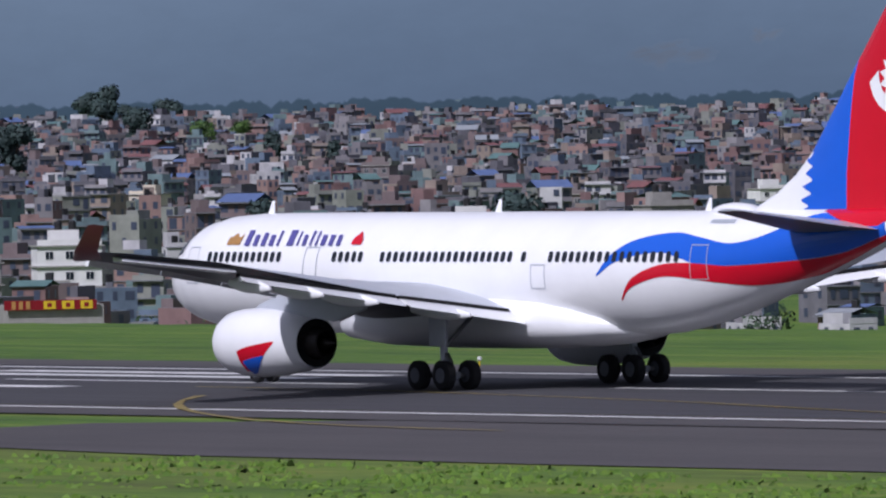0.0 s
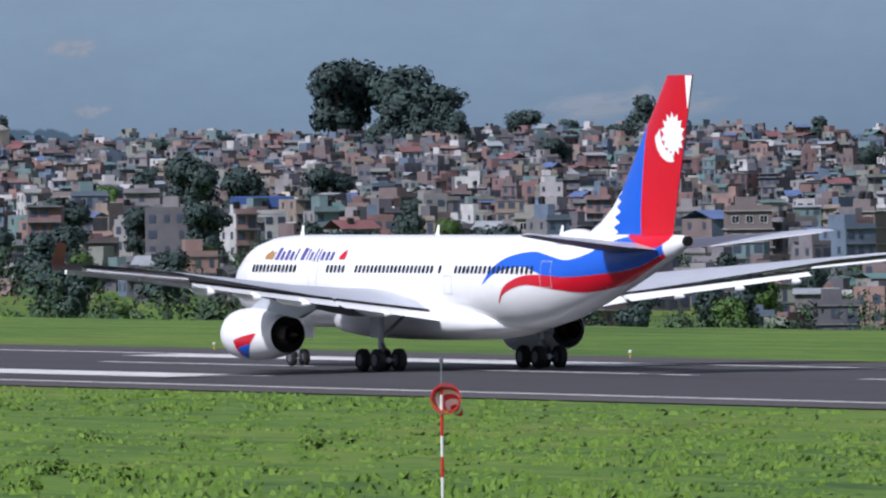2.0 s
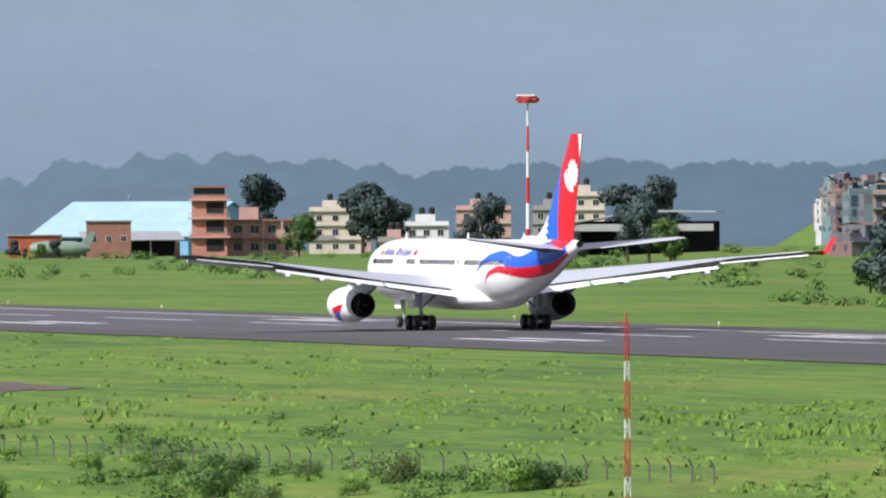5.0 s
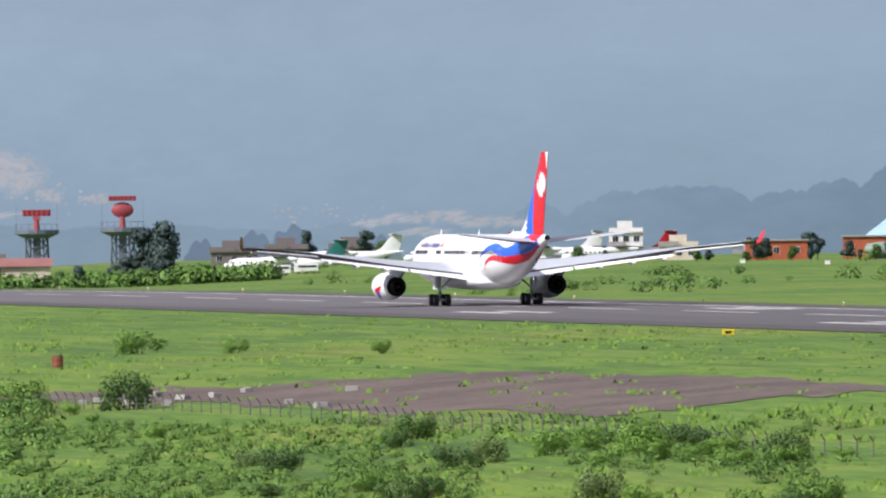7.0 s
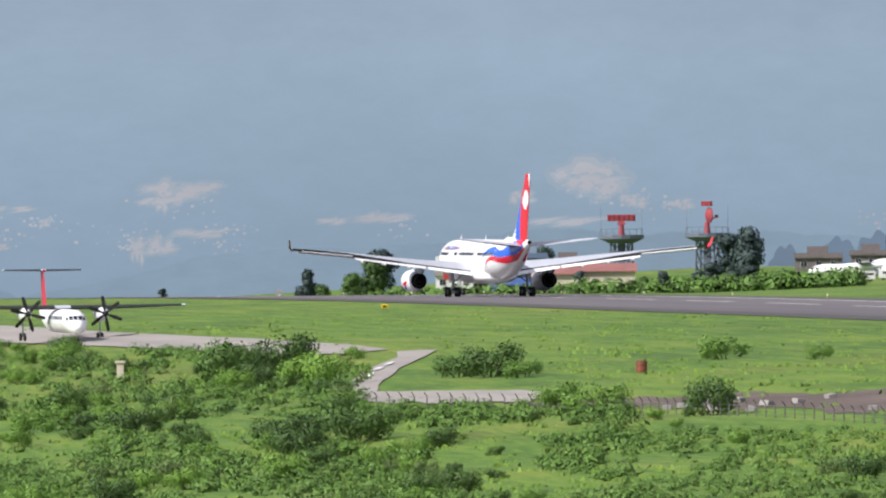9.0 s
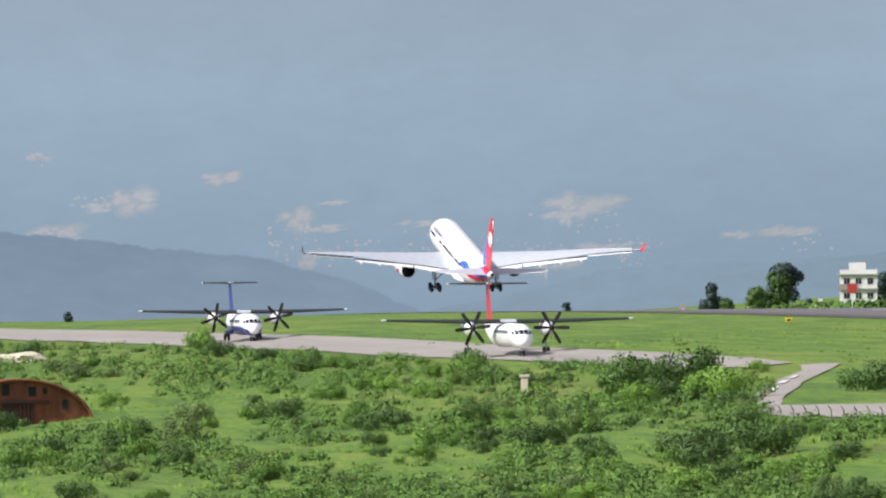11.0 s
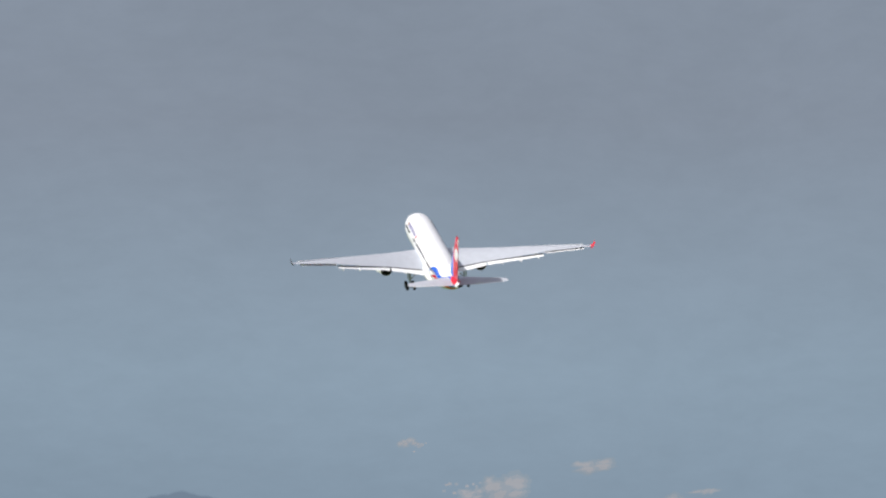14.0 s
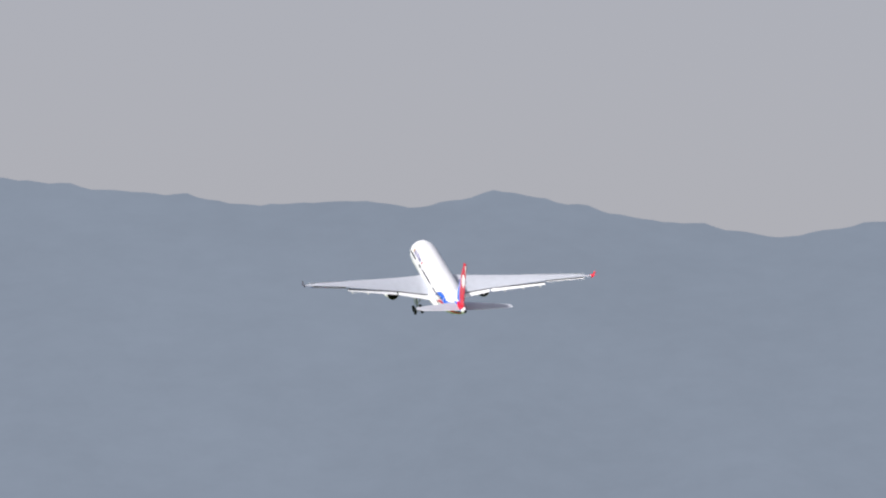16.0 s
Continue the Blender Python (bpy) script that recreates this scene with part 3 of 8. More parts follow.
def hull(x):
    """Centre height and half height of the fuselage at a station."""
    xs = [h[0] for h in HULL][::-1]
    lo = float(np.interp(x, xs, [h[1] for h in HULL][::-1]))
    hi = float(np.interp(x, xs, [h[2] for h in HULL][::-1]))
    return (lo + hi) / 2, (hi - lo) / 2


def skin(x, deg, out=0.0):
    """A point of the fuselage's skin: station, angle up from the left side."""
    c, r = hull(x)
    w = r if x > -8 else r * (1 - 0.16 * min(1, (-8 - x) / 14))
    a = radians(deg)
    return Vector((x, (w + out) * math.cos(a), c + (r + out) * math.sin(a)))


def hull_band(top, bottom, x0, x1, out=0.02, n=60, side=1, m=8):
    """Paint laid on the skin between two curves given as heights over the station."""
    bm = bmesh.new()
    rows = []
    for i in range(n + 1):
        x = x0 + (x1 - x0) * i / n
        zt, zb = top(x), bottom(x)
        c, r = hull(x)
        row = []
        for k in range(m + 1):
            z = zb + (zt - zb) * k / m
            a = math.degrees(math.asin(max(-0.999, min(0.999, (z - c) / r))))
            p = skin(x, a, out)
            row.append(bm.verts.new((p.x, p.y * side, p.z)))
        rows.append(row)
    for a, b in zip(rows, rows[1:]):
        for k in range(m):
            f = (a[k], a[k + 1], b[k + 1], b[k])
            bm.faces.new(f if side < 0 else f[::-1])
    return bm


def smooth_curve(points):
    """A smooth curve through (x, z) points, x rising."""
    xs, zs = [p[0] for p in points], [p[1] for p in points]

    def at(x):
        i = max(0, min(len(xs) - 2, int(np.searchsorted(xs, x)) - 1))
        t = max(0.0, min(1.0, (x - xs[i]) / (xs[i + 1] - xs[i])))
        m0 = (zs[i + 1] - zs[max(i - 1, 0)]) / (xs[i + 1] - xs[max(i - 1, 0)])
        m1 = (zs[min(i + 2, len(xs) - 1)] - zs[i]) / (xs[min(i + 2, len(xs) - 1)] - xs[i])
        h = xs[i + 1] - xs[i]
        return (2 * t ** 3 - 3 * t * t + 1) * zs[i] + (t ** 3 - 2 * t * t + t) * h * m0 + (3 * t * t - 2 * t ** 3) * zs[i + 1] + (t ** 3 - t * t) * h * m1
    return at


def foil(x_le, x_te, y, z, thick, n=10, drop=0.0):
    """A wing section at one span station: the upper side from nose to tail, then the lower side back."""
    c = x_le - x_te
    up, low = [], []
    for i in range(n + 1):
        t = (1 - math.cos(math.pi * i / n)) / 2
        h = thick * c * 5 * (0.2969 * math.sqrt(t) - 0.126 * t - 0.3516 * t * t + 0.2843 * t ** 3 - 0.1036 * t ** 4)
        camber = 0.02 * c * math.sin(math.pi * t) - drop * t * t
        up.append((x_le - c * t, y, z + h * 1.15 + camber))
        low.append((x_le - c * t, y, z - h * 0.85 + camber))
    return up + low[::-1][1:-1]


WING = [(2.0, 11.8, -1.9, 3.6, 0.13), (5.5, 9.3, -2.1, 3.98, 0.12), (9.6, 6.4, -2.4, 4.5, 0.11), (15, 2.7, -4.1, 5.15, 0.10), (22, -1.8, -6.15, 5.9, 0.10), (28.0, -5.5, -7.9, 6.42, 0.10), (29.6, -6.5, -8.35, 6.5, 0.10)]


def wing_at(y):
    ys = [w[0] for w in WING]
    return [float(np.interp(y, ys, [w[k] for w in WING])) for k in (1, 2, 3)]


def flipped(rings, side):
    return [[(x, y * side, z) for x, y, z in r] for r in rings]


def build_wheel(name, parent, x, y, z, r, w):
    tyre = part("tyre", lathe([(-w / 2, r * 0.55), (-w / 2, r * 0.86), (-w * 0.38, r * 0.97), (0, r), (w * 0.38, r * 0.97), (w / 2, r * 0.86), (w / 2, r * 0.55)], "y", 28), TYRE, parent)
    tyre.location = (x, y, z)
    smooth(tyre)
    rim = part("rim", lathe([(-w * 0.54, r * 0.2), (-w * 0.54, r * 0.5), (-w * 0.4, r * 0.54), (w * 0.4, r * 0.54), (w * 0.54, r * 0.5), (w * 0.54, r * 0.2)], "y", 20), DARKGREY, tyre)
    smooth(rim)
    return tyre


def star(bm, cx, cz, r0, r1, n, y, a0=0.0, span=2 * math.pi):
    """A flat toothed disc standing along the x axis."""
    c = bm.verts.new((cx, y, cz))
    vs = []
    for i in range(2 * n + 1):
        a = a0 + span * i / (2 * n)
        r = r1 if i % 2 else r0
        vs.append(bm.verts.new((cx + r * math.cos(a), y, cz + r * math.sin(a))))
    for a, b in zip(vs, vs[1:]):
        bm.faces.new((c, a, b))


def shade_underside(ob):
    """Give the faces that look down the second, darker grey, painted as their shade."""
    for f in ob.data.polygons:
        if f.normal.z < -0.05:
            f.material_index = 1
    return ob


def fin_le(z):
    return lerp([(7.9, -16.0), (8.4, -17.6), (9.2, -19.3), (10.4, -20.9), (17.14, -26.75)], z)


def fin_te(z):
    return lerp([(7.9, -27.2), (17.2, -29.9)], z)


def fin_sheet(bm, xa, xb, z0, z1, y, n=24):
    """Paint on the fin's side between two station curves."""
    rows = []
    for i in range(n + 1):
        z = z0 + (z1 - z0) * i / n
        a, b = xa(z), xb(z)
        rows.append([bm.verts.new((a + (b - a) * k / 8, math.copysign(fin_half(a + (b - a) * k / 8, z) + 0.025, y), z)) for k in range(9)])
    for a, b in zip(rows, rows[1:]):
        for k in range(8):
            bm.faces.new((a[k], a[k + 1], b[k + 1], b[k]))


def fin_half(x, z):
    le, te = fin_le(z), fin_te(z)
    c = le - te
    t = max(0.0, min(1.0, (le - x) / c))
    return 0.095 * min(c, 8.0) * 5 * (0.2969 * math.sqrt(t) - 0.126 * t - 0.3516 * t * t + 0.2843 * t ** 3 - 0.1036 * t ** 4)


def build_airliner():
    jet = thing("airliner", "white twin-engine airliner with blue and red waves", "airplane")
    # fuselage
    n = 48
    xs = []
    for a, b in zip(HULL, HULL[1:]):
        k = 4 if abs(a[0] - b[0]) > 1 else 2
        xs += [a[0] + (b[0] - a[0]) * i / k for i in range(k)]
    xs.append(HULL[-1][0])
    smooth(part("fuselage", loft([[skin(x, 360 * i / n) for i in range(n)] for x in xs]), WHITE, jet), 50)
    # belly fairing between the wings
    rings = []
    for x, w, lo, hi in [(14.5, 0.4, 2.7, 3.1), (13, 2.0, 2.1, 3.6), (10, 2.75, 1.85, 4.2), (5, 3.05, 1.75, 4.5), (0, 3.1, 1.75, 4.5), (-3.5, 3.0, 1.8, 4.3), (-5.8, 2.75, 1.95, 3.9), (-7.6, 2.2, 2.2, 3.5), (-9.0, 0.5, 2.45, 2.9)]:
        c, h = (lo + hi) / 2, (hi - lo) / 2
        rings.append([(x, w * math.copysign(abs(math.cos(a)) ** 0.7, math.cos(a)), c + h * math.copysign(abs(math.sin(a)) ** 0.8, math.sin(a))) for a in (2 * math.pi * i / 32 for i in range(32))])
    smooth(part("belly_fairing", loft(rings), WHITE, jet), 50)
    # tail cone outlet
    part("tail_outlet", lathe([(-29.15, 0.22), (-29.15, 0.28), (-28.9, 0.3), (-28.9, 0.2)], "x", 20), NOZZLE, jet).location = (0, 0, 7.66)
    # waves of the livery, both sides
    blue_top = smooth_curve([(-27.0, 7.6), (-24.0, 7.9), (-22.0, 7.8), (-20.2, 7.2), (-18.7, 6.78), (-17.1, 6.58), (-15.2, 6.84), (-13.4, 7.06), (-10.9, 6.78), (-9.4, 6.17), (-8.4, 5.2)])
    blue_bot = smooth_curve([(-27.0, 6.95), (-23.9, 6.12), (-20.2, 5.75), (-17.1, 5.6), (-15.2, 5.66), (-13.9, 5.97), (-12.9, 6.17), (-11.3, 6.08), (-9.6, 5.73), (-8.4, 5.12)])
    red_top = smooth_curve([(-27.0, 6.94), (-23.9, 6.10), (-20.2, 5.73), (-17.1, 5.58), (-15.7, 5.66), (-14.0, 5.72), (-12.4, 5.56), (-10.8, 4.98), (-9.9, 4.12)])
    red_bot = smooth_curve([(-27.0, 6.75), (-23.9, 5.72), (-21.8, 5.12), (-18.7, 4.72), (-16.0, 4.87), (-13.4, 5.12), (-11.9, 4.95), (-10.5, 4.5), (-9.9, 4.02)])
    for side in (1, -1):
        part("blue_wave", hull_band(blue_top, blue_bot, -27.0, -8.4, 0.02, 90, side), BLUE, jet, "bright blue painted wave")
        part("red_wave", hull_band(red_top, red_bot, -27.0, -9.9, 0.024, 90, side), RED, jet, "bright red painted wave")
        # cabin windows
        pane = None
        for lo, hi in ((16.7, 22.8), (9.9, 12.4), (-1.8, 8.5), (-13.9, -4.8), (-3.1, -2.7)):
            x = hi
            while x > lo:
                c, r = hull(x)
                a = math.degrees(math.asin((6.0 - c) / r))
                p = skin(x, a, 0.03)
                m = Matrix.Translation((p.x, p.y * side, p.z)) @ Matrix.Rotation(radians(a * side), 4, "X")
                if pane is None:
                    bm = bmesh.new()
                    ring = [(0.16 * math.copysign(abs(math.cos(t)) ** 0.6, math.cos(t)), 0.0, 0.25 * math.copysign(abs(math.sin(t)) ** 0.6, math.sin(t))) for t in (2 * math.pi * i / 12 for i in range(12))]
                    f0 = [bm.verts.new((q[0], -0.01, q[2])) for q in ring]
                    f1 = [bm.verts.new((q[0], 0.01, q[2])) for q in ring]
                    bm.faces.new(f0)
                    bm.faces.new(f1[::-1])
                    for i in range(12):
                        bm.faces.new((f0[i], f1[i], f1[(i + 1) % 12], f0[(i + 1) % 12]))
                    bmesh.ops.recalc_face_normals(bm, faces=bm.faces[:])
                    pane = part("cabin_window", bm, PANE, jet)
                    pane.matrix_basis = m
                else:
                    again("cabin_window", pane, jet, m)
                x -= 0.533
        # door outlines
        for x, h, z in ((24.4, 1.7, 5.6), (14.3, 1.7, 5.6), (-3.9, 1.1, 5.1), (-15.3, 1.55, 5.75)):
            bm = bmesh.new()
            for k, (x0, x1, z0, z1) in enumerate(((-0.55, -0.51, -h / 2, h / 2), (0.51, 0.55, -h / 2, h / 2), (-0.55, 0.55, h / 2 - 0.04, h / 2), (-0.55, 0.55, -h / 2, -h / 2 + 0.04))):
                for j in range(8):
                    za, zb = z + z0 + (z1 - z0) * j / 8, z + z0 + (z1 - z0) * (j + 1) / 8
                    q = []
                    for xx, zz in ((x + x0, za), (x + x1, za), (x + x1, zb), (x + x0, zb)):
                        c, r = hull(xx)
                        p = skin(xx, math.degrees(math.asin(max(-1, min(1, (zz - c) / r)))), 0.032)
                        q.append(bm.verts.new((p.x, p.y * side, p.z)))
                    bm.faces.new(q if side < 0 else q[::-1])
            part("door_outline", bm, FAINT, jet, "pale grey cabin door outline")
        # airline name as slanted bars, with its red emblem
        x = 20.1
        for w, h in ((0.62, 1.15), (0.5, 0.8), (0.5, 0.95), (0.5, 0.8), (0.28, 1.1), (0, 0), (0.72, 1.15), (0.22, 1.05), (0.42, 0.8), (0.26, 1.1), (0.22, 1.05), (0.5, 0.8), (0.48, 0.8), (0.45, 0.8)):
            w, h = w * 0.72, h * 0.72
            if w:
                bm = bmesh.new()
                quad = []
                for dx, zz in ((0, 6.5), (-w, 6.5), (-w + 0.2 * h, 6.5 + h * 0.85), (0.2 * h, 6.5 + h * 0.85)):
                    c, r = hull(x + dx)
                    p = skin(x + dx, math.degrees(math.asin(min(0.98, (zz - c) / r))), 0.06)
                    quad.append(bm.verts.new((p.x, p.y * side, p.z)))
                bm.faces.new(quad if side > 0 else quad[::-1])
                part("title_bar", bm, TITLE, jet, "navy bar of the painted title")
            x -= (w + 0.29) if w else 0.34
        bm = hull_band(lambda v: 7.15 - abs(v - 10.9) * 0.9, lambda v: 6.55, 10.5, 11.3, 0.06, 10, side)
        part("emblem", bm, RED, jet, "small red emblem beside the title")
        bm = hull_band(lambda v: 6.98 + 0.1 * math.sin(v * 9), lambda v: 6.55, 20.5, 21.6, 0.05, 10, side)
        part("emblem", bm, GOLD, jet, "small brownish emblem before the title")
        bm = hull_band(lambda v: 7.62, lambda v: 7.46, -16.9, -15.2, 0.03, 6, side)
        part("registration_bar", bm, FAINT, jet, "grey bar of the registration")
        # cockpit panes
        for lo, hi in ((27.25, 27.75), (26.6, 27.2), (25.95, 26.5)):
            bm = hull_band(lambda v: hull(v)[0] + hull(v)[1] * 0.80, lambda v: hull(v)[0] + hull(v)[1] * 0.47, lo, hi, 0.03, 4, side)
            part("cockpit_pane", bm, PANE, jet)
    # antennas and the satellite dome
    for x in (21.4, 3.0, -13.2, -18.8):
        part("antenna", loft([[(x + 0.25, -0.03, 7.95), (x + 0.25, 0.03, 7.95), (x - 0.25, 0.03, 7.95), (x - 0.25, -0.03, 7.95)], [(x - 0.1, -0.015, 8.6), (x - 0.1, 0.015, 8.6), (x - 0.28, 0.015, 8.6), (x - 0.28, -0.015, 8.6)]]), WHITE, jet)
    rings = []
    for i in range(9):
        t = i / 8
        w = 0.85 * math.sin(math.pi * (0.06 + 0.88 * t)) ** 0.5
        rings.append([(-13.9 - 2.9 * t, w * math.cos(a), 7.95 + 0.5 * w * max(-0.3, math.sin(a))) for a in (2 * math.pi * k / 20 for k in range(20))])
    smooth(part("antenna_dome", loft(rings), WHITE, jet), 50)
    # fin
    rings = []
    for z in (7.7, 8.2, 8.8, 9.6, 10.6, 12, 14, 14.8, 16, 16.9, 17.2):
        le, te = fin_le(z), fin_te(z)
        shrink = 0.35 if z > 17 else 1.0
        ring = []
        for i in range(15):
            t = (1 - math.cos(math.pi * i / 14)) / 2
            ring.append((le - (le - te) * t, fin_half(le - (le - te) * t, z) * shrink, z))
        rings.append(ring + [(x, -y, zz) for x, y, zz in ring[::-1][1:-1]])
    fin = smooth(part("fin", loft(rings), [WHITE, BLUE, RED], jet, "white fin under blue and red paint"), 50)
    for f in fin.data.polygons:
        f.material_index = 2 if f.center.z > 14.8 else 1 if f.center.z > 10.6 else 0
    seam = lambda z: lerp([(8.0, -23.8), (10, -24.0), (14.0, -24.5), (14.8, -24.75)], z)
    jag = lambda z: lerp([(7.95, -20.4), (8.2, -21.3), (8.45, -20.5), (8.75, -21.5), (9.05, -20.7), (9.35, -21.6), (9.65, -20.9), (9.95, -21.5), (10.2, -20.85), (10.6, -21.05)], z)
    for y in (1, -1):
        bm = bmesh.new()
        fin_sheet(bm, lambda z: max(seam(z), min(jag(z), fin_le(z)) if z < 10.6 else fin_le(z)), seam, 8.05, 14.8, y, 60)
        part("fin_blue", bm, BLUE, jet, "bright blue paint on the fin")
        bm = bmesh.new()
        fin_sheet(bm, lambda z: min(seam(z), fin_le(z)) if z < 14.8 else fin_le(z), fin_te, 8.0, 17.18, y, 60)
        part("fin_red", bm, RED, jet, "bright red paint on the fin")
        bm = bmesh.new()
        fin_sheet(bm, lambda z: fin_te(z) + 0.05 + (z - 15.2) * 0.35, fin_te, 15.3, 17.16, y * 1.0, 8)
        for v in bm.verts:
            v.co.y += 0.02 * y
        part("fin_corner", bm, WHITE, jet, "white corner at the fin's tip")
        bm = bmesh.new()
        star(bm, -27.65, 13.8, 0.95, 1.3, 14, 0.0)
        outer = [(-27.4 + 1.75 * math.cos(radians(a)), 13.95 + 1.75 * math.sin(radians(a))) for a in range(-10 - 0, -101, -10)][::-1]
        inner = [(-27.65 + 1.35 * math.cos(radians(a)), 14.05 + 1.35 * math.sin(radians(a))) for a in range(5, -101, -10)][::-1]
        k = min(len(outer), len(inner))
        vo = [bm.verts.new((x, 0, z)) for x, z in outer[-k:]]
        vi = [bm.verts.new((x, 0, z)) for x, z in inner[-k:]]
        for i in range(k - 1):
            bm.faces.new((vo[i], vo[i + 1], vi[i + 1], vi[i]))
        for v in bm.verts:
            v.co.x = max(v.co.x, fin_te(v.co.z) + 0.02)
            v.co.y = math.copysign(fin_half(v.co.x, v.co.z) + 0.05, y)
        part("fin_emblem", bm, WHITE, jet, "white toothed sun and crescent")
    # red cap of the tail
    for side in (1, -1):
        part("tail_red", hull_band(lambda v: hull(v)[0] + hull(v)[1] * 0.985, lambda v: min(hull(v)[0] + hull(v)[1] * 0.9, lerp([(-28.0, 7.9), (-26.5, 7.3), (-25, 7.3), (-22.5, 7.98)], v)), -27.6, -22.5, 0.03, 24, side), RED, jet)
    # tailplane
    for side in (1, -1):
        rings = [foil(-20.4, -26.6, 0.6, 7.15, 0.10), foil(-21.5, -26.9, 2.2, 7.3, 0.10), foil(-26.5, -28.7, 9.4, 8.1, 0.09), foil(-27.2, -28.75, 9.75, 8.15, 0.05)]
        shade_underside(smooth(part("tailplane", loft(flipped(rings, side)), [WINGGREY, WINGSHADE], jet), 40))
        bm = loft(flipped([[(-26.0, 2.6, 7.36), (-26.0, 2.6, 7.42), (-27.05, 2.6, 7.34), (-27.05, 2.6, 7.3)], [(-28.15, 8.9, 8.03), (-28.15, 8.9, 8.08), (-28.8, 8.9, 8.05), (-28.8, 8.9, 8.02)]], side))
        part("elevator", bm, WHITE, jet)
    # wings
    for side in (1, -1):
        rings = [foil(le, te, y, z, th, 12, lerp([(2, 0.15), (10, 0.1), (16, -0.05), (22, -0.3), (30, -0.3)], y)) for y, le, te, z, th in WING]
        wing = shade_underside(smooth(part("wing", loft(flipped(rings, side)), [WINGGREY, WINGSHADE], jet, "pale grey wing with shade painted on its underside"), 40))
        WINGS[side] = wing
        # leading edge slats, a little out
        for y0, y1 in ((3.4, 8.4), (10.4, 16.0), (16.1, 21.8), (21.9, 28.4)):
            rr = []
            for y in (y0, y1):
                le, te, z = wing_at(y)
                c = 0.11 * (le - te)
                rr.append([(le + 0.45, y, z - 0.28), (le + 0.38, y, z - 0.02), (le + 0.1, y, z + 0.16), (le - c + 0.25, y, z + 0.30), (le - c + 0.25, y, z + 0.26), (le + 0.1, y, z - 0.1), (le + 0.2, y, z - 0.3)])
            smooth(part("slat", loft(flipped(rr, side)), WHITE, wing), 40)
        # trailing edge flaps, lowered for take-off
        for y0, y1 in ((3.1, 9.4), (9.7, 20.4)):
            rr = []
            for y in (y0, y1):
                le, te, z = wing_at(y)
                c = 0.13 * (le - te)
                rr.append([(te + 0.3 * c, y, z - 0.30), (te + 0.05 * c, y, z - 0.20), (te - 0.35 * c, y, z - 0.32), (te - 0.8 * c, y, z - 0.28 - 0.28 * c), (te - 0.45 * c, y, z - 0.26 - 0.2 * c), (te + 0.2 * c, y, z - 0.46)])
            smooth(part("flap", loft(flipped(rr, side)), WHITE, wing), 30)
            # a solid black strip stands in for the shade of the gap
            rr = []
            for y in (y0, y1):
                le, te, z = wing_at(y)
                rr.append([(te + 0.3, y, z - 0.10), (te - 0.03, y, z - 0.06), (te - 0.03, y, z - 0.24), (te + 0.3, y, z - 0.24)])
            part("flap_gap_shade", loft(flipped(rr, side)), BLACK, wing, "black strip painted as the flap gap's shade")
        rr = []
        for y in (20.7, 28.2):
            le, te, z = wing_at(y)
            rr.append([(te + 0.75, y, z + 0.13), (te + 0.1, y, z + 0.05), (te - 0.12, y, z - 0.06), (te + 0.7, y, z - 0.12)])
        part("aileron", loft(flipped(rr, side)), WHITE, wing)
        for y, ln in ((6.6, 4.6), (12.4, 4.4), (16.0, 3.8), (19.4, 3.2)):
            le, te, z = wing_at(y)
            rings = []
            for i in range(9):
                t = i / 8
                r = 0.34 * math.sin(math.pi * min(0.97, 0.08 + 0.9 * t)) ** 0.6
                rings.append([(te + 0.62 * ln - ln * t, side * (y + 0.62 * r * math.cos(a)), z - 0.42 - 0.25 * t + r * math.sin(a)) for a in (2 * math.pi * k / 12 for k in range(12))])
            smooth(part("flap_track_fairing", loft(rings), WHITE, wing), 60)
        # upswept tip; the left one is a darker red, painted as if in shade
        rings = [foil(-6.1, -8.4, 29.55, 6.44, 0.09, 8), foil(-6.9, -8.75, 30.0, 6.85, 0.08, 8), foil(-8.3, -9.6, 30.25, 7.95, 0.07, 8)]
        smooth(part("winglet", loft(flipped(rings, side)), TIP_SHADE if side > 0 else RED, wing, "red upswept wing tip"), 40)
        # engine
        eng = new("engine")
        eng.parent = jet
        eng.location = (-0.6, 9.37 * side, 2.22)
        smooth(part("cowling", lathe([(4.95, 1.12), (5.0, 1.17), (6.2, 1.36), (7.6, 1.52), (9.2, 1.58), (10.4, 1.54), (11.2, 1.42), (11.55, 1.27), (11.5, 1.18), (11.0, 1.12), (9.6, 1.16)], "x", 40, caps=False), WHITE, eng), 50)
        part("intake_lining", lathe([(11.0, 1.11), (9.0, 1.14), (8.9, 0.05)], "x", 32, caps=True), BLACK, eng)
        smooth(part("exhaust_duct", lathe([(4.97, 1.12), (6.0, 1.05), (7.0, 1.0), (7.02, 0.05)], "x", 32, caps=True), BLACK, eng))
        smooth(part("core_nozzle", lathe([(7.0, 0.85), (5.2, 0.8), (4.2, 0.62), (4.15, 0.55), (5.5, 0.6)], "x", 28, caps=False), NOZZLE, eng))
        smooth(part("exhaust_cone", lathe([(6.0, 0.42), (4.4, 0.34), (3.5, 0.04)], "x", 20), NOZZLE, eng))
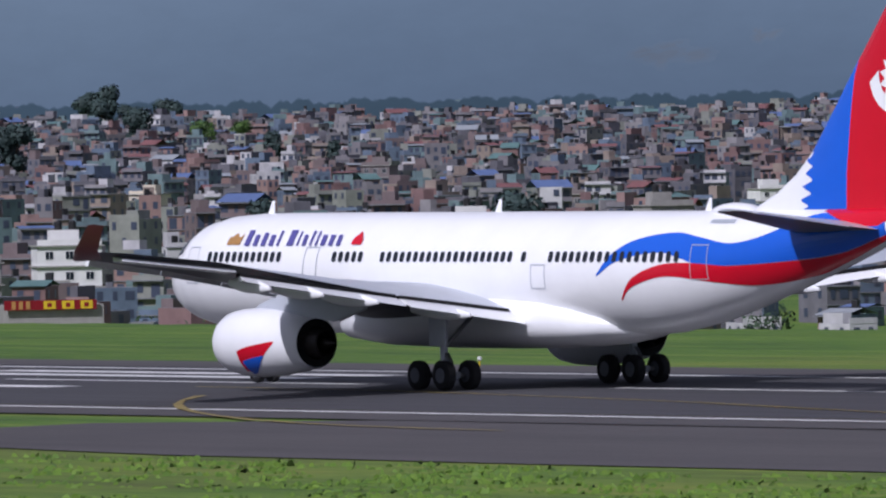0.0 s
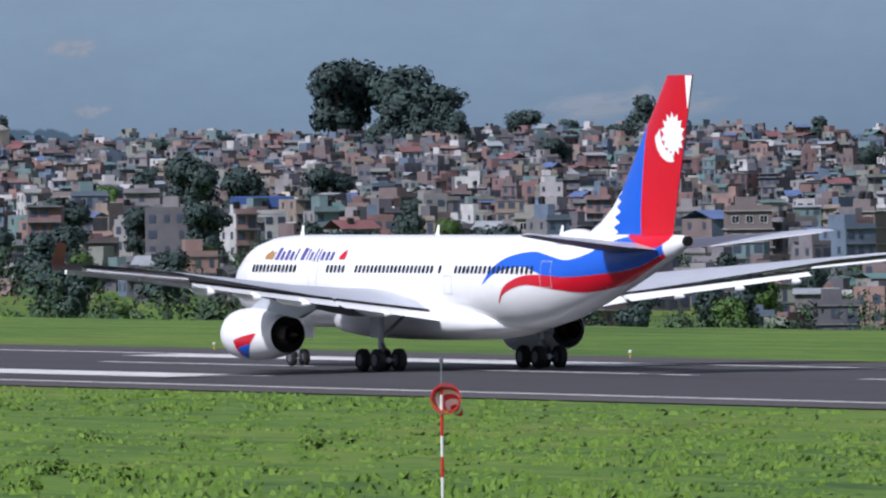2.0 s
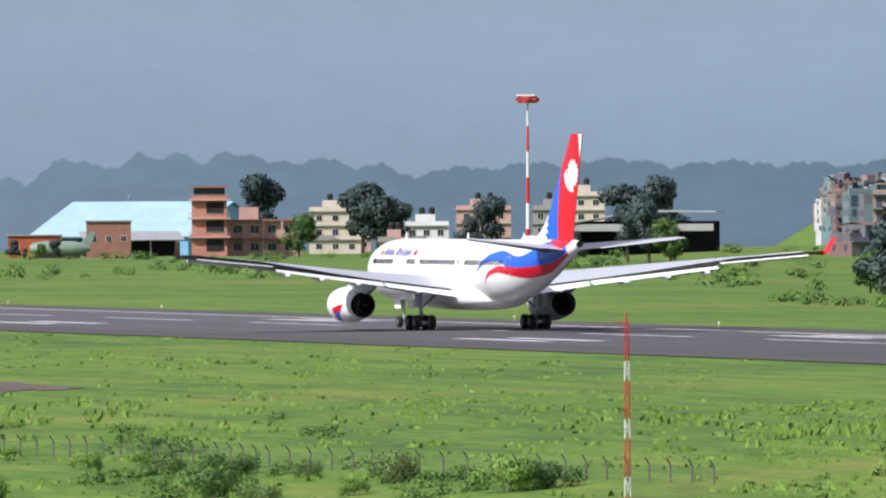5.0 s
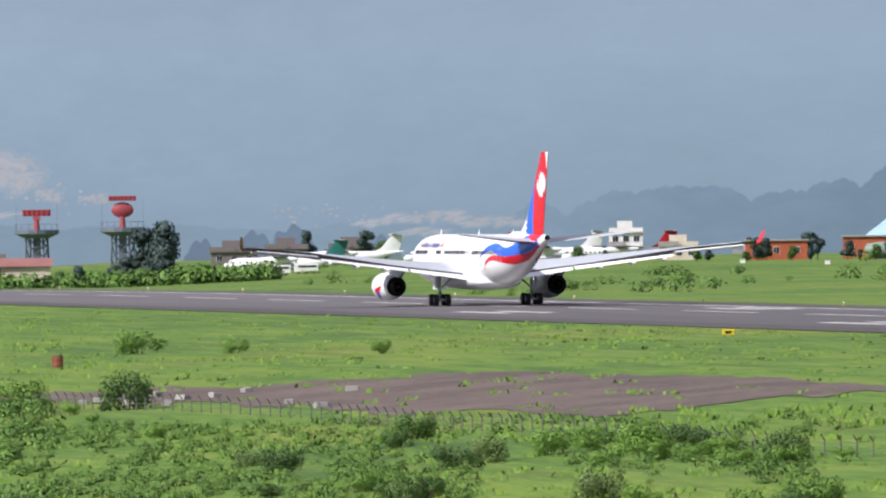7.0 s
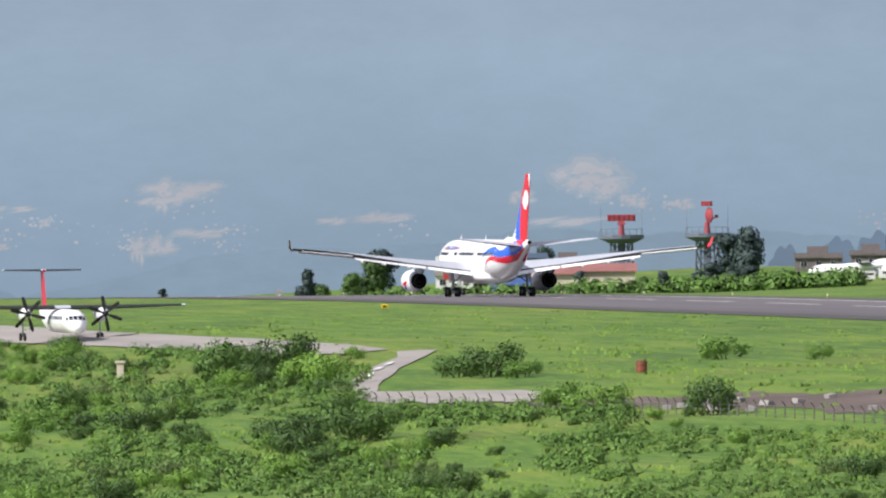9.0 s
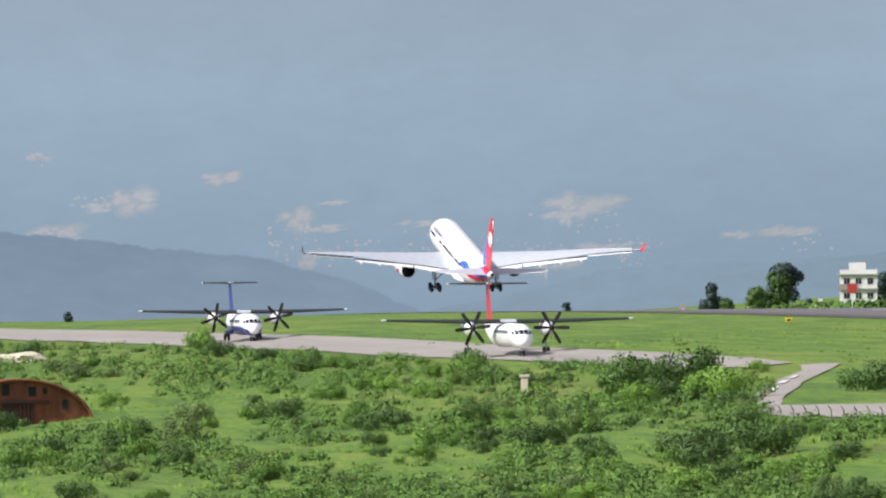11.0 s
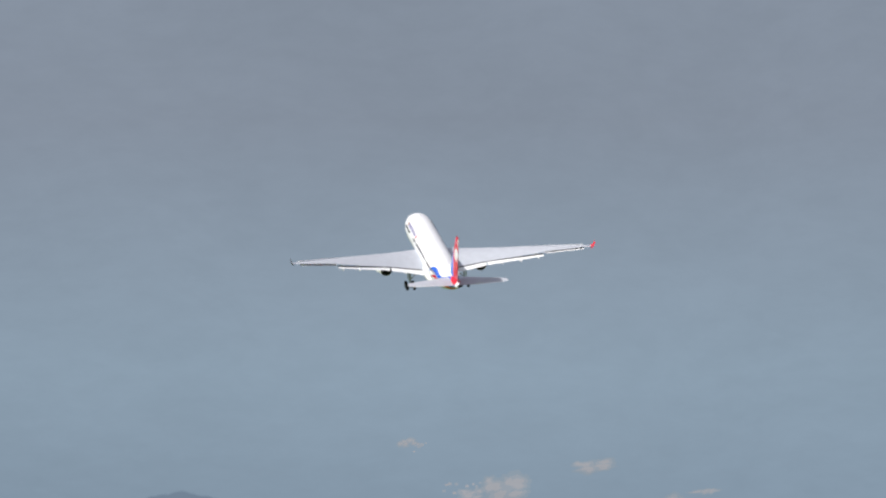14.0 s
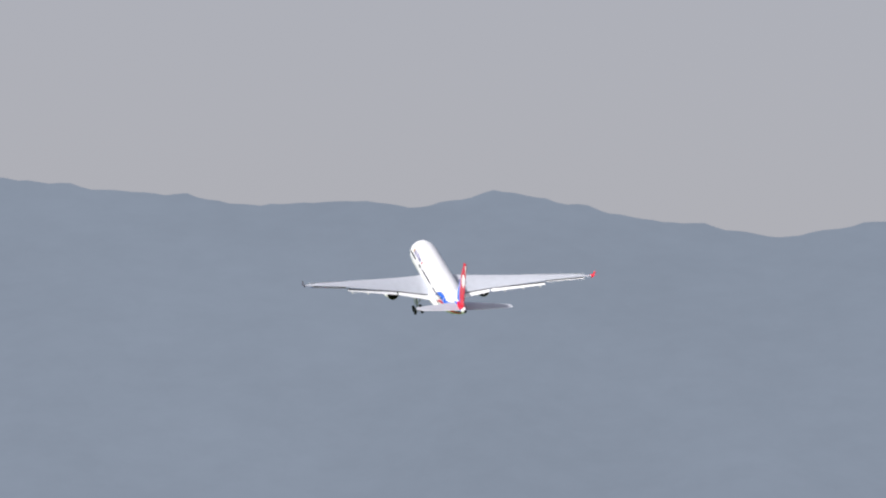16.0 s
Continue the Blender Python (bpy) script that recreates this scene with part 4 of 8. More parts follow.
        # painted flame on the outer side
        for col, mat, dz, ln in ((0, RED, 0.0, 1.0), (1, BLUE, -0.42, 0.62)):
            bm = bmesh.new()
            rows = []
            for i in range(21):
                t = i / 20
                x = 9.2 - 3.3 * ln * t - 0.2 * col
                za = -0.98 + dz * 0.6 + 1.35 * t ** 1.5 * ln
                w = 1.25 * (1 - t) ** 0.75 * math.sin(math.pi * min(1, 0.16 + t)) ** 0.4 * ln
                row = []
                for k in range(6):
                    z = max(-1.45, min(1.3, za - w * 0.35 + w * k / 5))
                    r = lerp([(4.9, 1.12), (6.2, 1.36), (7.6, 1.52), (9.2, 1.58)], x) + 0.015 + 0.006 * col
                    zz = max(-r * 0.995, min(r * 0.995, z))
                    row.append(bm.verts.new((x, side * math.sqrt(r * r - zz * zz), zz)))
                rows.append(row)
            for a, b in zip(rows, rows[1:]):
                for k in range(5):
                    bm.faces.new((a[k], a[k + 1], b[k + 1], b[k]))
            part("cowling_flame", bm, mat, eng, "painted flame on the cowling")
        le, te, z = wing_at(9.37)
        rings = [[(9.8, -0.12, 1.5), (9.8, 0.12, 1.5), (9.4, 0.05, 1.75), (9.4, -0.05, 1.75)], [(7.3, -0.28, 1.35), (7.3, 0.28, 1.35), (7.2, 0.22, 2.3), (7.2, -0.22, 2.3)], [(3.2, -0.22, 1.0), (3.2, 0.22, 1.0), (3.2, 0.25, 2.25), (3.2, -0.25, 2.25)], [(1.0, -0.08, 1.55), (1.0, 0.08, 1.55), (0.9, 0.1, 1.95), (0.9, -0.1, 1.95)]]
        smooth(part("pylon", loft(rings), WINGGREY, eng), 40)
        # main landing gear
        gear = new("main_landing_gear")
        gear.parent = jet
        gear.location = (0, 5.34 * side, 3.6)
        part("strut", rod((0.0, 0, 0.4), (0, 0, -2.9), 0.2, 0.17, 14), WINGGREY, gear)
        part("brace", rod((0.0, -1.9 * side, 0.0), (0, 0, -1.7), 0.1, 0.1, 8), STEEL, gear)
        part("torque_link", loft([[(-0.15, -0.1, -1.9), (-0.15, 0.1, -1.9), (-0.25, 0.1, -1.9), (-0.25, -0.1, -1.9)], [(-0.5, -0.1, -2.35), (-0.5, 0.1, -2.35), (-0.6, 0.1, -2.35), (-0.6, -0.1, -2.35)], [(-0.15, -0.1, -2.8), (-0.15, 0.1, -2.8), (-0.25, 0.1, -2.8), (-0.25, -0.1, -2.8)]]), STEEL, gear)
        part("gear_door", box(-0.75, 0.55, 0.42 * side - 0.03, 0.42 * side + 0.03, -1.6, 0.35, 0.02), WINGGREY, gear)
        part("bogie_beam", rod((-1.1, 0, -2.92), (1.1, 0, -2.92), 0.16, 0.16, 10), STEEL, gear)
        for x in (-0.99, 0.99):
            part("axle", rod((x, -0.8, -2.92), (x, 0.8, -2.92), 0.09, 0.09, 8), STEEL, gear)
            for y in (-0.7, 0.7):
                build_wheel("wheel", gear, x, y, -2.92, 0.68, 0.5)
        MAIN_GEAR[side] = gear
    gear = new("nose_landing_gear")
    gear.parent = jet
    gear.location = (22.2, 0, 2.6)
    part("strut", rod((0.1, 0, 0.2), (0, 0, -2.1), 0.14, 0.11, 12), WINGGREY, gear)
    part("brace", rod((1.2, 0, 0.1), (0, 0, -1.2), 0.06, 0.06, 8), STEEL, gear)
    for y in (-0.42, 0.42):
        part("gear_door", box(-1.0, 0.8, y * 1.5 - 0.02, y * 1.5 + 0.02, -0.9, -0.05, 0.015), WHITE, gear)
        build_wheel("wheel", gear, 0, y, -2.08, 0.52, 0.36)
    return jet


MAIN_GEAR, WINGS = {}, {}
airliner = build_airliner()


# ---------------------------------------------------------------- airfield things
MOVERS, RADARS = [], []
BRICK = painted("brick_wall", (146, 104, 90), 0.85, 0.0, 0.2, 0.6)
ORANGE_BRICK = painted("orange_brick_wall", (168, 88, 60), 0.85, 0.0, 0.2, 0.6)
CREAM = painted("cream_plaster", (206, 196, 178), 0.85, 0.0, 0.15, 0.4)
PINK = painted("pink_plaster", (192, 156, 146), 0.85, 0.0, 0.15, 0.4)
CONCRETE = painted("bare_concrete", (150, 148, 144), 0.9, 0.0, 0.2, 0.5)
PLASTER = painted("white_plaster", (222, 222, 220), 0.8, 0.0, 0.12, 0.4)
SHADE_GLASS = painted("house_window_glass", (40, 46, 54), 0.15)
ROOF_BLUE = painted("pale_blue_roof_sheet", (164, 196, 216), 0.45, 0.1, 0.12, 0.3)
SHEET_BLUE = painted("sky_blue_cladding", (118, 168, 204), 0.5, 0.1, 0.12, 0.3)
SHEET_GREY = painted("grey_roof_sheet", (168, 172, 170), 0.5, 0.2, 0.15, 0.3)
DEEP_BLUE = painted("deep_blue_sheet", (56, 84, 140), 0.5, 0.0, 0.12, 0.4)
# near-black colour; panels and back walls of it stand in for interior shade
DARK_IN = painted("dark_interior", (36, 38, 40), 0.9)


def rust_material():
    m = Mat("rusty_steel_sheet", 0.9)
    v = m.coord()
    broad, run, fine = m.noise(v, 0.35, 5, 0.6), m.noise(m.coord(1.6, 1.6, 0.22), 0.9, 5, 0.65), m.noise(v, 5.0, 4)
    a = m.ramp(broad, [(0.3, srgb(112, 62, 46)), (0.55, srgb(138, 80, 60)), (0.75, srgb(150, 98, 78))])
    b = m.ramp(run, [(0.36, srgb(58, 40, 36)), (0.5, srgb(132, 76, 56)), (0.7, srgb(152, 96, 74))])
    m.color(m.mix(0.15, m.mix(0.5, a, b), m.ramp(fine, [(0.4, srgb(90, 52, 40)), (0.6, srgb(150, 92, 70))])))
    m.bump(fine, 0.3, 0.02)
    return m.m


RUST = rust_material()

RUST_DARK = painted("dark_rust", (74, 48, 42), 0.9, 0.1, 0.3, 0.5)
SIGNAL_RED = painted("signal_red_paint", (196, 40, 40), 0.5)
PALE_RED = painted("weathered_red_paint", (170, 58, 56), 0.6)
SAFETY_YELLOW = painted("safety_yellow_paint", (214, 184, 30), 0.5)
TANK = painted("black_water_tank", (28, 28, 30), 0.5)
GREY_STEEL = painted("galvanised_steel", (138, 146, 156), 0.5, 0.5)
TOWER_STEEL = painted("weathered_tower_steel", (104, 112, 126), 0.6, 0.2)
RADAR_RED = painted("radar_red_paint", (150, 62, 70), 0.6)
DUSK = painted("grey_brown_plaster", (116, 108, 108), 0.85)
# dulled blue and red; the haze before these buildings is in the colour
HAZED_BLUE = painted("hazed_blue_cladding", (96, 112, 138), 0.6)
HAZED_RED = painted("hazed_red_sheet", (146, 98, 92), 0.6, 0.0, 0.2, 0.4)


def facing(az, dist, turn=0.0, dz=0.0):
    """A pose on the ground at a bearing: x to the right and y away from the camera, turned by some degrees."""
    p = base(az, dist)
    return Matrix.Translation((p.x, p.y, p.z + dz)) @ Matrix.Rotation(radians(-az + turn), 4, "Z")


def window_grid(parent, w, h, z0, cols, rows, storey, face_y, ww=1.3, hh=1.3, side=None):
    """Framed windows on the front wall, and on one side wall where asked."""
    first = None
    for r in range(rows):
        for c in range(cols):
            x = -w / 2 + w * (c + 0.5) / cols
            m = Matrix.Translation((x, face_y - 0.02, z0 + storey * r + storey * 0.52))
            if first is None:
                first = part("window", box(-ww / 2, ww / 2, -0.05, 0.06, -hh / 2, hh / 2), PLASTER, parent)
                first.matrix_basis = m
                bm = bmesh.new()
                for x0, x1 in ((-ww / 2 + 0.07, -0.03), (0.03, ww / 2 - 0.07)):
                    bm_box(bm, x0, x1, -0.07, 0.0, -hh / 2 + 0.07, hh / 2 - 0.07)
                first_pane = part("pane", bm, SHADE_GLASS, first)
            else:
                again("pane", first_pane, again("window", first, parent, m), Matrix.Identity(4))


def build_house(name, at, w, dp, storeys, wall, roof, label, cols=3, storey=3.1, tank=True, flat=True, roof_mat=None, group="town houses"):
    """A flat-roofed town house with slabs, windows, parapet, stair head and water tank."""
    ob = thing(name, label, "house", group, at=at)
    h = storeys * storey
    part("wall", box(-w / 2, w / 2, 0, dp, -4.5, h), wall, ob)
    for s in range(1, storeys + 1):
        part("floor_slab", box(-w / 2 - 0.35, w / 2 + 0.35, -0.5, dp + 0.2, s * storey - 0.16, s * storey + 0.04), CONCRETE if s < storeys else roof, ob)
    window_grid(ob, w * 0.94, h, 0.0, cols, storeys, storey, 0.0)
    if flat:
        part("parapet", box(-w / 2, w / 2, -0.05, 0.1, h + 0.04, h + 0.9), wall, ob)
        part("stair_head", box(-w / 4, w / 5, dp * 0.5, dp * 0.9, h + 0.04, h + 2.3), wall, ob)
        part("balcony_rail", box(-w / 2 - 0.3, 0.0, -0.52, -0.46, storey + 0.04, storey + 0.95), roof, ob)
    else:
        bm = loft([[(-w / 2 - 0.5, -0.8, h), (w / 2 + 0.5, -0.8, h), (w / 2 + 0.5, -0.8, h + 0.15), (-w / 2 - 0.5, -0.8, h + 0.15)], [(-w / 2 - 0.5, dp + 0.5, h + 1.9), (w / 2 + 0.5, dp + 0.5, h + 1.9), (w / 2 + 0.5, dp + 0.5, h + 2.05), (-w / 2 - 0.5, dp + 0.5, h + 2.05)]])
        part("roof", bm, roof_mat or SHEET_GREY, ob)
    if tank:
        for x in (-w * 0.1, w * 0.12):
            t = part("water_tank", lathe([(0, 0.5), (0.1, 0.62), (1.1, 0.62), (1.35, 0.4), (1.45, 0.15)], "z", 12), TANK, ob)
            t.location = (x, dp * 0.7, h + (2.3 if flat else 1.2))
    return ob


def lattice(parent, z0, z1, half0, half1, mats, bays, r=0.05, legs=3):
    """A braced mast of round bars, banded in two colours."""
    for b in range(bays):
        za, zb = z0 + (z1 - z0) * b / bays, z0 + (z1 - z0) * (b + 1) / bays
        ra, rb = half0 + (half1 - half0) * b / bays, half0 + (half1 - half0) * (b + 1) / bays
        bm = bmesh.new()
        pa = [(ra * math.cos(2.1 + 2 * math.pi * k / legs), ra * math.sin(2.1 + 2 * math.pi * k / legs), za) for k in range(legs)]
        pb = [(rb * math.cos(2.1 + 2 * math.pi * k / legs), rb * math.sin(2.1 + 2 * math.pi * k / legs), zb) for k in range(legs)]
        if legs == 4:
            for k in range(legs):
                part("leg", rod(pa[k], pb[k], r, r, 5), mats[0], parent)
                part("brace", rod(pa[k], pb[(k + 1) % legs], r * 0.7, r * 0.7, 4), mats[0], parent)
                part("cross_bar", rod(pb[k], pb[(k + 1) % legs], r * 0.6, r * 0.6, 4), mats[0], parent)
            bm.free()
            continue
        for k in range(legs):
            rod(pa[k], pb[k], r, r, 5, bm)
            rod(pa[k], pb[(k + 1) % legs], r * 0.7, r * 0.7, 4, bm)
            rod(pb[k], pb[(k + 1) % legs], r * 0.6, r * 0.6, 4, bm)
        part("mast_section", bm, mats[b % len(mats)], parent)


def build_airport():
    # hangar with a pale blue roof
    ob = thing("hangar", "blue sheet-metal hangar with pale blue roof", "hangar", at=facing(15.86, 2540, -32))
    L, W = 19.0, 17.0
    part("side_wall", box(-L, L, 0, 2 * W, -1, 4.2), SHEET_BLUE, ob)
    part("bay_shade", box(-L + 3, L - 3, -0.1, 0.2, 0, 3.4), DARK_IN, ob)
    part("gable", loft([[(L - 0.1, 0, 4.2), (L - 0.1, 2 * W, 4.2), (L - 0.1, W, 11.0)], [(L + 0.1, 0, 4.2), (L + 0.1, 2 * W, 4.2), (L + 0.1, W, 11.0)]]), SHEET_BLUE, ob)
    for s in (0, 1):
        y0, y1 = (-1.0, W) if s == 0 else (2 * W + 1.0, W)
        part("roof_sheet", loft([[(-L - 1, y0, 3.9), (-L - 1, y1, 11.1), (-L - 1, y1, 11.25), (-L - 1, y0, 4.05)], [(L + 0.8, y0, 3.9), (L + 0.8, y1, 11.1), (L + 0.8, y1, 11.25), (L + 0.8, y0, 4.05)]]), ROOF_BLUE, ob)
    part("roof_vent", lathe([(11.0, 0.15), (11.9, 0.15), (12.0, 0.35), (12.4, 0.3), (12.6, 0.05)], "z", 10), GREY_STEEL, ob).location = (-6, W, 0)
    ob = thing("hangar_annex", "open dark shed with a grey sheet roof", "shed", at=facing(15.98, 2500, 8))
    part("back_wall", box(-10, 9, 7, 7.3, -1, 4.2), DARK_IN, ob)
    for x in (-9.5, -3, 3, 8.5):
        part("post", box(x - 0.15, x + 0.15, 0, 0.3, -1, 3.6), CONCRETE, ob)
    part("roof", loft([[(-11, -1, 3.3), (10, -1, 3.3), (10, -1, 3.5), (-11, -1, 3.5)], [(-11, 8, 5.0), (10, 8, 5.0), (10, 8, 5.2), (-11, 8, 5.2)]]), SHEET_GREY, ob)
    for az, d, w, h, mat, lab in ((15.50, 2480, 11, 4.4, ORANGE_BRICK, "low orange brick hut beside the hangar"), (15.06, 2440, 12.5, 3.8, ORANGE_BRICK, "long low orange brick building"), (15.85, 2440, 9.0, 7.2, BRICK, "brown brick block before the hangar")):
        ob = thing("brick_building", lab, "building", "airfield buildings", at=facing(az, d))
        part("wall", box(-w / 2, w / 2, 0, 8, -1, h), mat, ob)
        part("roof_slab", box(-w / 2 - 0.3, w / 2 + 0.3, -0.4, 8.3, h, h + 0.25), CONCRETE, ob)
        window_grid(ob, w, h, 0, 3, 1, h, 0.0, 1.2, 1.3)
    ob = thing("aircraft_hulk", "derelict dull green and white aircraft hull", "aircraft hull", at=facing(15.62, 2400))
    rings = [[(x, 2 + r * math.cos(a), 1.9 + r * math.sin(a)) for a in (2 * math.pi * k / 16 for k in range(16))] for x, r in ((-6, 0.6), (-5, 1.2), (-3, 1.5), (2.5, 1.5), (4.5, 1.1), (6, 0.5))]
    hulk = painted("dull_green_hull", (122, 142, 128), 0.6)
    smooth(part("hull", loft(rings), hulk, ob))
    part("tail_fin", loft([[(4.0, 1.9, 3.0), (6.2, 1.9, 2.6), (6.2, 2.1, 2.6), (4.0, 2.1, 3.0)], [(6.0, 1.95, 5.2), (7.0, 1.95, 5.2), (7.0, 2.05, 5.2), (6.0, 2.05, 5.2)]]), hulk, ob)
    part("cradle", box(-4, 4, 1, 3, -0.6, 0.6), DARK_IN, ob)
    # old brick tower with a glazed top room
    ob = thing("brick_tower", "old red-brick control tower with balconies and railings", "tower", at=facing(16.325, 2480))
    part("shaft", box(-3.6, 3.6, 0, 8, -1, 12.4), painted("pale_brick_wall", (188, 128, 110), 0.85, 0.0, 0.2, 0.6), ob)
    for z in (3.8, 7.6, 11.4):
        part("balcony_slab", box(-4.3, 4.3, -1.1, 8.4, z, z + 0.3), PINK, ob)
        for x in (-4.1, -2, 0, 2, 4.1):
            part("baluster", box(x - 0.05, x + 0.05, -1.05, -0.95, z + 0.3, z + 1.2), CONCRETE, ob)
        part("balcony_rail", box(-4.25, 4.25, -1.08, -0.98, z + 1.15, z + 1.25), CONCRETE, ob)
        part("shadow_bay", box(-0.6, 3.0, -0.06, 0.1, z - 2.8, z - 0.3), DARK_IN, ob)
    part("top_room", box(-3.2, 3.2, 0.4, 7, 11.7, 14.0), SHADE_GLASS, ob)
    part("top_roof", box(-4.0, 4.0, -0.6, 8, 14.0, 14.4), BRICK, ob)
    ob = thing("brick_terminal", "long pinkish brick building with verandas", "building", "airfield buildings", at=facing(16.58, 2490))
    part("wall", box(-7.5, 7.5, 0, 9, -1, 7.4), PINK, ob)
    for z in (3.4, 7.2):
        part("floor_slab", box(-8, 8, -1.2, 9.2, z, z + 0.3), BRICK, ob)
    for x in (-7.5, -3.8, 0, 3.8, 7.5):
        part("post", box(x - 0.2, x + 0.2, -1.1, -0.7, -1, 7.2), PINK, ob)
    window_grid(ob, 14, 7, 0, 4, 2, 3.6, 0.0, 1.9, 1.7)
    part("stair_head", box(-5, -1, 3, 7, 7.5, 10.0), PINK, ob)
    # floodlight mast
    ob = thing("floodlight_mast", "tall red and white banded floodlight mast", "light mast", at=facing(17.83, 2450))
    z = 0.0
    for i in range(6):
        part("mast_band", rod((0, 0, z - (1 if i == 0 else 0)), (0, 0, z + 5.2), 0.46 - i * 0.05, 0.42 - i * 0.05, 14), SIGNAL_RED if i % 2 == 0 else PLASTER, ob)
        z += 5.2
    part("head_frame", lathe([(30.6, 1.5), (30.6, 2.0), (32.0, 2.0), (32.0, 1.5)], "z", 12, caps=False), PALE_RED, ob)
    for k in range(8):
        a = 2 * math.pi * k / 8
        part("floodlight", box(2.0 * math.cos(a) - 0.4, 2.0 * math.cos(a) + 0.4, 2.0 * math.sin(a) - 0.3, 2.0 * math.sin(a) + 0.3, 31.0, 31.7, 0.05), PALE_RED, ob)
    part("head_platform", box(-2.3, 1.4, -1.4, 1.4, 32.0, 32.35), PLASTER, ob)
    # big grey shed
    ob = thing("grey_hangar", "wide grey-roofed open hangar", "hangar", at=facing(18.36, 2380, -6))
    part("back_wall", box(-14, 14, 16, 16.4, -1, 6.5), DARK_IN, ob)
    part("end_wall", box(-14.4, -14, 0, 16, -1, 6.2), CONCRETE, ob)
    part("fascia", box(-14.4, 14.4, -0.4, 0, 4.6, 6.0), SHEET_GREY, ob)
    part("roof", loft([[(-15, -0.8, 5.9), (0, -0.8, 8.4), (15, -0.8, 8.2), (15, -0.8, 8.45), (0, -0.8, 8.65), (-15, -0.8, 6.15)], [(-15, 17, 5.9), (0, 17, 8.4), (15, 17, 8.2), (15, 17, 8.45), (0, 17, 8.65), (-15, 17, 6.15)]]), SHEET_GREY, ob)
    # lesser houses behind the trees
    for i, (az, d, w, st, wall, lab) in enumerate(((16.92, 2560, 11, 3, CREAM, "three-storey cream house with roof tanks"), (17.0, 2640, 8, 3, PINK, "pinkish house behind the trees"), (17.35, 2450, 9, 2, PLASTER, "white two-storey house with columns"),
            (17.62, 2650, 12, 3, PINK, "crowded brick house with roof tanks"), (17.95, 2620, 9, 3, CONCRETE, "bare concrete house with roof tanks"), (18.08, 2560, 10, 4, CREAM, "tall cream house beside the shed"), (17.2, 2360, 6, 1, PINK, "small brick hut in the grass"), (14.95, 2740, 9, 1, PINK, "low pinkish house beyond the field"))):
        build_house("field_house", facing(az, d), w, 8, st, wall, CONCRETE, lab, 3, 3.0, group="airfield houses")
    # radar towers
    for az, d, h, sail, lab in ((11.57, 2500, 11.9, 0, "steel radar tower with a flat red antenna"), (11.975, 2480, 11.5, 1, "steel radar tower with a round red antenna")):
        ob = thing("radar_tower", lab, "radar tower", "radar towers", at=facing(az, d))
        lattice(ob, -1.0, h - 1.6, 3.0, 2.5, [TOWER_STEEL], 4, 0.24, 4)
        part("stair_column", box(-0.8, 0.8, -0.8, 0.8, -1.0, h - 1.5), TOWER_STEEL, ob)
        part("platform", lathe([(h - 2.6, 2.6), (h - 1.7, 4.6), (h - 0.9, 4.6), (h - 0.9, 0.5)], "z", 16), TOWER_STEEL, ob)
        for k in range(16):
            a = 2 * math.pi * k / 16
            part("rail_post", rod((4.4 * math.cos(a), 4.4 * math.sin(a), h - 0.9), (4.4 * math.cos(a), 4.4 * math.sin(a), h + 0.3), 0.05, 0.05, 4), TOWER_STEEL, ob)
        part("hand_rail", lathe([(h + 0.25, 4.36), (h + 0.25, 4.44), (h + 0.33, 4.44), (h + 0.33, 4.36), (h + 0.25, 4.36)], "z", 16, caps=False), TOWER_STEEL, ob)
        part("pedestal", rod((0, 0, h - 1), (0, 0, h + 1.4), 0.7, 0.5, 10), RADAR_RED, ob)
        if sail:
            # a curved oval reflector with a feed arm and a bar array above it
            bm = bmesh.new()
            rows = []
            for i in range(9):
                t = i / 8
                ring = []
                for k in range(20):
                    a = 2 * math.pi * k / 20
                    ring.append(bm.verts.new((2.3 * t * math.cos(a), 0.55 * t * t, 1.6 * t * math.sin(a))))
                rows.append(ring)
            for a, b in zip(rows, rows[1:]):
                for k in range(20):
                    bm.faces.new((a[k], a[(k + 1) % 20], b[(k + 1) % 20], b[k]))
            ret = bmesh.ops.extrude_face_region(bm, geom=bm.faces[:])
            bmesh.ops.translate(bm, verts=[v for v in ret["geom"] if isinstance(v, bmesh.types.BMVert)], vec=(0, -0.22, 0))
            bmesh.ops.recalc_face_normals(bm, faces=bm.faces[:])
            head = part("antenna", bm, RADAR_RED, ob, "red curved oval reflector")
            part("feed_arm", rod((0, 0.1, -1.2), (0, 2.0, -0.3), 0.16, 0.12, 8), RADAR_RED, head)
            part("feed_horn", box(-0.35, 0.35, 1.7, 2.3, -0.5, 0.1, 0.05), RADAR_RED, head)
            part("bar_array", box(-2.8, 2.8, -0.35, 0.25, 1.9, 2.9, 0.08), RADAR_RED, head)
            for k in range(7):
                part("array_rib", box(-2.55 + 0.82 * k, -2.4 + 0.82 * k, -0.42, -0.33, 1.95, 2.85), DEEPRED, head)
            head.location = (0, 0, h + 2.7)
            RADARS.append((head, 144.0, 0.0))
        else:
            head = part("antenna", box(-2.9, 2.9, -0.3, 0.45, 0.75, 2.1, 0.12), RADAR_RED, ob, "red flat bar antenna")
            part("mount", loft([[(-0.9, -0.5, 0.0), (0.9, -0.5, 0.0), (0.9, 0.6, 0.0), (-0.9, 0.6, 0.0)], [(-0.6, -0.3, 0.78), (0.6, -0.3, 0.78), (0.6, 0.4, 0.78), (-0.6, 0.4, 0.78)]]), RADAR_RED, head)
            for k in range(6):
                part("array_rib", box(-2.6 + 1.0 * k, -2.45 + 1.0 * k, -0.4, -0.28, 0.85, 2.0), DEEPRED, head)
            head.location = (0, 0, h + 1.2)
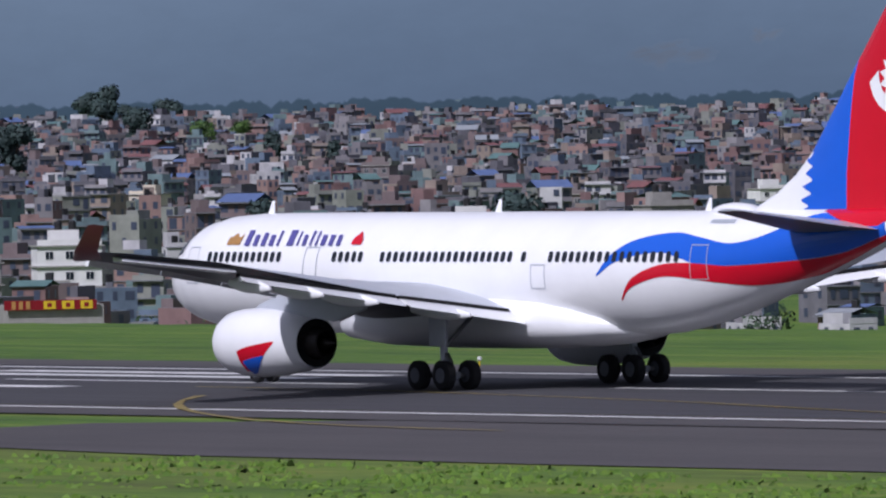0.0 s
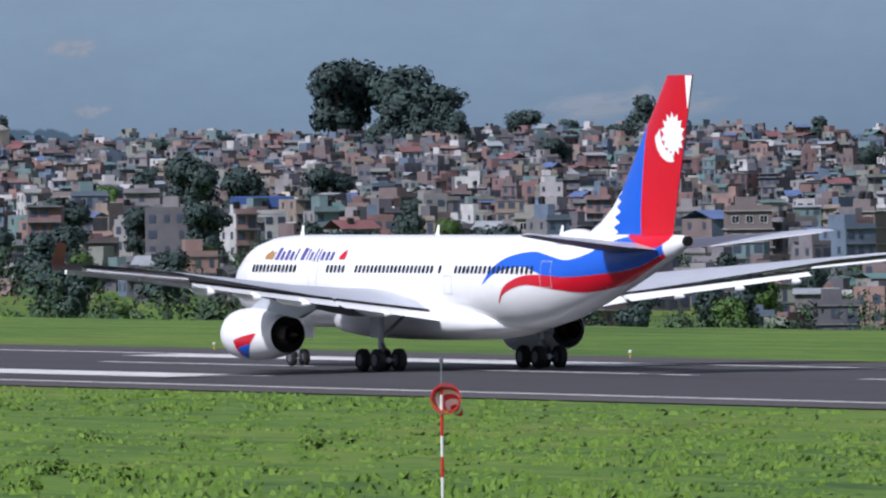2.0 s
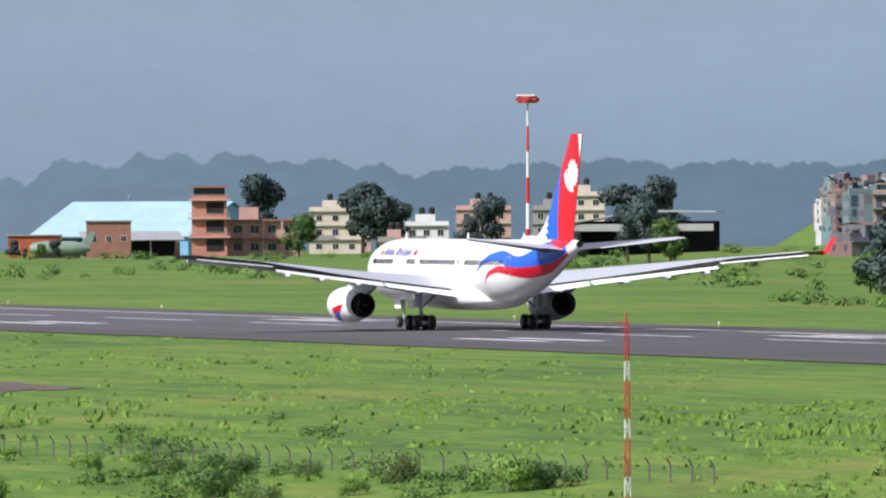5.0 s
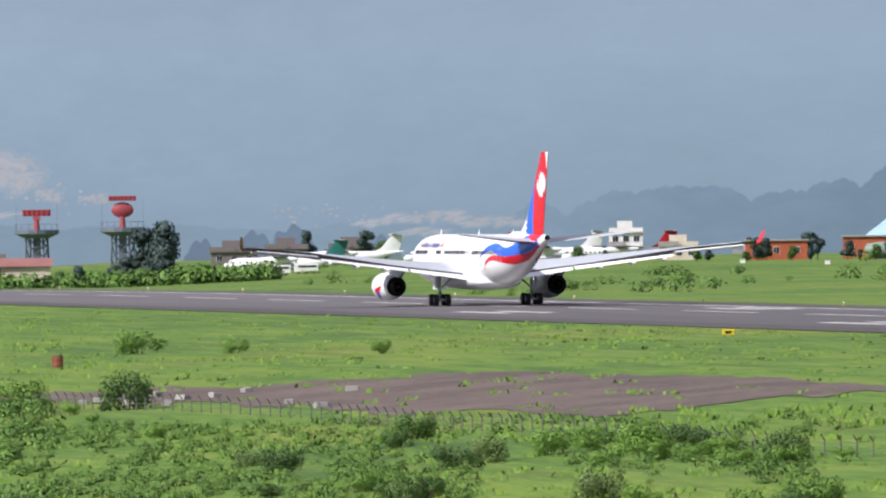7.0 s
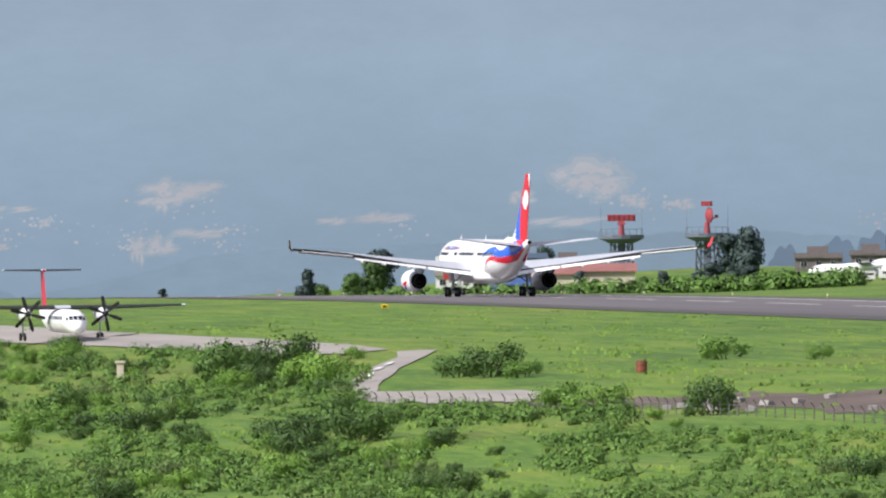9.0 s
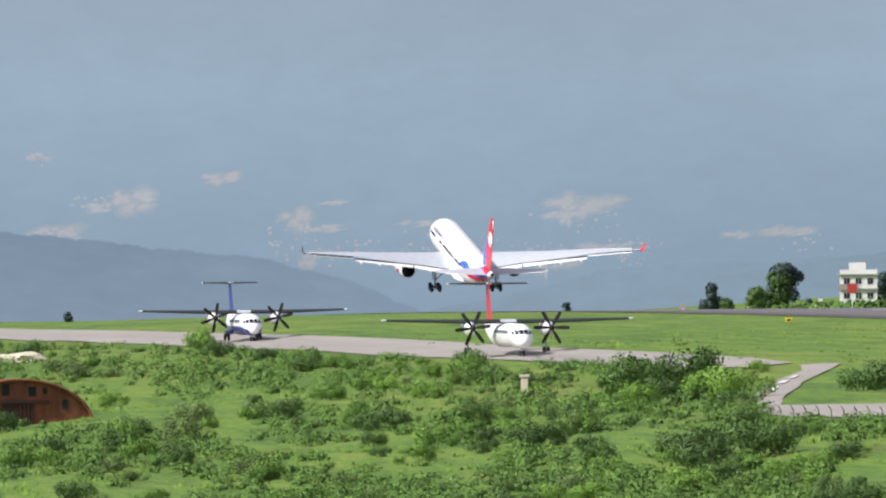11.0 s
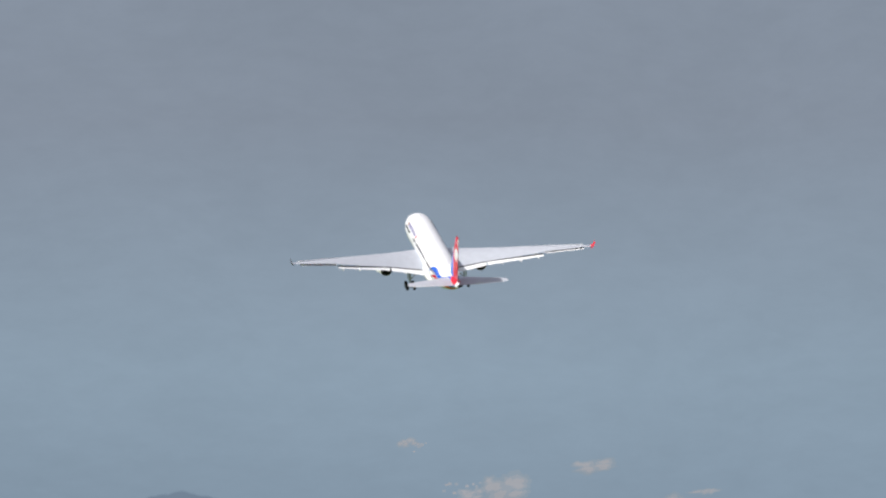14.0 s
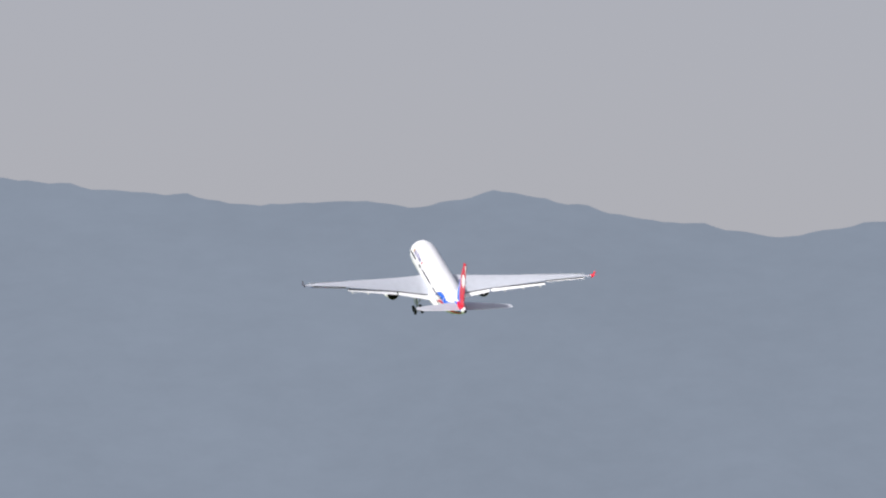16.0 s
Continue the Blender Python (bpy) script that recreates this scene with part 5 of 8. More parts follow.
            RADARS.append((head, 180.0, 0.0))
        for x in (-4.2, 4.2):
            part("lightning_rod", rod((x, 0, h - 1), (x, 0, h + 5.0), 0.06, 0.03, 5), GREY_STEEL, ob)
    # low buildings near the far end
    for az, d, w, st, wall, roof, lab in ((10.78, 2420, 7.5, 2, PLASTER, CONCRETE, "white two-storey house behind hedges"), (11.08, 2450, 12, 2, HAZED_BLUE, HAZED_BLUE, "blue-clad two-storey terminal block"), (11.32, 2520, 9, 1, DUSK, CONCRETE, "low dusky house behind the runway"), (12.5, 2560, 10, 1, DUSK, DUSK, "low grey-brown house by the field"), (12.75, 2600, 9, 1, DUSK, DUSK, "low grey-brown house by the field"), (13.05, 2600, 9, 1, DUSK, DUSK, "low grey-brown house by the field"), (14.6, 2500, 8, 1, CREAM, CONCRETE, "low cream shed by the apron"), (14.35, 2520, 7, 2, PLASTER, CONCRETE, "white house by the apron"), (9.95, 2380, 2.6, 1, CONCRETE, CONCRETE, "small grey hut at the runway's end")):
        build_house("apron_house", facing(az, d, 0, 2.8 if 10.5 < az < 11.0 else 2.6 if 11.0 < az < 11.4 else -1.4 if az < 10 else 0), w, 7, st, wall, roof, lab, 3, 2.9, tank=False, group="apron houses")
    ob = thing("blue_roof_hut", "small hut with a blue sheet roof", "hut", at=facing(11.1, 2335, 0, 1.6))
    part("wall", box(-4, 4, 0, 5, -3, 1.6), PLASTER, ob)
    part("roof", loft([[(-4.5, -0.5, 1.4), (4.5, -0.5, 1.4), (4.5, 2.5, 2.8), (-4.5, 2.5, 2.8)], [(-4.5, -0.3, 1.3), (4.5, -0.3, 1.3), (4.5, 5.4, 1.5), (-4.5, 5.4, 1.5)]]), DEEP_BLUE, ob)
    for x, y, w in ((11.25, 2360, 10), (11.5, 2370, 11)):
        ob = thing("red_roof_shed", "long shed with a haze-dulled red sheet roof", "shed", "red roof sheds", at=facing(x, y, 0, 3.2))
        part("wall", box(-w / 2, w / 2, 0, 6, -4.5, 1.6), CREAM, ob)
        part("roof", loft([[(-w / 2 - 0.4, -0.6, 1.5), (w / 2 + 0.4, -0.6, 1.5), (w / 2 + 0.4, -0.6, 1.65), (-w / 2 - 0.4, -0.6, 1.65)], [(-w / 2 - 0.4, 6, 3.0), (w / 2 + 0.4, 6, 3.0), (w / 2 + 0.4, 6, 3.15), (-w / 2 - 0.4, 6, 3.15)]]), HAZED_RED, ob)
    ob = thing("marker_pole", "red and white marker board on a pole", "marker", at=facing(10.75, 2250))
    part("pole", rod((0, 0, -0.3), (0, 0, 4.2), 0.1, 0.08, 8), PLASTER, ob)
    part("board", box(-0.9, 0.9, -0.05, 0.05, 4.2, 6.0, 0.02), PALE_RED, ob)
    # long low white wall or row of vehicles by the apron
    for az in (12.32, 12.45, 12.58, 12.71, 12.84):
        ob = thing("white_van", "white van parked in a row by the apron", "van", "parked vans", at=facing(az, 2380, 90))
        part("body", box(-1.0, 1.0, -2.4, 2.4, 0.35, 1.95, 0.15), PLASTER, ob)
        part("window_band", box(-1.02, 1.02, -2.0, 1.6, 1.25, 1.7), SHADE_GLASS, ob)
        for x in (-0.85, 0.85):
            for y in (-1.5, 1.5):
                part("wheel", lathe([(-0.12, 0.2), (-0.12, 0.34), (0.12, 0.34), (0.12, 0.2)], "x", 14), TYRE, ob).location = (x, y, 0.34)


# ---------------------------------------------------------------- other aircraft
def nose_x(st, r, y, z):
    """How far forward the hull's skin lies at a place across and above its axis."""
    x = st[0][0]
    while x > st[5][0]:
        k = float(np.interp(-x, [-q[0] for q in st], [q[1] for q in st])) * r
        dz = float(np.interp(-x, [-q[0] for q in st], [q[2] for q in st])) * r
        if y * y + (z - dz) ** 2 <= k * k:
            return x
        x -= 0.02
    return x


def build_turboprop(name, label, length, span, height, dia, tail_mat, belly_mat, prop_d, prop_y, fin_h, nacelle_gear=True, group="turboprop aircraft", prop=True):
    """A high-wing turboprop with a T-tail; nose along +x, main wheels at the origin."""
    ob = thing(name, label, "airplane", group)
    r = dia / 2
    zc = 0.55 + r + (0.35 if nacelle_gear else 0.2)
    nose, tail = length * 0.46, -length * 0.54
    st = [(nose, 0.06, -0.45), (nose - 0.5, 0.5, -0.4), (nose - 1.5, 0.82, -0.22), (nose - 3.0, 0.97, -0.05), (nose - 4.2, 1.0, 0), (-4.5, 1.0, 0), (-8.0, 0.86, 0.2), (tail + 4, 0.5, 0.55), (tail + 1, 0.22, 0.85), (tail, 0.05, 0.95)]
    rings = [[(x, k * r * math.cos(a), zc + dz * r + k * r * math.sin(a)) for a in (2 * math.pi * i / 24 for i in range(24))] for x, k, dz in st]
    smooth(part("fuselage", loft(rings), WHITE, ob), 60)
    if belly_mat:
        bm = bmesh.new()
        rows = []
        for x, k, dz in st[1:-2]:
            rows.append([bm.verts.new((x, (k * r + 0.02) * math.cos(radians(a)), zc + dz * r + (k * r + 0.02) * math.sin(radians(a)))) for a in range(190, 352, 10)])
        for a, b in zip(rows, rows[1:]):
            for k in range(len(a) - 1):
                bm.faces.new((a[k], b[k], b[k + 1], a[k + 1]))
        part("belly_paint", bm, belly_mat, ob, "deep blue painted belly")
    for y in (-1, 1):
        for y0, y1, z0, z1 in ((0.03, 0.36, 0.16, 0.52), (0.41, 0.68, 0.14, 0.48), (0.73, 0.86, 0.12, 0.38)):
            bm = bmesh.new()
            grid = [[bm.verts.new((nose_x(st, r, (y0 + (y1 - y0) * a / 3) * r, (z0 + (z1 - z0) * b / 3) * r) + 0.04, y * (y0 + (y1 - y0) * a / 3) * r, zc + (z0 + (z1 - z0) * b / 3) * r)) for b in range(4)] for a in range(4)]
            for a in range(3):
                for b in range(3):
                    q = (grid[a][b], grid[a + 1][b], grid[a + 1][b + 1], grid[a][b + 1])
                    bm.faces.new(q if y > 0 else q[::-1])
            part("cockpit_pane", bm, PANE, ob)
        x = nose - 5
        while x > -6:
            part("cabin_window", box(x - 0.14, x + 0.14, y * (r * 0.985) - 0.03, y * (r * 0.985) + 0.03, zc + 0.18, zc + 0.6), PANE, ob) if x > nose - 16 else None
            x -= 1.0
    zw = zc + r + 0.1
    for s in (1, -1):
        rings = [foil(1.6, -1.3, 0, zw, 0.16, 8), foil(1.6, -1.3, span * 0.17, zw, 0.16, 8), foil(0.95, -0.75, span * 0.495, zw + 0.25, 0.13, 8)]
        shade_underside(smooth(part("wing", loft(flipped(rings, s)), [WINGGREY, WINGSHADE], ob), 40))
        rings = []
        for y, le, te, z, th in ((0.9, 1.6, -1.3, zw, 0.16), (span * 0.17, 1.6, -1.3, zw, 0.16), (span * 0.48, 0.97, -0.77, zw + 0.24, 0.13)):
            sec = foil(le + 0.03, te, y, z, th * 1.06, 8)
            rings.append([sec[3], sec[2], sec[1], sec[0], sec[-1], sec[-2], sec[-3]])
        smooth(part("deicing_boot", loft(flipped(rings, s)), BOOT, ob, "black rubber strip on the wing's leading edge"), 60)
        py = prop_y * s
        zn = zw - 0.62
        rings = [[(x, py + w * math.cos(a), zn + dz + h * math.sin(a)) for a in (2 * math.pi * i / 18 for i in range(18))] for x, w, h, dz in ((4.4, 0.35, 0.35, 0), (3.9, 0.5, 0.6, -0.05), (2.2, 0.62, 0.8, -0.1), (-1.0, 0.6, 0.75, -0.05), (-3.6, 0.25, 0.3, 0.3))]
        smooth(part("nacelle", loft(rings), WHITE, ob), 60)
        if prop:
            hub = smooth(part("propeller", lathe([(0.0, 0.32), (0.25, 0.32), (0.6, 0.2), (0.85, 0.03)], "x", 16), TYRE, ob))
            hub.location = (4.4, py, zn)
            blade = None
            for k in range(6):
                m = Matrix.Rotation(radians(60 * k), 4, "X")
                if blade is None:
                    R = prop_d / 2
                    blade = part("blade", loft([[(0.1, -0.09, 0.25), (0.2, 0.09, 0.25), (0.22, 0.09, 0.25), (0.14, -0.09, 0.25)], [(0.1, -0.22, R * 0.55), (0.22, 0.2, R * 0.55), (0.25, 0.2, R * 0.55), (0.14, -0.22, R * 0.55)], [(0.12, -0.2, R * 0.93), (0.19, 0.16, R * 0.93), (0.21, 0.16, R * 0.93), (0.15, -0.2, R * 0.93)], [(0.13, -0.06, R), (0.16, 0.05, R), (0.17, 0.05, R), (0.15, -0.06, R)]]), TYRE, hub)
                    blade.matrix_basis = m
                else:
                    again("blade", blade, hub, m)
            PROPS.append(hub)
        gy = py if nacelle_gear else s * 2.05
        g = new("main_landing_gear")
        g.parent = ob
        part("strut", rod((0, gy, zn if nacelle_gear else zc - r * 0.5), (0, gy, 0.45), 0.11, 0.09, 8), WINGGREY, g)
        for dy in (-0.24, 0.24):
            t = part("tyre", lathe([(-0.13, 0.2), (-0.13, 0.4), (0, 0.46), (0.13, 0.4), (0.13, 0.2)], "y", 18), TYRE, g)
            t.location = (0, gy + dy, 0.46)
        if not nacelle_gear:
            smooth(part("gear_fairing", loft([[(x, s * 1.75 + w * math.cos(a), zc - r * 0.72 + w * 0.7 * math.sin(a)) for a in (2 * math.pi * i / 12 for i in range(12))] for x, w in ((2.6, 0.1), (1.4, 0.5), (-1.4, 0.5), (-2.8, 0.1))]), belly_mat or WHITE, ob))
    g = new("nose_landing_gear")
    g.parent = ob
    part("strut", rod((nose - 2.6, 0, zc - r * 0.6), (nose - 2.6, 0, 0.3), 0.08, 0.07, 8), PLASTER, g)
    for dy in (-0.18, 0.18):
        part("tyre", lathe([(-0.1, 0.12), (-0.1, 0.27), (0, 0.3), (0.1, 0.27), (0.1, 0.12)], "y", 16), TYRE, g).location = (nose - 2.6, dy, 0.3)
    # fin and T-tail
    zf = zc + r * 0.8
    rings = []
    for z, a, b in ((zf - 0.3, tail + 7.6, tail + 1.4), (zf + 0.9, tail + 5.0, tail + 1.1), (height - 0.3, tail + 3.0, tail + 0.3), (height, tail + 2.7, tail + 0.2)):
        rings.append([(a, 0, z), ((a + b) / 2, 0.19, z), (b, 0.02, z), (b, -0.02, z), ((a + b) / 2, -0.19, z)])
    smooth(part("fin", loft(rings), tail_mat, ob), 30)
    for s in (1, -1):
        rings = [foil(tail + 2.9, tail + 0.7, 0, height, 0.1, 6), foil(tail + 2.3, tail + 0.9, fin_h, height + 0.05, 0.1, 6)]
        shade_underside(smooth(part("tailplane", loft(flipped(rings, s)), [WINGGREY, WINGSHADE], ob), 40))
        rings = []
        for y, le, te, z in ((0.3, tail + 2.88, tail + 0.7, height), (fin_h * 0.97, tail + 2.34, tail + 0.9, height + 0.05)):
            sec = foil(le + 0.03, te, y, z, 0.108, 6)
            rings.append([sec[2], sec[1], sec[0], sec[-1], sec[-2]])
        smooth(part("deicing_boot", loft(flipped(rings, s)), BOOT, ob, "black rubber strip on the tailplane's leading edge"), 60)
    part("tail_bullet", rod((tail + 3.3, 0, height), (tail + 0.3, 0, height), 0.16, 0.06, 8), tail_mat, ob)
    return ob


BOOT = painted("black_boot_rubber", (38, 40, 44), 0.7)
PROPS = []
TAIL_CRIMSON = painted("crimson_paint", (190, 24, 48), 0.3, 0.0, 0.05, 0.5)
q_plane = build_turboprop("turboprop", "white twin turboprop with a red T-tail", 32.8, 28.4, 7.85, 2.7, TAIL_CRIMSON, None, 4.1, 4.4, 4.6)
a_plane = build_turboprop("turboprop", "white and navy twin turboprop with T-tail", 27.2, 27.05, 7.3, 2.75, NAVY, NAVY, 3.9, 4.05, 3.65, nacelle_gear=False)


def taxi_pose(az, el, off):
    p = on_ground(az, el)
    return Matrix.Translation((p.x, p.y, p.z + 0.14)) @ Matrix.Rotation(radians(90 + 180 - az + off), 4, "Z")


def taxiing():
    walk(q_plane, [(float(t), taxi_pose(lerp([(0, 8.15), (9, 8.923), (10, 9.027), (12.5, 9.256), (16, 9.56)], t), lerp([(0, -0.60), (9, -0.652), (12.5, -0.659), (16, -0.68)], t), 7.6)) for t in (0, 4.5, 9, 10, 11, 12, 12.5, 13, 14.5, 16)])
    walk(a_plane, [(float(t), taxi_pose(lerp([(0, 6.45), (9, 7.62), (10, 7.74), (12.5, 8.07), (16, 8.5)], t), lerp([(0, -0.52), (10, -0.566), (12.5, -0.587), (16, -0.61)], t), 7.0)) for t in (0, 4.5, 9, 10, 11, 12, 12.5, 13, 14.5, 16)])
    for i, hub in enumerate(PROPS[:4]):
        at = hub.location.copy()
        walk(hub, [(t * 0.5, Matrix.Translation(at) @ Matrix.Rotation(radians(9 + 7 * i + 50 * t), 4, "X")) for t in range(33)])


MOVERS.append(taxiing)


def build_parked():
    green = painted("teal_paint", (36, 104, 100), 0.4)
    for az, d, turn, tail, lab in ((12.72, 2470, 60, green, "parked white aircraft with a green tail"), (12.99, 2500, 70, WHITE, "parked white aircraft with a T-tail"), (13.56, 2540, 75, TAIL_CRIMSON, "parked white aircraft with a tall red tail"), (14.3, 2520, 80, TAIL_CRIMSON, "parked aircraft with a crimson T-tail"), (13.95, 2560, 72, WHITE, "parked white aircraft on the apron")):
        ob = build_turboprop("parked_aircraft", lab, 26, 24, 6.6, 2.5, tail, None, 3.7, 3.9, 2.9, nacelle_gear=False, group="parked aircraft", prop=False)
        p = base(az, d) - Vector((0, 0, 0.7))
        ob.matrix_basis = Matrix.Translation(p) @ Matrix.Rotation(radians(90 - az + turn + 30), 4, "Z")


build_airport()
build_parked()


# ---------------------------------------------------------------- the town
# walls, glass and roofs dulled and bluish: the distance haze is in their colours
TOWN_WALLS = [painted("hazed_town_wall", rgb, 0.9, 0.0, 0.25, 0.3) for rgb in ((142, 139, 142), (122, 119, 124), (146, 121, 116), (126, 101, 100), (108, 107, 114), (134, 137, 130), (100, 115, 134), (108, 129, 132), (190, 189, 192), (116, 103, 104), (98, 97, 104), (144, 131, 122))]
TOWN_GLASS = painted("hazed_town_window", (66, 74, 92), 0.3)
TOWN_ROOF = painted("hazed_town_flat_roof", (116, 118, 124), 0.9, 0.0, 0.2, 0.3)
TOWN_SHEET = [painted("hazed_town_roof_sheet", rgb, 0.6, 0.0, 0.2, 0.4) for rgb in ((92, 112, 156), (126, 84, 84), (150, 156, 162), (92, 124, 122))]


def town_ok(az, d, rnd):
    """Where houses stand: not on the airfield, fewer near the plateau's edge."""
    near = lerp([(19.3, 2050), (22, 1950), (23.5, 1800), (26, 1720), (29, 1640), (31, 1600), (38, 1560)], az)
    return d > near


def build_town():
    rnd = random.Random(11)
    verts, faces, slots = [], [], []
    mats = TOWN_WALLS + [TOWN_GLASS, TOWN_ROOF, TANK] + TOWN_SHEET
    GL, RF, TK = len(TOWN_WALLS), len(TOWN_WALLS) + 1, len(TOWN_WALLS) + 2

    def add_box(m, x0, x1, y0, y1, z0, z1, s, top=None):
        i = len(verts)
        for p in ((x0, y0, z0), (x1, y0, z0), (x1, y1, z0), (x0, y1, z0), (x0, y0, z1), (x1, y0, z1), (x1, y1, z1), (x0, y1, z1)):
            verts.append(m @ Vector(p))
        faces.extend([(i, i + 1, i + 5, i + 4), (i + 1, i + 2, i + 6, i + 5), (i + 2, i + 3, i + 7, i + 6), (i + 3, i, i + 4, i + 7), (i + 4, i + 5, i + 6, i + 7)])
        slots.extend([s] * 4 + [s if top is None else top])

    def add_quad(m, pts, s):
        i = len(verts)
        verts.extend(m @ Vector(p) for p in pts)
        faces.append((i, i + 1, i + 2, i + 3))
        slots.append(s)

    ST = 2.6
    d = 1560.0
    while d < 4490:
        far = d > 2990
        gap = 7.0 if far else 10.5
        az = 19.2
        while az < 38.6:
            az += math.degrees(gap * rnd.uniform(0.7, 1.3) / d)
            dd = d + rnd.uniform(-9, 9)
            if not town_ok(az, dd, rnd) or rnd.random() < 0.12:
                continue
            if noise.noise((az * 1.1, pull(dd) * 0.0022, 3.0)) > 0.36 and rnd.random() < 0.8:
                continue
            g = bearing(az, dd)
            p = Vector((g.x, g.y, ground_z(g.x, g.y)))
            m = Matrix.Translation(p) @ Matrix.Rotation(radians(-az + rnd.choice((-1, 1)) * rnd.uniform(0, 42)), 4, "Z")
            w, dp = rnd.uniform(3.2, 7.2), rnd.uniform(5, 9)
            st = rnd.choice((1, 2, 2, 2, 3, 3, 4)) if dd > 2000 else rnd.choice((1, 1, 2))
            h = st * ST
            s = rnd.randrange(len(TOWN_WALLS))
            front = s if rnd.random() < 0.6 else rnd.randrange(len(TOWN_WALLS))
            add_box(m, -w / 2, w / 2, 0, dp, -4, h, s, RF)
            if front != s:
                add_quad(m, ((-w / 2, -0.05, 0), (w / 2, -0.05, 0), (w / 2, -0.05, h), (-w / 2, -0.05, h)), front)
            if rnd.random() < 0.6:
                out = rnd.choice((0.3, 0.3, 0.9, 1.2))
                for k in range(1, st + 1):
                    add_box(m, -w / 2 - 0.15, w / 2 + 0.15, -out, 0.2, k * ST - 0.16, k * ST + 0.02, RF)
            cols = 2 if w < 5.2 else 3
            for k in range(st):
                for c in range(cols):
                    if rnd.random() < 0.15:
                        continue
                    x = -w / 2 + w * (c + 0.5) / cols
                    ww = rnd.choice((0.35, 0.45, 0.55, 0.7))
                    z = k * ST
                    lo = 0.1 if rnd.random() < 0.2 else 0.8
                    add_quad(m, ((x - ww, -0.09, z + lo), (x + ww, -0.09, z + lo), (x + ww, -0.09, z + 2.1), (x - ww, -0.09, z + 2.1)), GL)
                for c in range(2):
                    y = dp * (c + 0.5) / 2
                    for sx in (-1, 1):
                        x = sx * (w / 2 + 0.04)
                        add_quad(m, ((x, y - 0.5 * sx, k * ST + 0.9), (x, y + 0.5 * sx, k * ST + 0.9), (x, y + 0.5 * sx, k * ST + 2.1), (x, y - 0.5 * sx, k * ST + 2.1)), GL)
            kind = rnd.random()
            if kind < 0.62:
                up = rnd.choice((1.4, 2.2, 2.5))
                x0 = rnd.uniform(-w / 2, 0)
                add_box(m, x0, x0 + w * rnd.uniform(0.3, 0.5), dp * rnd.uniform(0.1, 0.5), dp * 0.95, h, h + up, rnd.choice((s, front, rnd.randrange(len(TOWN_WALLS)))), RF)
                add_box(m, -w / 2, w / 2, -0.05, 0.08, h, h + 0.75, front)
            elif kind < 0.8:
                i = len(verts)
                sh = RF + 2 + rnd.randrange(len(TOWN_SHEET))
                rise = rnd.choice((0.5, 0.9, 1.6))
                verts.extend(m @ Vector(q) for q in ((-w / 2 - 0.3, -0.6, h + 0.1), (w / 2 + 0.3, -0.6, h + 0.1), (w / 2 + 0.3, dp / 2, h + rise), (-w / 2 - 0.3, dp / 2, h + rise), (-w / 2 - 0.3, dp + 0.4, h + 0.1), (w / 2 + 0.3, dp + 0.4, h + 0.1)))
                faces.extend([(i, i + 1, i + 2, i + 3), (i + 3, i + 2, i + 5, i + 4)])
                slots.extend([sh, sh])
            if rnd.random() < 0.4:
                x, y = rnd.uniform(-w / 3, w / 3), dp * rnd.uniform(0.2, 0.8)
                add_box(m, x - 0.45, x + 0.45, y - 0.45, y + 0.45, h + 0.8, h + 1.9, TK)
                add_box(m, x - 0.4, x + 0.4, y - 0.4, y + 0.4, h, h + 0.8, RF)
        d += 17.5 if far else 34.0 if d < 2320 else 80.0
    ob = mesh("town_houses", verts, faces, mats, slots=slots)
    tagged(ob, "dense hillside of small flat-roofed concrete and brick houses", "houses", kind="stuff")


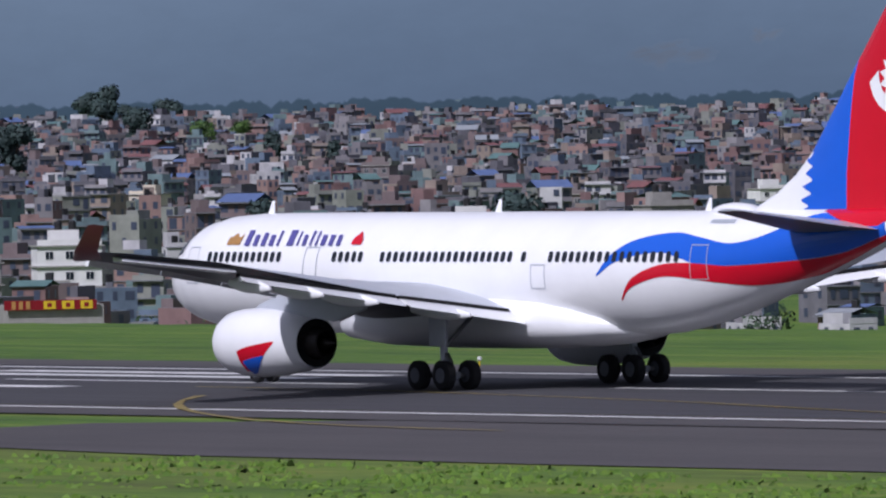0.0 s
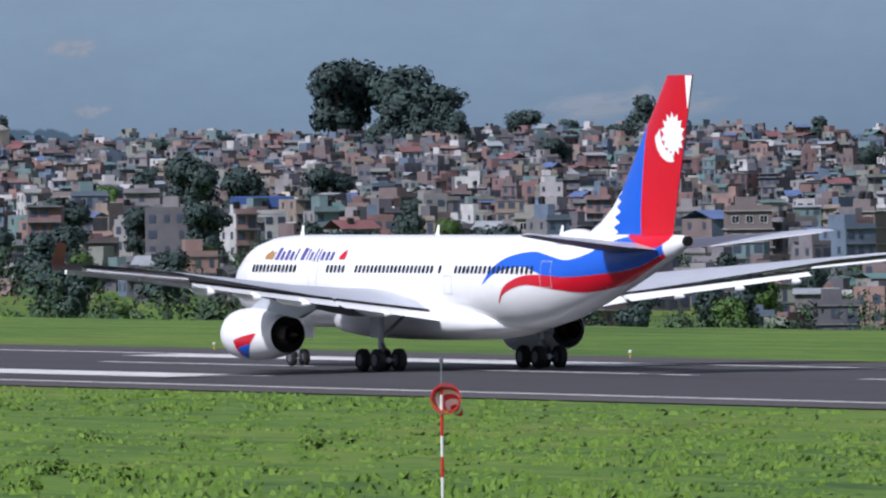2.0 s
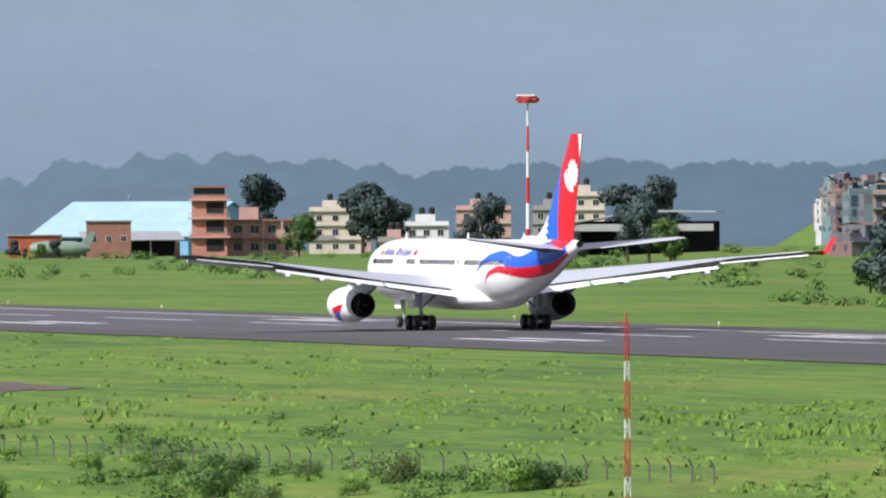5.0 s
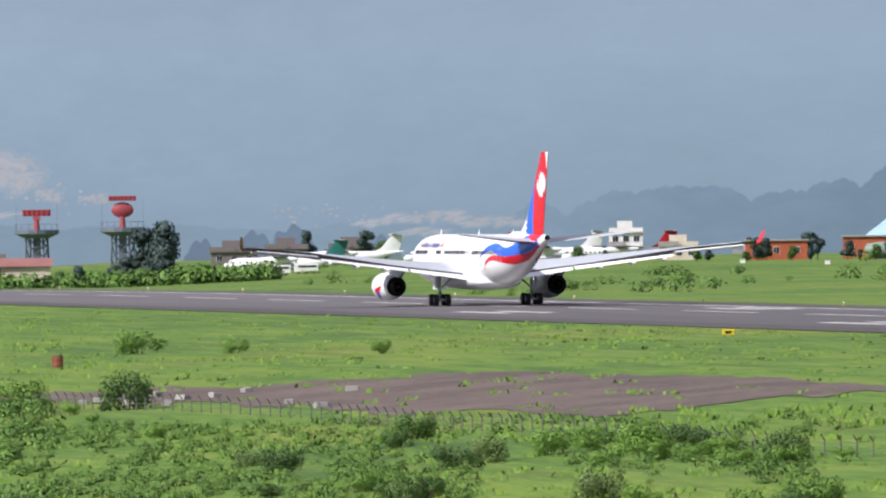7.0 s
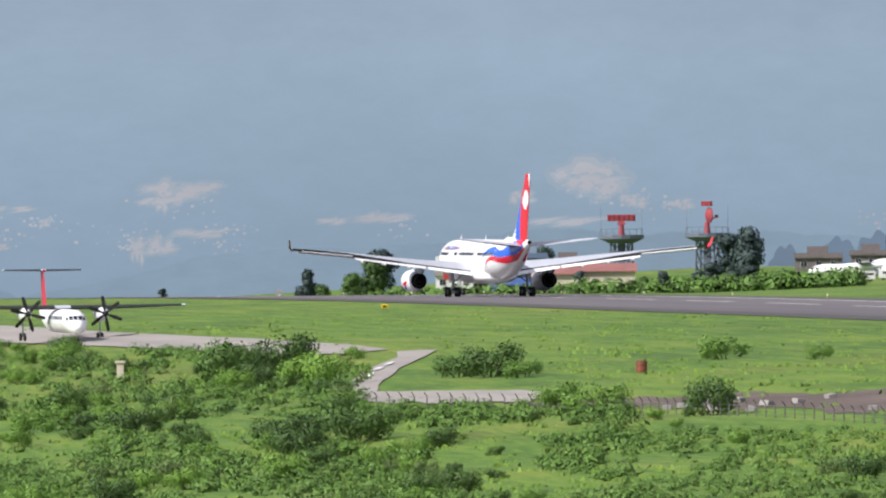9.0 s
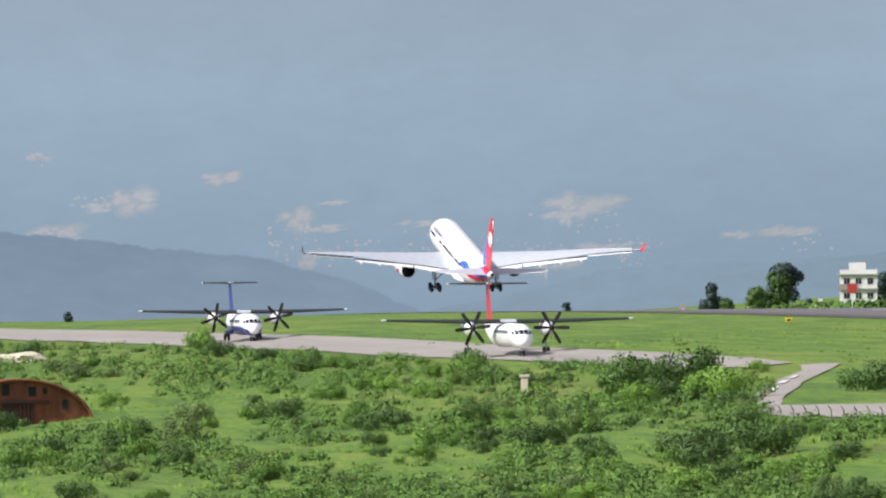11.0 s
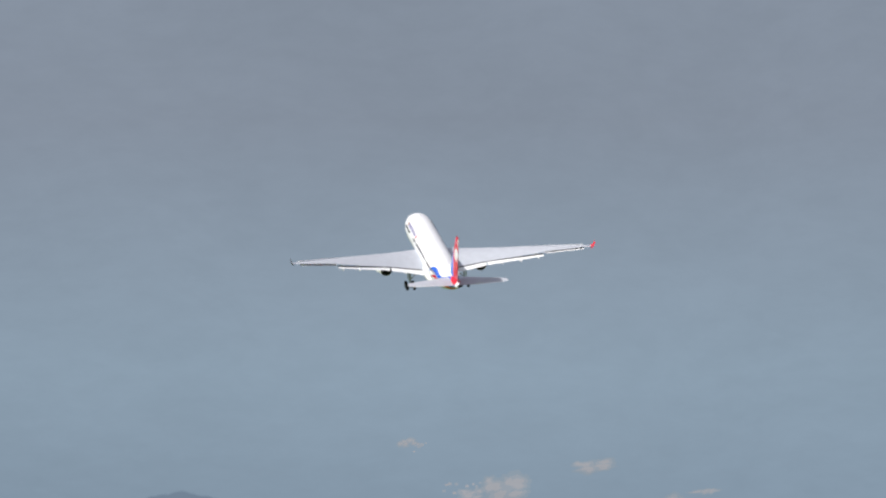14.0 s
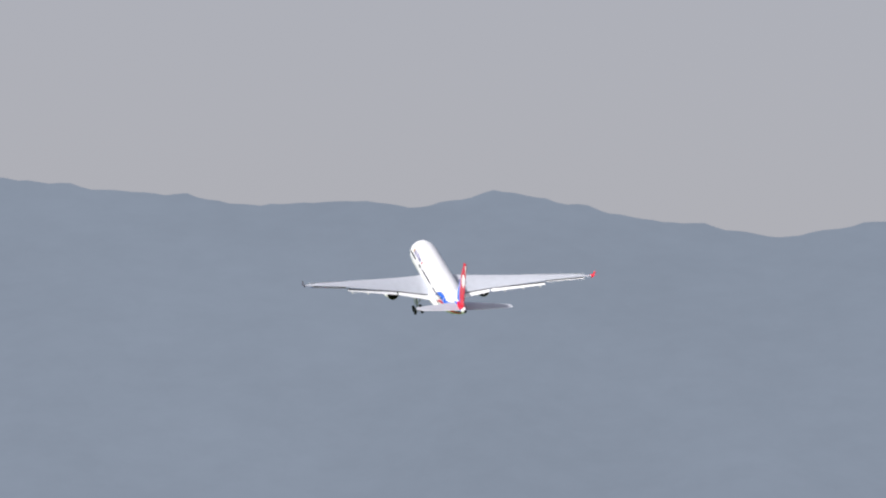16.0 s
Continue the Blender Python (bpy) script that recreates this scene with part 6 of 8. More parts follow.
def build_landmarks():
    # water tank on columns
    ob = thing("water_tower", "domed concrete water tower on columns", "water tower", at=facing(24.50, 3900))
    R = 8.0
    for k in range(8):
        a = 2 * math.pi * k / 8
        part("column", rod((5.6 * math.cos(a), 5.6 * math.sin(a), -3), (5.6 * math.cos(a), 5.6 * math.sin(a), 9.5), 0.8, 0.8, 8), CREAM, ob)
    smooth(part("tank", lathe([(9, 5.5), (10.5, R), (15.2, R), (15.4, R + 0.5), (15.8, R + 0.5)], "z", 28), CREAM, ob))
    smooth(part("dome", lathe([(15.8, R), (17.2, R * 0.75), (18.2, R * 0.35), (18.5, 0.2)], "z", 28), CONCRETE, ob))
    # blue tarpaulin-clad block
    for az, d, w, h0, h1, mat, lab in ((31.39, 2900, 8.2, 7.0, 12.5, SHEET_BLUE, "block with a light blue sheeted top"), (25.80, 2250, 11, 8.5, 10.6, DEEP_BLUE, "block with a deep blue sheeted top"), (35.55, 2080, 9, 6.0, 9.0, DEEPRED, "dark block with a red side wall")):
        ob = thing("sheeted_block", lab, "building", at=facing(az, d))
        part("wall", box(-w / 2, w / 2, 0, 8, -4, h0), CONCRETE, ob)
        window_grid(ob, w, h0, 0, 3, 2, 3.2, 0.0)
        part("sheeting", box(-w / 2 - 0.3, w / 2 + 0.3, -0.3, 8.3, h0, h1, 0.1), mat, ob)
    protos = []
    spec = [(11.5, 3, PLASTER, "white three-storey house with flat roof"), (9, 3, CREAM, "cream three-storey house with roof tanks"), (9, 3, DUSK, "dusky grey three-storey house with slabs"), (8.5, 2, PLASTER, "white two-storey house with parapet"), (9.5, 3, CONCRETE, "bare concrete house with dark windows"), (10.5, 3, BRICK, "red brick house with concrete slabs"), (9, 4, DUSK, "grey-brown four-storey house with flat roof"), (8, 3, ROOF_BLUE, "light grey-blue plastered house")]
    rnd = random.Random(5)
    places = [(33.55, 1830, 0), (34.95, 2100, 3), (35.5, 2020, 0), (33.1, 1700, 4), (34.4, 1650, 5), (36.4, 2150, 4), (32.15, 1720, 5), (31.75, 1600, 0), (31.35, 1560, 1), (30.6, 1640, 3), (29.35, 1580, 0), (29.15, 1700, 5), (27.35, 1950, 3), (27.6, 1990, 4), (27.1, 2120, 4), (28.1, 2050, 6), (33.9, 2500, 1), (35.0, 2700, 6), (35.9, 2350, 2), (36.9, 2450, 0), (30.2, 2250, 2), (30.9, 2350, 7), (29.7, 2150, 1), (28.6, 2300, 2), (26.4, 2300, 3), (25.9, 2450, 1), (24.9, 2320, 2), (24.2, 2400, 5), (23.8, 2150, 4), (23.2, 2300, 1), (22.6, 2250, 2), (21.65, 1760, 3), (22.15, 1980, 1), (21.2, 2250, 5), (20.75, 2180, 2), (20.55, 2120, 7), (21.05, 2300, 4), (21.8, 2400, 5), (22.35, 2500, 2), (19.9, 2300, 1), (20.4, 2350, 2), (20.95, 2050, 0)]
    for az, d, k in places:
        m = facing(az, d, rnd.uniform(-25, 25))
        w, st, wall, lab = spec[k]
        made = [o for o in protos if o[0] == k]
        if made:
            copy_thing(made[0][1], m)
        else:
            ob = build_house("town_house", m, w * 0.85, 9, st, wall, CONCRETE, lab, 3)
            protos.append((k, ob))
    # shops at the field's edge with signboards
    ob = thing("shop_building", "grey shop building with a yellow and red signboard", "shop", at=facing(33.48, 1500, 8))
    part("wall", box(-6, 6, 0, 9, -3, 8.0), CONCRETE, ob)
    part("shop_front", box(-3.4, 2.6, -0.12, 0.1, 0.2, 2.9), DARK_IN, ob)
    part("sign_frame", box(-6.5, 5.0, -0.8, -0.5, 7.4, 8.6), DEEPRED, ob)
    for x in (-5.6, -4.7, -3.8):
        part("sign_bar", box(x, x + 0.5, -0.86, -0.8, 7.5, 8.5), GOLD, ob)
    for x in (-1.6, 0.7, 3.0):
        part("sign_plate", box(x, x + 1.5, -0.86, -0.8, 7.5, 8.5), SAFETY_YELLOW, ob)
        part("sign_bar", box(x + 0.45, x + 1.0, -0.9, -0.86, 7.75, 8.25), DEEPRED, ob)
    part("fascia", box(-4.5, 4.0, -0.5, 0.0, 3.9, 4.7), PLASTER, ob)
    part("canopy", box(-5.0, 4.5, -1.3, 0.0, 3.2, 3.6), PLASTER, ob)
    ob = thing("shop_stall", "low stall with pink and blue signboards", "shop", at=facing(33.8, 1480, 4))
    part("wall", box(-4.5, 4.5, 0, 5, -3, 2.6), CONCRETE, ob)
    part("sign_plate", box(-4.3, -0.4, -0.2, 0, 1.2, 2.2), PALE_RED, ob)
    part("sign_plate", box(0.2, 3.2, -0.2, 0, 0.2, 2.4), DEEP_BLUE, ob)
    # glasshouse and pavilion
    ob = thing("pavilion", "open pavilion with a bright blue pyramid roof", "pavilion", at=facing(29.72, 1450))
    for x in (-2.2, 2.2):
        for y in (0.3, 4.7):
            part("post", box(x - 0.12, x + 0.12, y - 0.12, y + 0.12, -6, 2.6), CONCRETE, ob)
    part("roof", loft([[(-3.2, -0.7, 2.4), (3.2, -0.7, 2.4), (3.2, 5.7, 2.4), (-3.2, 5.7, 2.4)], [(-0.5, 2.0, 4.0), (0.5, 2.0, 4.0), (0.5, 3.0, 4.0), (-0.5, 3.0, 4.0)]]), DEEP_BLUE, ob)
    # large grey warehouse and its neighbours
    ob = thing("warehouse", "tall grey sheet-clad warehouse with pitched roof", "warehouse", at=facing(20.32, 2080, -24))
    part("wall", box(-11, 6, 0, 14, -3, 15.5), CONCRETE, ob)
    part("end_wall", loft([[(6.05, 0, -3), (6.05, 14, -3), (6.05, 14, 15.5), (6.05, 7, 18.4), (6.05, 0, 15.5)], [(6.3, 0, -3), (6.3, 14, -3), (6.3, 14, 15.5), (6.3, 7, 18.4), (6.3, 0, 15.5)]]), CONCRETE, ob)
    for s in (0, 1):
        y0 = -0.6 if s == 0 else 14.6
        part("roof_sheet", loft([[(-11.5, y0, 15.3), (-11.5, 7, 18.5), (-11.5, 7, 18.65), (-11.5, y0, 15.45)], [(6.8, y0, 15.3), (6.8, 7, 18.5), (6.8, 7, 18.65), (6.8, y0, 15.45)]]), SHEET_GREY, ob)
    part("pink_front", box(-11, 2, -1.8, -0.1, -2, 9), PINK, ob)
    part("awning", box(-11, 3, -3.0, -1.8, 4.0, 4.6), PALE_RED, ob)
    part("lean_to", box(3, 13, -3, 4, -2, 2.2), DEEP_BLUE, ob)
    # white boundary wall
    prev = None
    for i in range(20):
        az = 20.75 + i * 0.10
        if 9 < i < 12 or i > 17:
            continue
        p, q = base(az, 1310), base(az + 0.095, 1310)
        ob = thing("wall_panel", "weathered white boundary wall panel", "wall", "boundary wall panels", at=Matrix.Translation(p) @ Matrix.Rotation(radians(-az), 4, "Z"))
        ln = (q - p).length
        part("panel", box(0, ln, 0, 0.25, -1.5, 1.45 + 0.25 * rnd.random(), 0.04), PLASTER, ob)
        part("pier", box(-0.2, 0.2, -0.08, 0.33, -1.5, 1.7), PLASTER, ob)
    ob = thing("guard_hut", "small white hut with a low roof", "hut", at=facing(20.62, 1290))
    part("wall", box(-1.8, 1.8, 0, 3, -1.5, 1.6), PLASTER, ob)
    part("roof", box(-2.4, 2.4, -0.5, 3.5, 1.6, 1.85, 0.05), SHEET_GREY, ob)
    part("opening_shade", box(-0.9, 0.7, -0.03, 0.1, -0.3, 0.7), DARK_IN, ob)


build_town()
build_landmarks()


# ---------------------------------------------------------------- plants
def leaf_cloud(rnd, blobs, count, size, squash=0.8, open_side=False):
    """Many small leaf clumps in and on a set of round masses."""
    verts, faces, normals = [], [], []
    total = sum(b[3] ** 2 for b in blobs)
    mid = Vector((sum(b[0] for b in blobs), sum(b[1] for b in blobs), sum(b[2] for b in blobs))) / len(blobs)
    for cx, cy, cz, r in blobs:
        for _ in range(int(count * r * r / total)):
            v = Vector((rnd.gauss(0, 1), rnd.gauss(0, 1), rnd.gauss(0, 1))).normalized()
            k = r * rnd.uniform(0.5, 1.15)
            c = Vector((cx + v.x * k, cy + v.y * k, cz + v.z * k * squash))
            n = (v + Vector((rnd.uniform(-1, 1), rnd.uniform(-1, 1), rnd.uniform(-0.3, 1.2))) * 0.8).normalized()
            if open_side and n.dot(c) > 0:
                n = -n
            u = n.orthogonal().normalized()
            u = (Matrix.Rotation(rnd.uniform(0, 6.28), 3, n) @ u)
            w = n.cross(u)
            s = size * rnd.uniform(0.55, 1.35)
            i = len(verts)
            verts += [c - u * s, c - w * s * 0.55, c + u * s, c + w * s * 0.55 + n * s * 0.2]
            faces.append((i, i + 1, i + 2, i + 3))
            normals += [tuple((v * 0.8 + (c - mid).normalized() * 0.45 + (Vector((0, 0, 0.5)) if open_side else n * 0.45)).normalized())] * 4
    return verts, faces, normals


def build_tree(name, seed, h, spread, mat, label, count=2600, at=None, group="town trees"):
    rnd = random.Random(seed)
    ob = thing(name, label, "tree", group, at=at)
    bm = rod((0, 0, -2), (0.1, 0, h * 0.35), 0.035 * h, 0.022 * h, 8)
    rod((0.1, 0, h * 0.34), (-0.1, 0.1, h * 0.7), 0.022 * h, 0.01 * h, 7, bm)
    part("trunk", bm, BARK, ob)
    blobs = []
    for k in range(11):
        a = rnd.uniform(0, 6.28)
        r = spread * rnd.uniform(0.1, 0.62)
        z = h * rnd.uniform(0.24, 0.86)
        blobs.append((r * math.cos(a), r * math.sin(a), z, spread * rnd.uniform(0.3, 0.5)))
        if k < 5:
            part("limb", rod((0, 0, h * 0.32), (r * 0.9 * math.cos(a), r * 0.9 * math.sin(a), z), 0.014 * h, 0.006 * h, 5), BARK, ob)
    blobs.append((0, 0, h * 0.82, spread * 0.38))
    v, f, nn = leaf_cloud(rnd, blobs, count, 0.037 * h)
    mesh("crown", v, f, mat, ob, normals=nn)
    return ob


def build_bush(seed, r, mat, label, count=2500):
    rnd = random.Random(seed)
    ob = thing("bush", label, "bush", "bushes on the bank")
    blobs = [(rnd.uniform(-0.75, 0.75) * r, rnd.uniform(-0.75, 0.75) * r, r * rnd.uniform(0.15, 0.8), r * rnd.uniform(0.26, 0.5)) for _ in range(11)]
    v, f, nn = leaf_cloud(rnd, blobs, count, 0.052 * r, 0.9)
    mesh("foliage", v, f, mat, ob, normals=nn)
    bm = bmesh.new()
    for k in range(5):
        b = blobs[k]
        rod((b[0] * 0.15, b[1] * 0.15, -0.3), b[:3], 0.03 * r, 0.015 * r, 5, bm)
    part("stem", bm, BARK, ob)
    return ob


def spread_copies(protos, places):
    """Put copies of the plants at (place, size); the first uses are the plants themselves."""
    used = set()
    rnd = random.Random(77)
    for p, s, k in places:
        ob = protos[k % len(protos)]
        m = Matrix.Translation(p) @ Matrix.Rotation(rnd.uniform(0, 6.28), 4, "Z")
        if ob.name in used:
            o = copy_thing(ob, m)
        else:
            used.add(ob.name)
            o = ob
            o.matrix_basis = m
        o.scale = (s, s * rnd.uniform(0.85, 1.15), s * rnd.uniform(0.8, 1.2))


SLOPE_TOP = [(5.4, -0.545), (6.7, -0.575), (7.4, -0.60), (8.0, -0.632), (8.5, -0.658), (9.0, -0.688), (9.6, -0.712), (10.2, -0.76), (10.35, -0.98), (11.6, -1.0)]


def build_plants():
    rnd = random.Random(21)
    # bluish dull greens, with the distance haze mixed into the leaf colour
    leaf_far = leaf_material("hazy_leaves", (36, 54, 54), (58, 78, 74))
    # bushes of the bank
    protos = [build_bush(1, 1.6, LEAF_DARK, "dark green leafy bush in the grass"), build_bush(2, 1.5, LEAF_BRIGHT, "bright green leafy bush in the grass"), build_bush(3, 1.9, LEAF_DARK, "broad dark green bush"), build_bush(4, 1.3, LEAF_BRIGHT, "small bright green shrub"), build_bush(5, 1.7, leaf_material("olive_leaves", (60, 84, 38), (116, 138, 74)), "olive green bush with pale tips")]
    spots = []
    # row by the fence
    for x, y, s in ((50, 800, 1.15), (145, 795, 0.8), (200, 790, 0.95), (310, 800, 0.8), (405, 800, 0.55), (545, 820, 0.6), (640, 815, 0.75), (690, 830, 0.6), (720, 790, 0.4), (935, 835, 0.5), (1095, 850, 0.8), (1290, 865, 1.1), (1360, 862, 1.1), (355, 880, 0.9), (780, 875, 0.9), (860, 880, 0.6), (1020, 872, 0.6)):
        p = on_ground(16.373 + (x - 784) * 0.002668, -(y - 326 + 12) / 375.0)
        spots.append((p, s, rnd.randrange(5)))
    for x, y, s in ((100, 800, 1.0), (270, 775, 0.95), (345, 762, 0.95), (430, 770, 1.2), (520, 780, 0.9), (590, 800, 0.9), (690, 800, 1.0), (350, 868, 1.0), (740, 875, 1.1), (30, 870, 1.1), (1180, 830, 0.8), (160, 790, 0.8)):
        p = on_ground(15.364 + (x - 784) * 0.002668, -(y - 318 + 12) / 375.0)
        spots.append((p, s, rnd.randrange(5)))
    # the thick growth of the slope
    n = 0
    while n < 245:
        az = rnd.uniform(5.6, 15.2) if rnd.random() < 0.45 else rnd.uniform(6.5, 11.2)
        top = lerp(SLOPE_TOP, az)
        el = top - 0.02 - (1.55 + top) * rnd.random() ** 1.3
        if az > 12.5 and el > -1.15:
            continue
        if noise.noise((az * 1.6 + el * 2.2, el * 6.0, 4.0)) < (-0.15 if az < 11 else 0.05):
            continue
        p = on_ground(az, el)
        spots.append((p, rnd.uniform(0.4, 1.25) * (1.05 if az < 10.5 else 0.7), rnd.randrange(5)))
        n += 1
    for az, el, s in ((9.95, -0.83, 2.2), (10.1, -0.86, 2.0), (10.22, -0.87, 1.7), (9.7, -0.86, 1.8), (10.3, -0.74, 1.0), (7.68, -0.615, 1.6), (11.3, -0.99, 1.7), (11.45, -1.0, 1.6), (12.0, -1.02, 1.3), (12.05, -0.755, 1.3), (12.5, -0.76, 1.0), (13.2, -0.77, 0.8), (10.95, -0.83, 1.4), (11.1, -0.835, 1.3), (10.8, -0.83, 1.1)):
        spots.append((on_ground(az, el), s, rnd.randrange(5)))
    spread_copies(protos, spots)
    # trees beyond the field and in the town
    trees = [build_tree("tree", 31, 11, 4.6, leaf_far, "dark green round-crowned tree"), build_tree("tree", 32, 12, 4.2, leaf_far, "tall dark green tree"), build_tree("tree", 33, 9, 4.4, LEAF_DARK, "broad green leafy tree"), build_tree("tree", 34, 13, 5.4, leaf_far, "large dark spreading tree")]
    spots = []
    for _ in range(50):
        az = rnd.uniform(19.4, 23.6)
        d = rnd.uniform(1330, 1980)
        spots.append((base(az, d), rnd.uniform(0.5, 1.05), rnd.randrange(4)))
    for _ in range(42):
        az = rnd.uniform(23.6, 28.4)
        spots.append((base(az, rnd.uniform(1500, 2150)), rnd.uniform(0.6, 1.0), rnd.randrange(4)))
    k = 0
    while k < 55:
        az, d = rnd.uniform(20, 38), rnd.uniform(1700, 4400)
        if noise.noise((az * 1.1, d * 0.0022, 3.0)) < 0.2 and rnd.random() < 0.75:
            continue
        spots.append((base(az, d), rnd.uniform(0.7, 1.5), rnd.randrange(4)))
        k += 1
    for az, d, s in ((24.45, 4350, 2.2), (24.5, 4370, 2.0), (27.15, 4350, 1.7), (29.5, 3600, 2.4), (29.4, 3500, 2.6), (29.65, 3650, 2.0), (28.6, 4300, 2.4), (33.6, 4300, 1.7), (33.8, 4300, 1.8), (33.72, 4330, 1.5), (32.3, 4350, 1.6), (33.1, 3100, 2.6), (33.0, 3080, 2.2), (26.0, 2600, 2.0), (25.7, 2500, 2.4), (25.4, 2480, 2.2), (25.1, 2460, 2.0), (30.3, 4300, 1.8), (29.1, 2100, 2.0), (29.25, 2120, 1.8), (29.0, 2080, 2.0), (24.0, 3100, 2.4), (23.8, 3000, 2.4), (24.4, 3050, 2.2), (22.4, 2700, 2.0), (21.35, 2200, 1.4), (21.45, 2180, 1.5)):
        for _ in range(1 + int(s * 1.1)):
            spots.append((base(az + rnd.uniform(-0.09, 0.09) * s, d + rnd.uniform(-60, 60)), rnd.uniform(0.75, 1.0) * min(s, 1.65), rnd.randrange(4)))
    # tall old trees on the town's crest
    for az, d, s in ((26.16, 4250, 2.7), (26.23, 4270, 2.5), (26.45, 4250, 2.6), (26.52, 4240, 2.8), (26.6, 4260, 2.6), (26.4, 4200, 2.2), (26.67, 4200, 2.0), (26.55, 4150, 2.1), (26.72, 4120, 1.7), (27.6, 4300, 1.9), (24.4, 4330, 1.6)):
        spots.append((base(az, d), s, 3 if s > 2.2 else 0))
    # hedge of small trees before the low houses
    for _ in range(60):
        az = rnd.uniform(10.46, 12.35) if rnd.random() < 0.75 else rnd.uniform(14.1, 15.7)
        spots.append((base(az, rnd.uniform(2290, 2400)), rnd.uniform(0.2, 0.42), rnd.randrange(4)))
    # by the hangars and radars
    for az, d, s in ((16.57, 2560, 1.2), (17.05, 2430, 1.0), (17.12, 2400, 1.0), (17.22, 2440, 0.8), (17.55, 2380, 0.75), (17.66, 2370, 0.8), (18.4, 2000, 0.8), (18.3, 2050, 0.7), (18.5, 1980, 0.8), (18.05, 2100, 0.5), (15.0, 2420, 0.5), (16.75, 2400, 0.9), (12.16, 2440, 1.1), (12.1, 2450, 0.9), (12.55, 2600, 0.45), (12.85, 2620, 0.5), (10.3, 2440, 0.85), (10.38, 2460, 1.0), (10.44, 2470, 0.85), (10.09, 2440, 0.7), (10.15, 2440, 0.65), (11.2, 2560, 0.7), (10.9, 2540, 0.7), (13.12, 2600, 0.6), (13.2, 2610, 0.6), (15.2, 2500, 0.6), (18.3, 2480, 1.2), (18.48, 2470, 1.3), (7.05, 2600, 0.3), (9.4, 2600, 0.3)):
        spots.append((base(az, d), s, rnd.randrange(4)))
    spread_copies(trees, spots)


def build_shrub_belt():
    """Low scrub beyond the runway, too thick to count."""
    rnd = random.Random(9)
    verts, faces, normals = [], [], []

    def clump(p, r, n):
        v, f, nn = leaf_cloud(rnd, [(p.x + rnd.gauss(0, r * 0.4), p.y + rnd.gauss(0, r * 0.4), p.z + r * 0.3, r * rnd.uniform(0.45, 0.65)) for _ in range(3)], int(n * 2.4), 0.1 * r, 0.75, True)
        i = len(verts)
        normals.extend(nn)
        verts.extend(v)
        faces.extend(tuple(i + q for q in g) for g in f)

    for _ in range(520):
        az = rnd.uniform(19.0, 38.5)
        d = 418 / math.sin(radians(az)) + rnd.uniform(4, 60)
        clump(base(az, d), rnd.uniform(0.9, 2.2), 50)
    for _ in range(420):
        az = rnd.uniform(12.6, 19.2)
        d = rnd.uniform(1500, 2330)
        if noise.noise((az * 1.2, d * 0.004, 8)) < 0.02 + (16.6 - az) * 0.04:
            continue
        clump(base(az, d), rnd.uniform(0.9, 2.6), 46)
    for _ in range(210):
        az = rnd.uniform(10.45, 12.7)
        clump(base(az, rnd.uniform(2262, 2330)), rnd.uniform(2.6, 5.0), 44)
    for _ in range(120):
        az = rnd.uniform(8.5, 13.5)
        clump(base(az, rnd.uniform(2300, 2480)), rnd.uniform(0.8, 1.8), 40)
    for _ in range(4600):
        az = rnd.uniform(5.4, 11.6)
        top = lerp(SLOPE_TOP, az)
        el = top - (1.6 + top) * rnd.random() ** 1.25
        q = noise.noise((az * 1.4 + el * 2.2, el * 5.0, 14.0)) + 0.5 * noise.noise((az * 5.0, el * 16.0, 1.0)) + 0.25 * max(0.0, 1 - (top - el) / 0.1)
        if q < (-0.4 if az < 7.2 and el > -0.8 else -0.14 if az < 9.2 else -0.06 if az < 10.3 else 0.0):
            continue
        clump(on_ground(az, el), rnd.uniform(0.6, 1.6), 50)
    for _ in range(2600):
        az = rnd.uniform(11.6, 17.6)
        el = -rnd.uniform(1.1, 1.62)
        if noise.noise((az * 1.7, el * 6.0, 21.0)) + 0.5 * noise.noise((az * 5.0, el * 16.0, 1.0)) < (-0.18 if az < 13.6 else 0.05 if az < 15.2 else 0.25):
            continue
        clump(on_ground(az, el), rnd.uniform(0.4, 1.1), 40)
    tagged(mesh("scrub", verts, faces, leaf_material("scrub_leaves", (46, 78, 26), (100, 138, 50)), normals=normals), "low dark green scrub beyond the runway", "shrubs", kind="stuff")


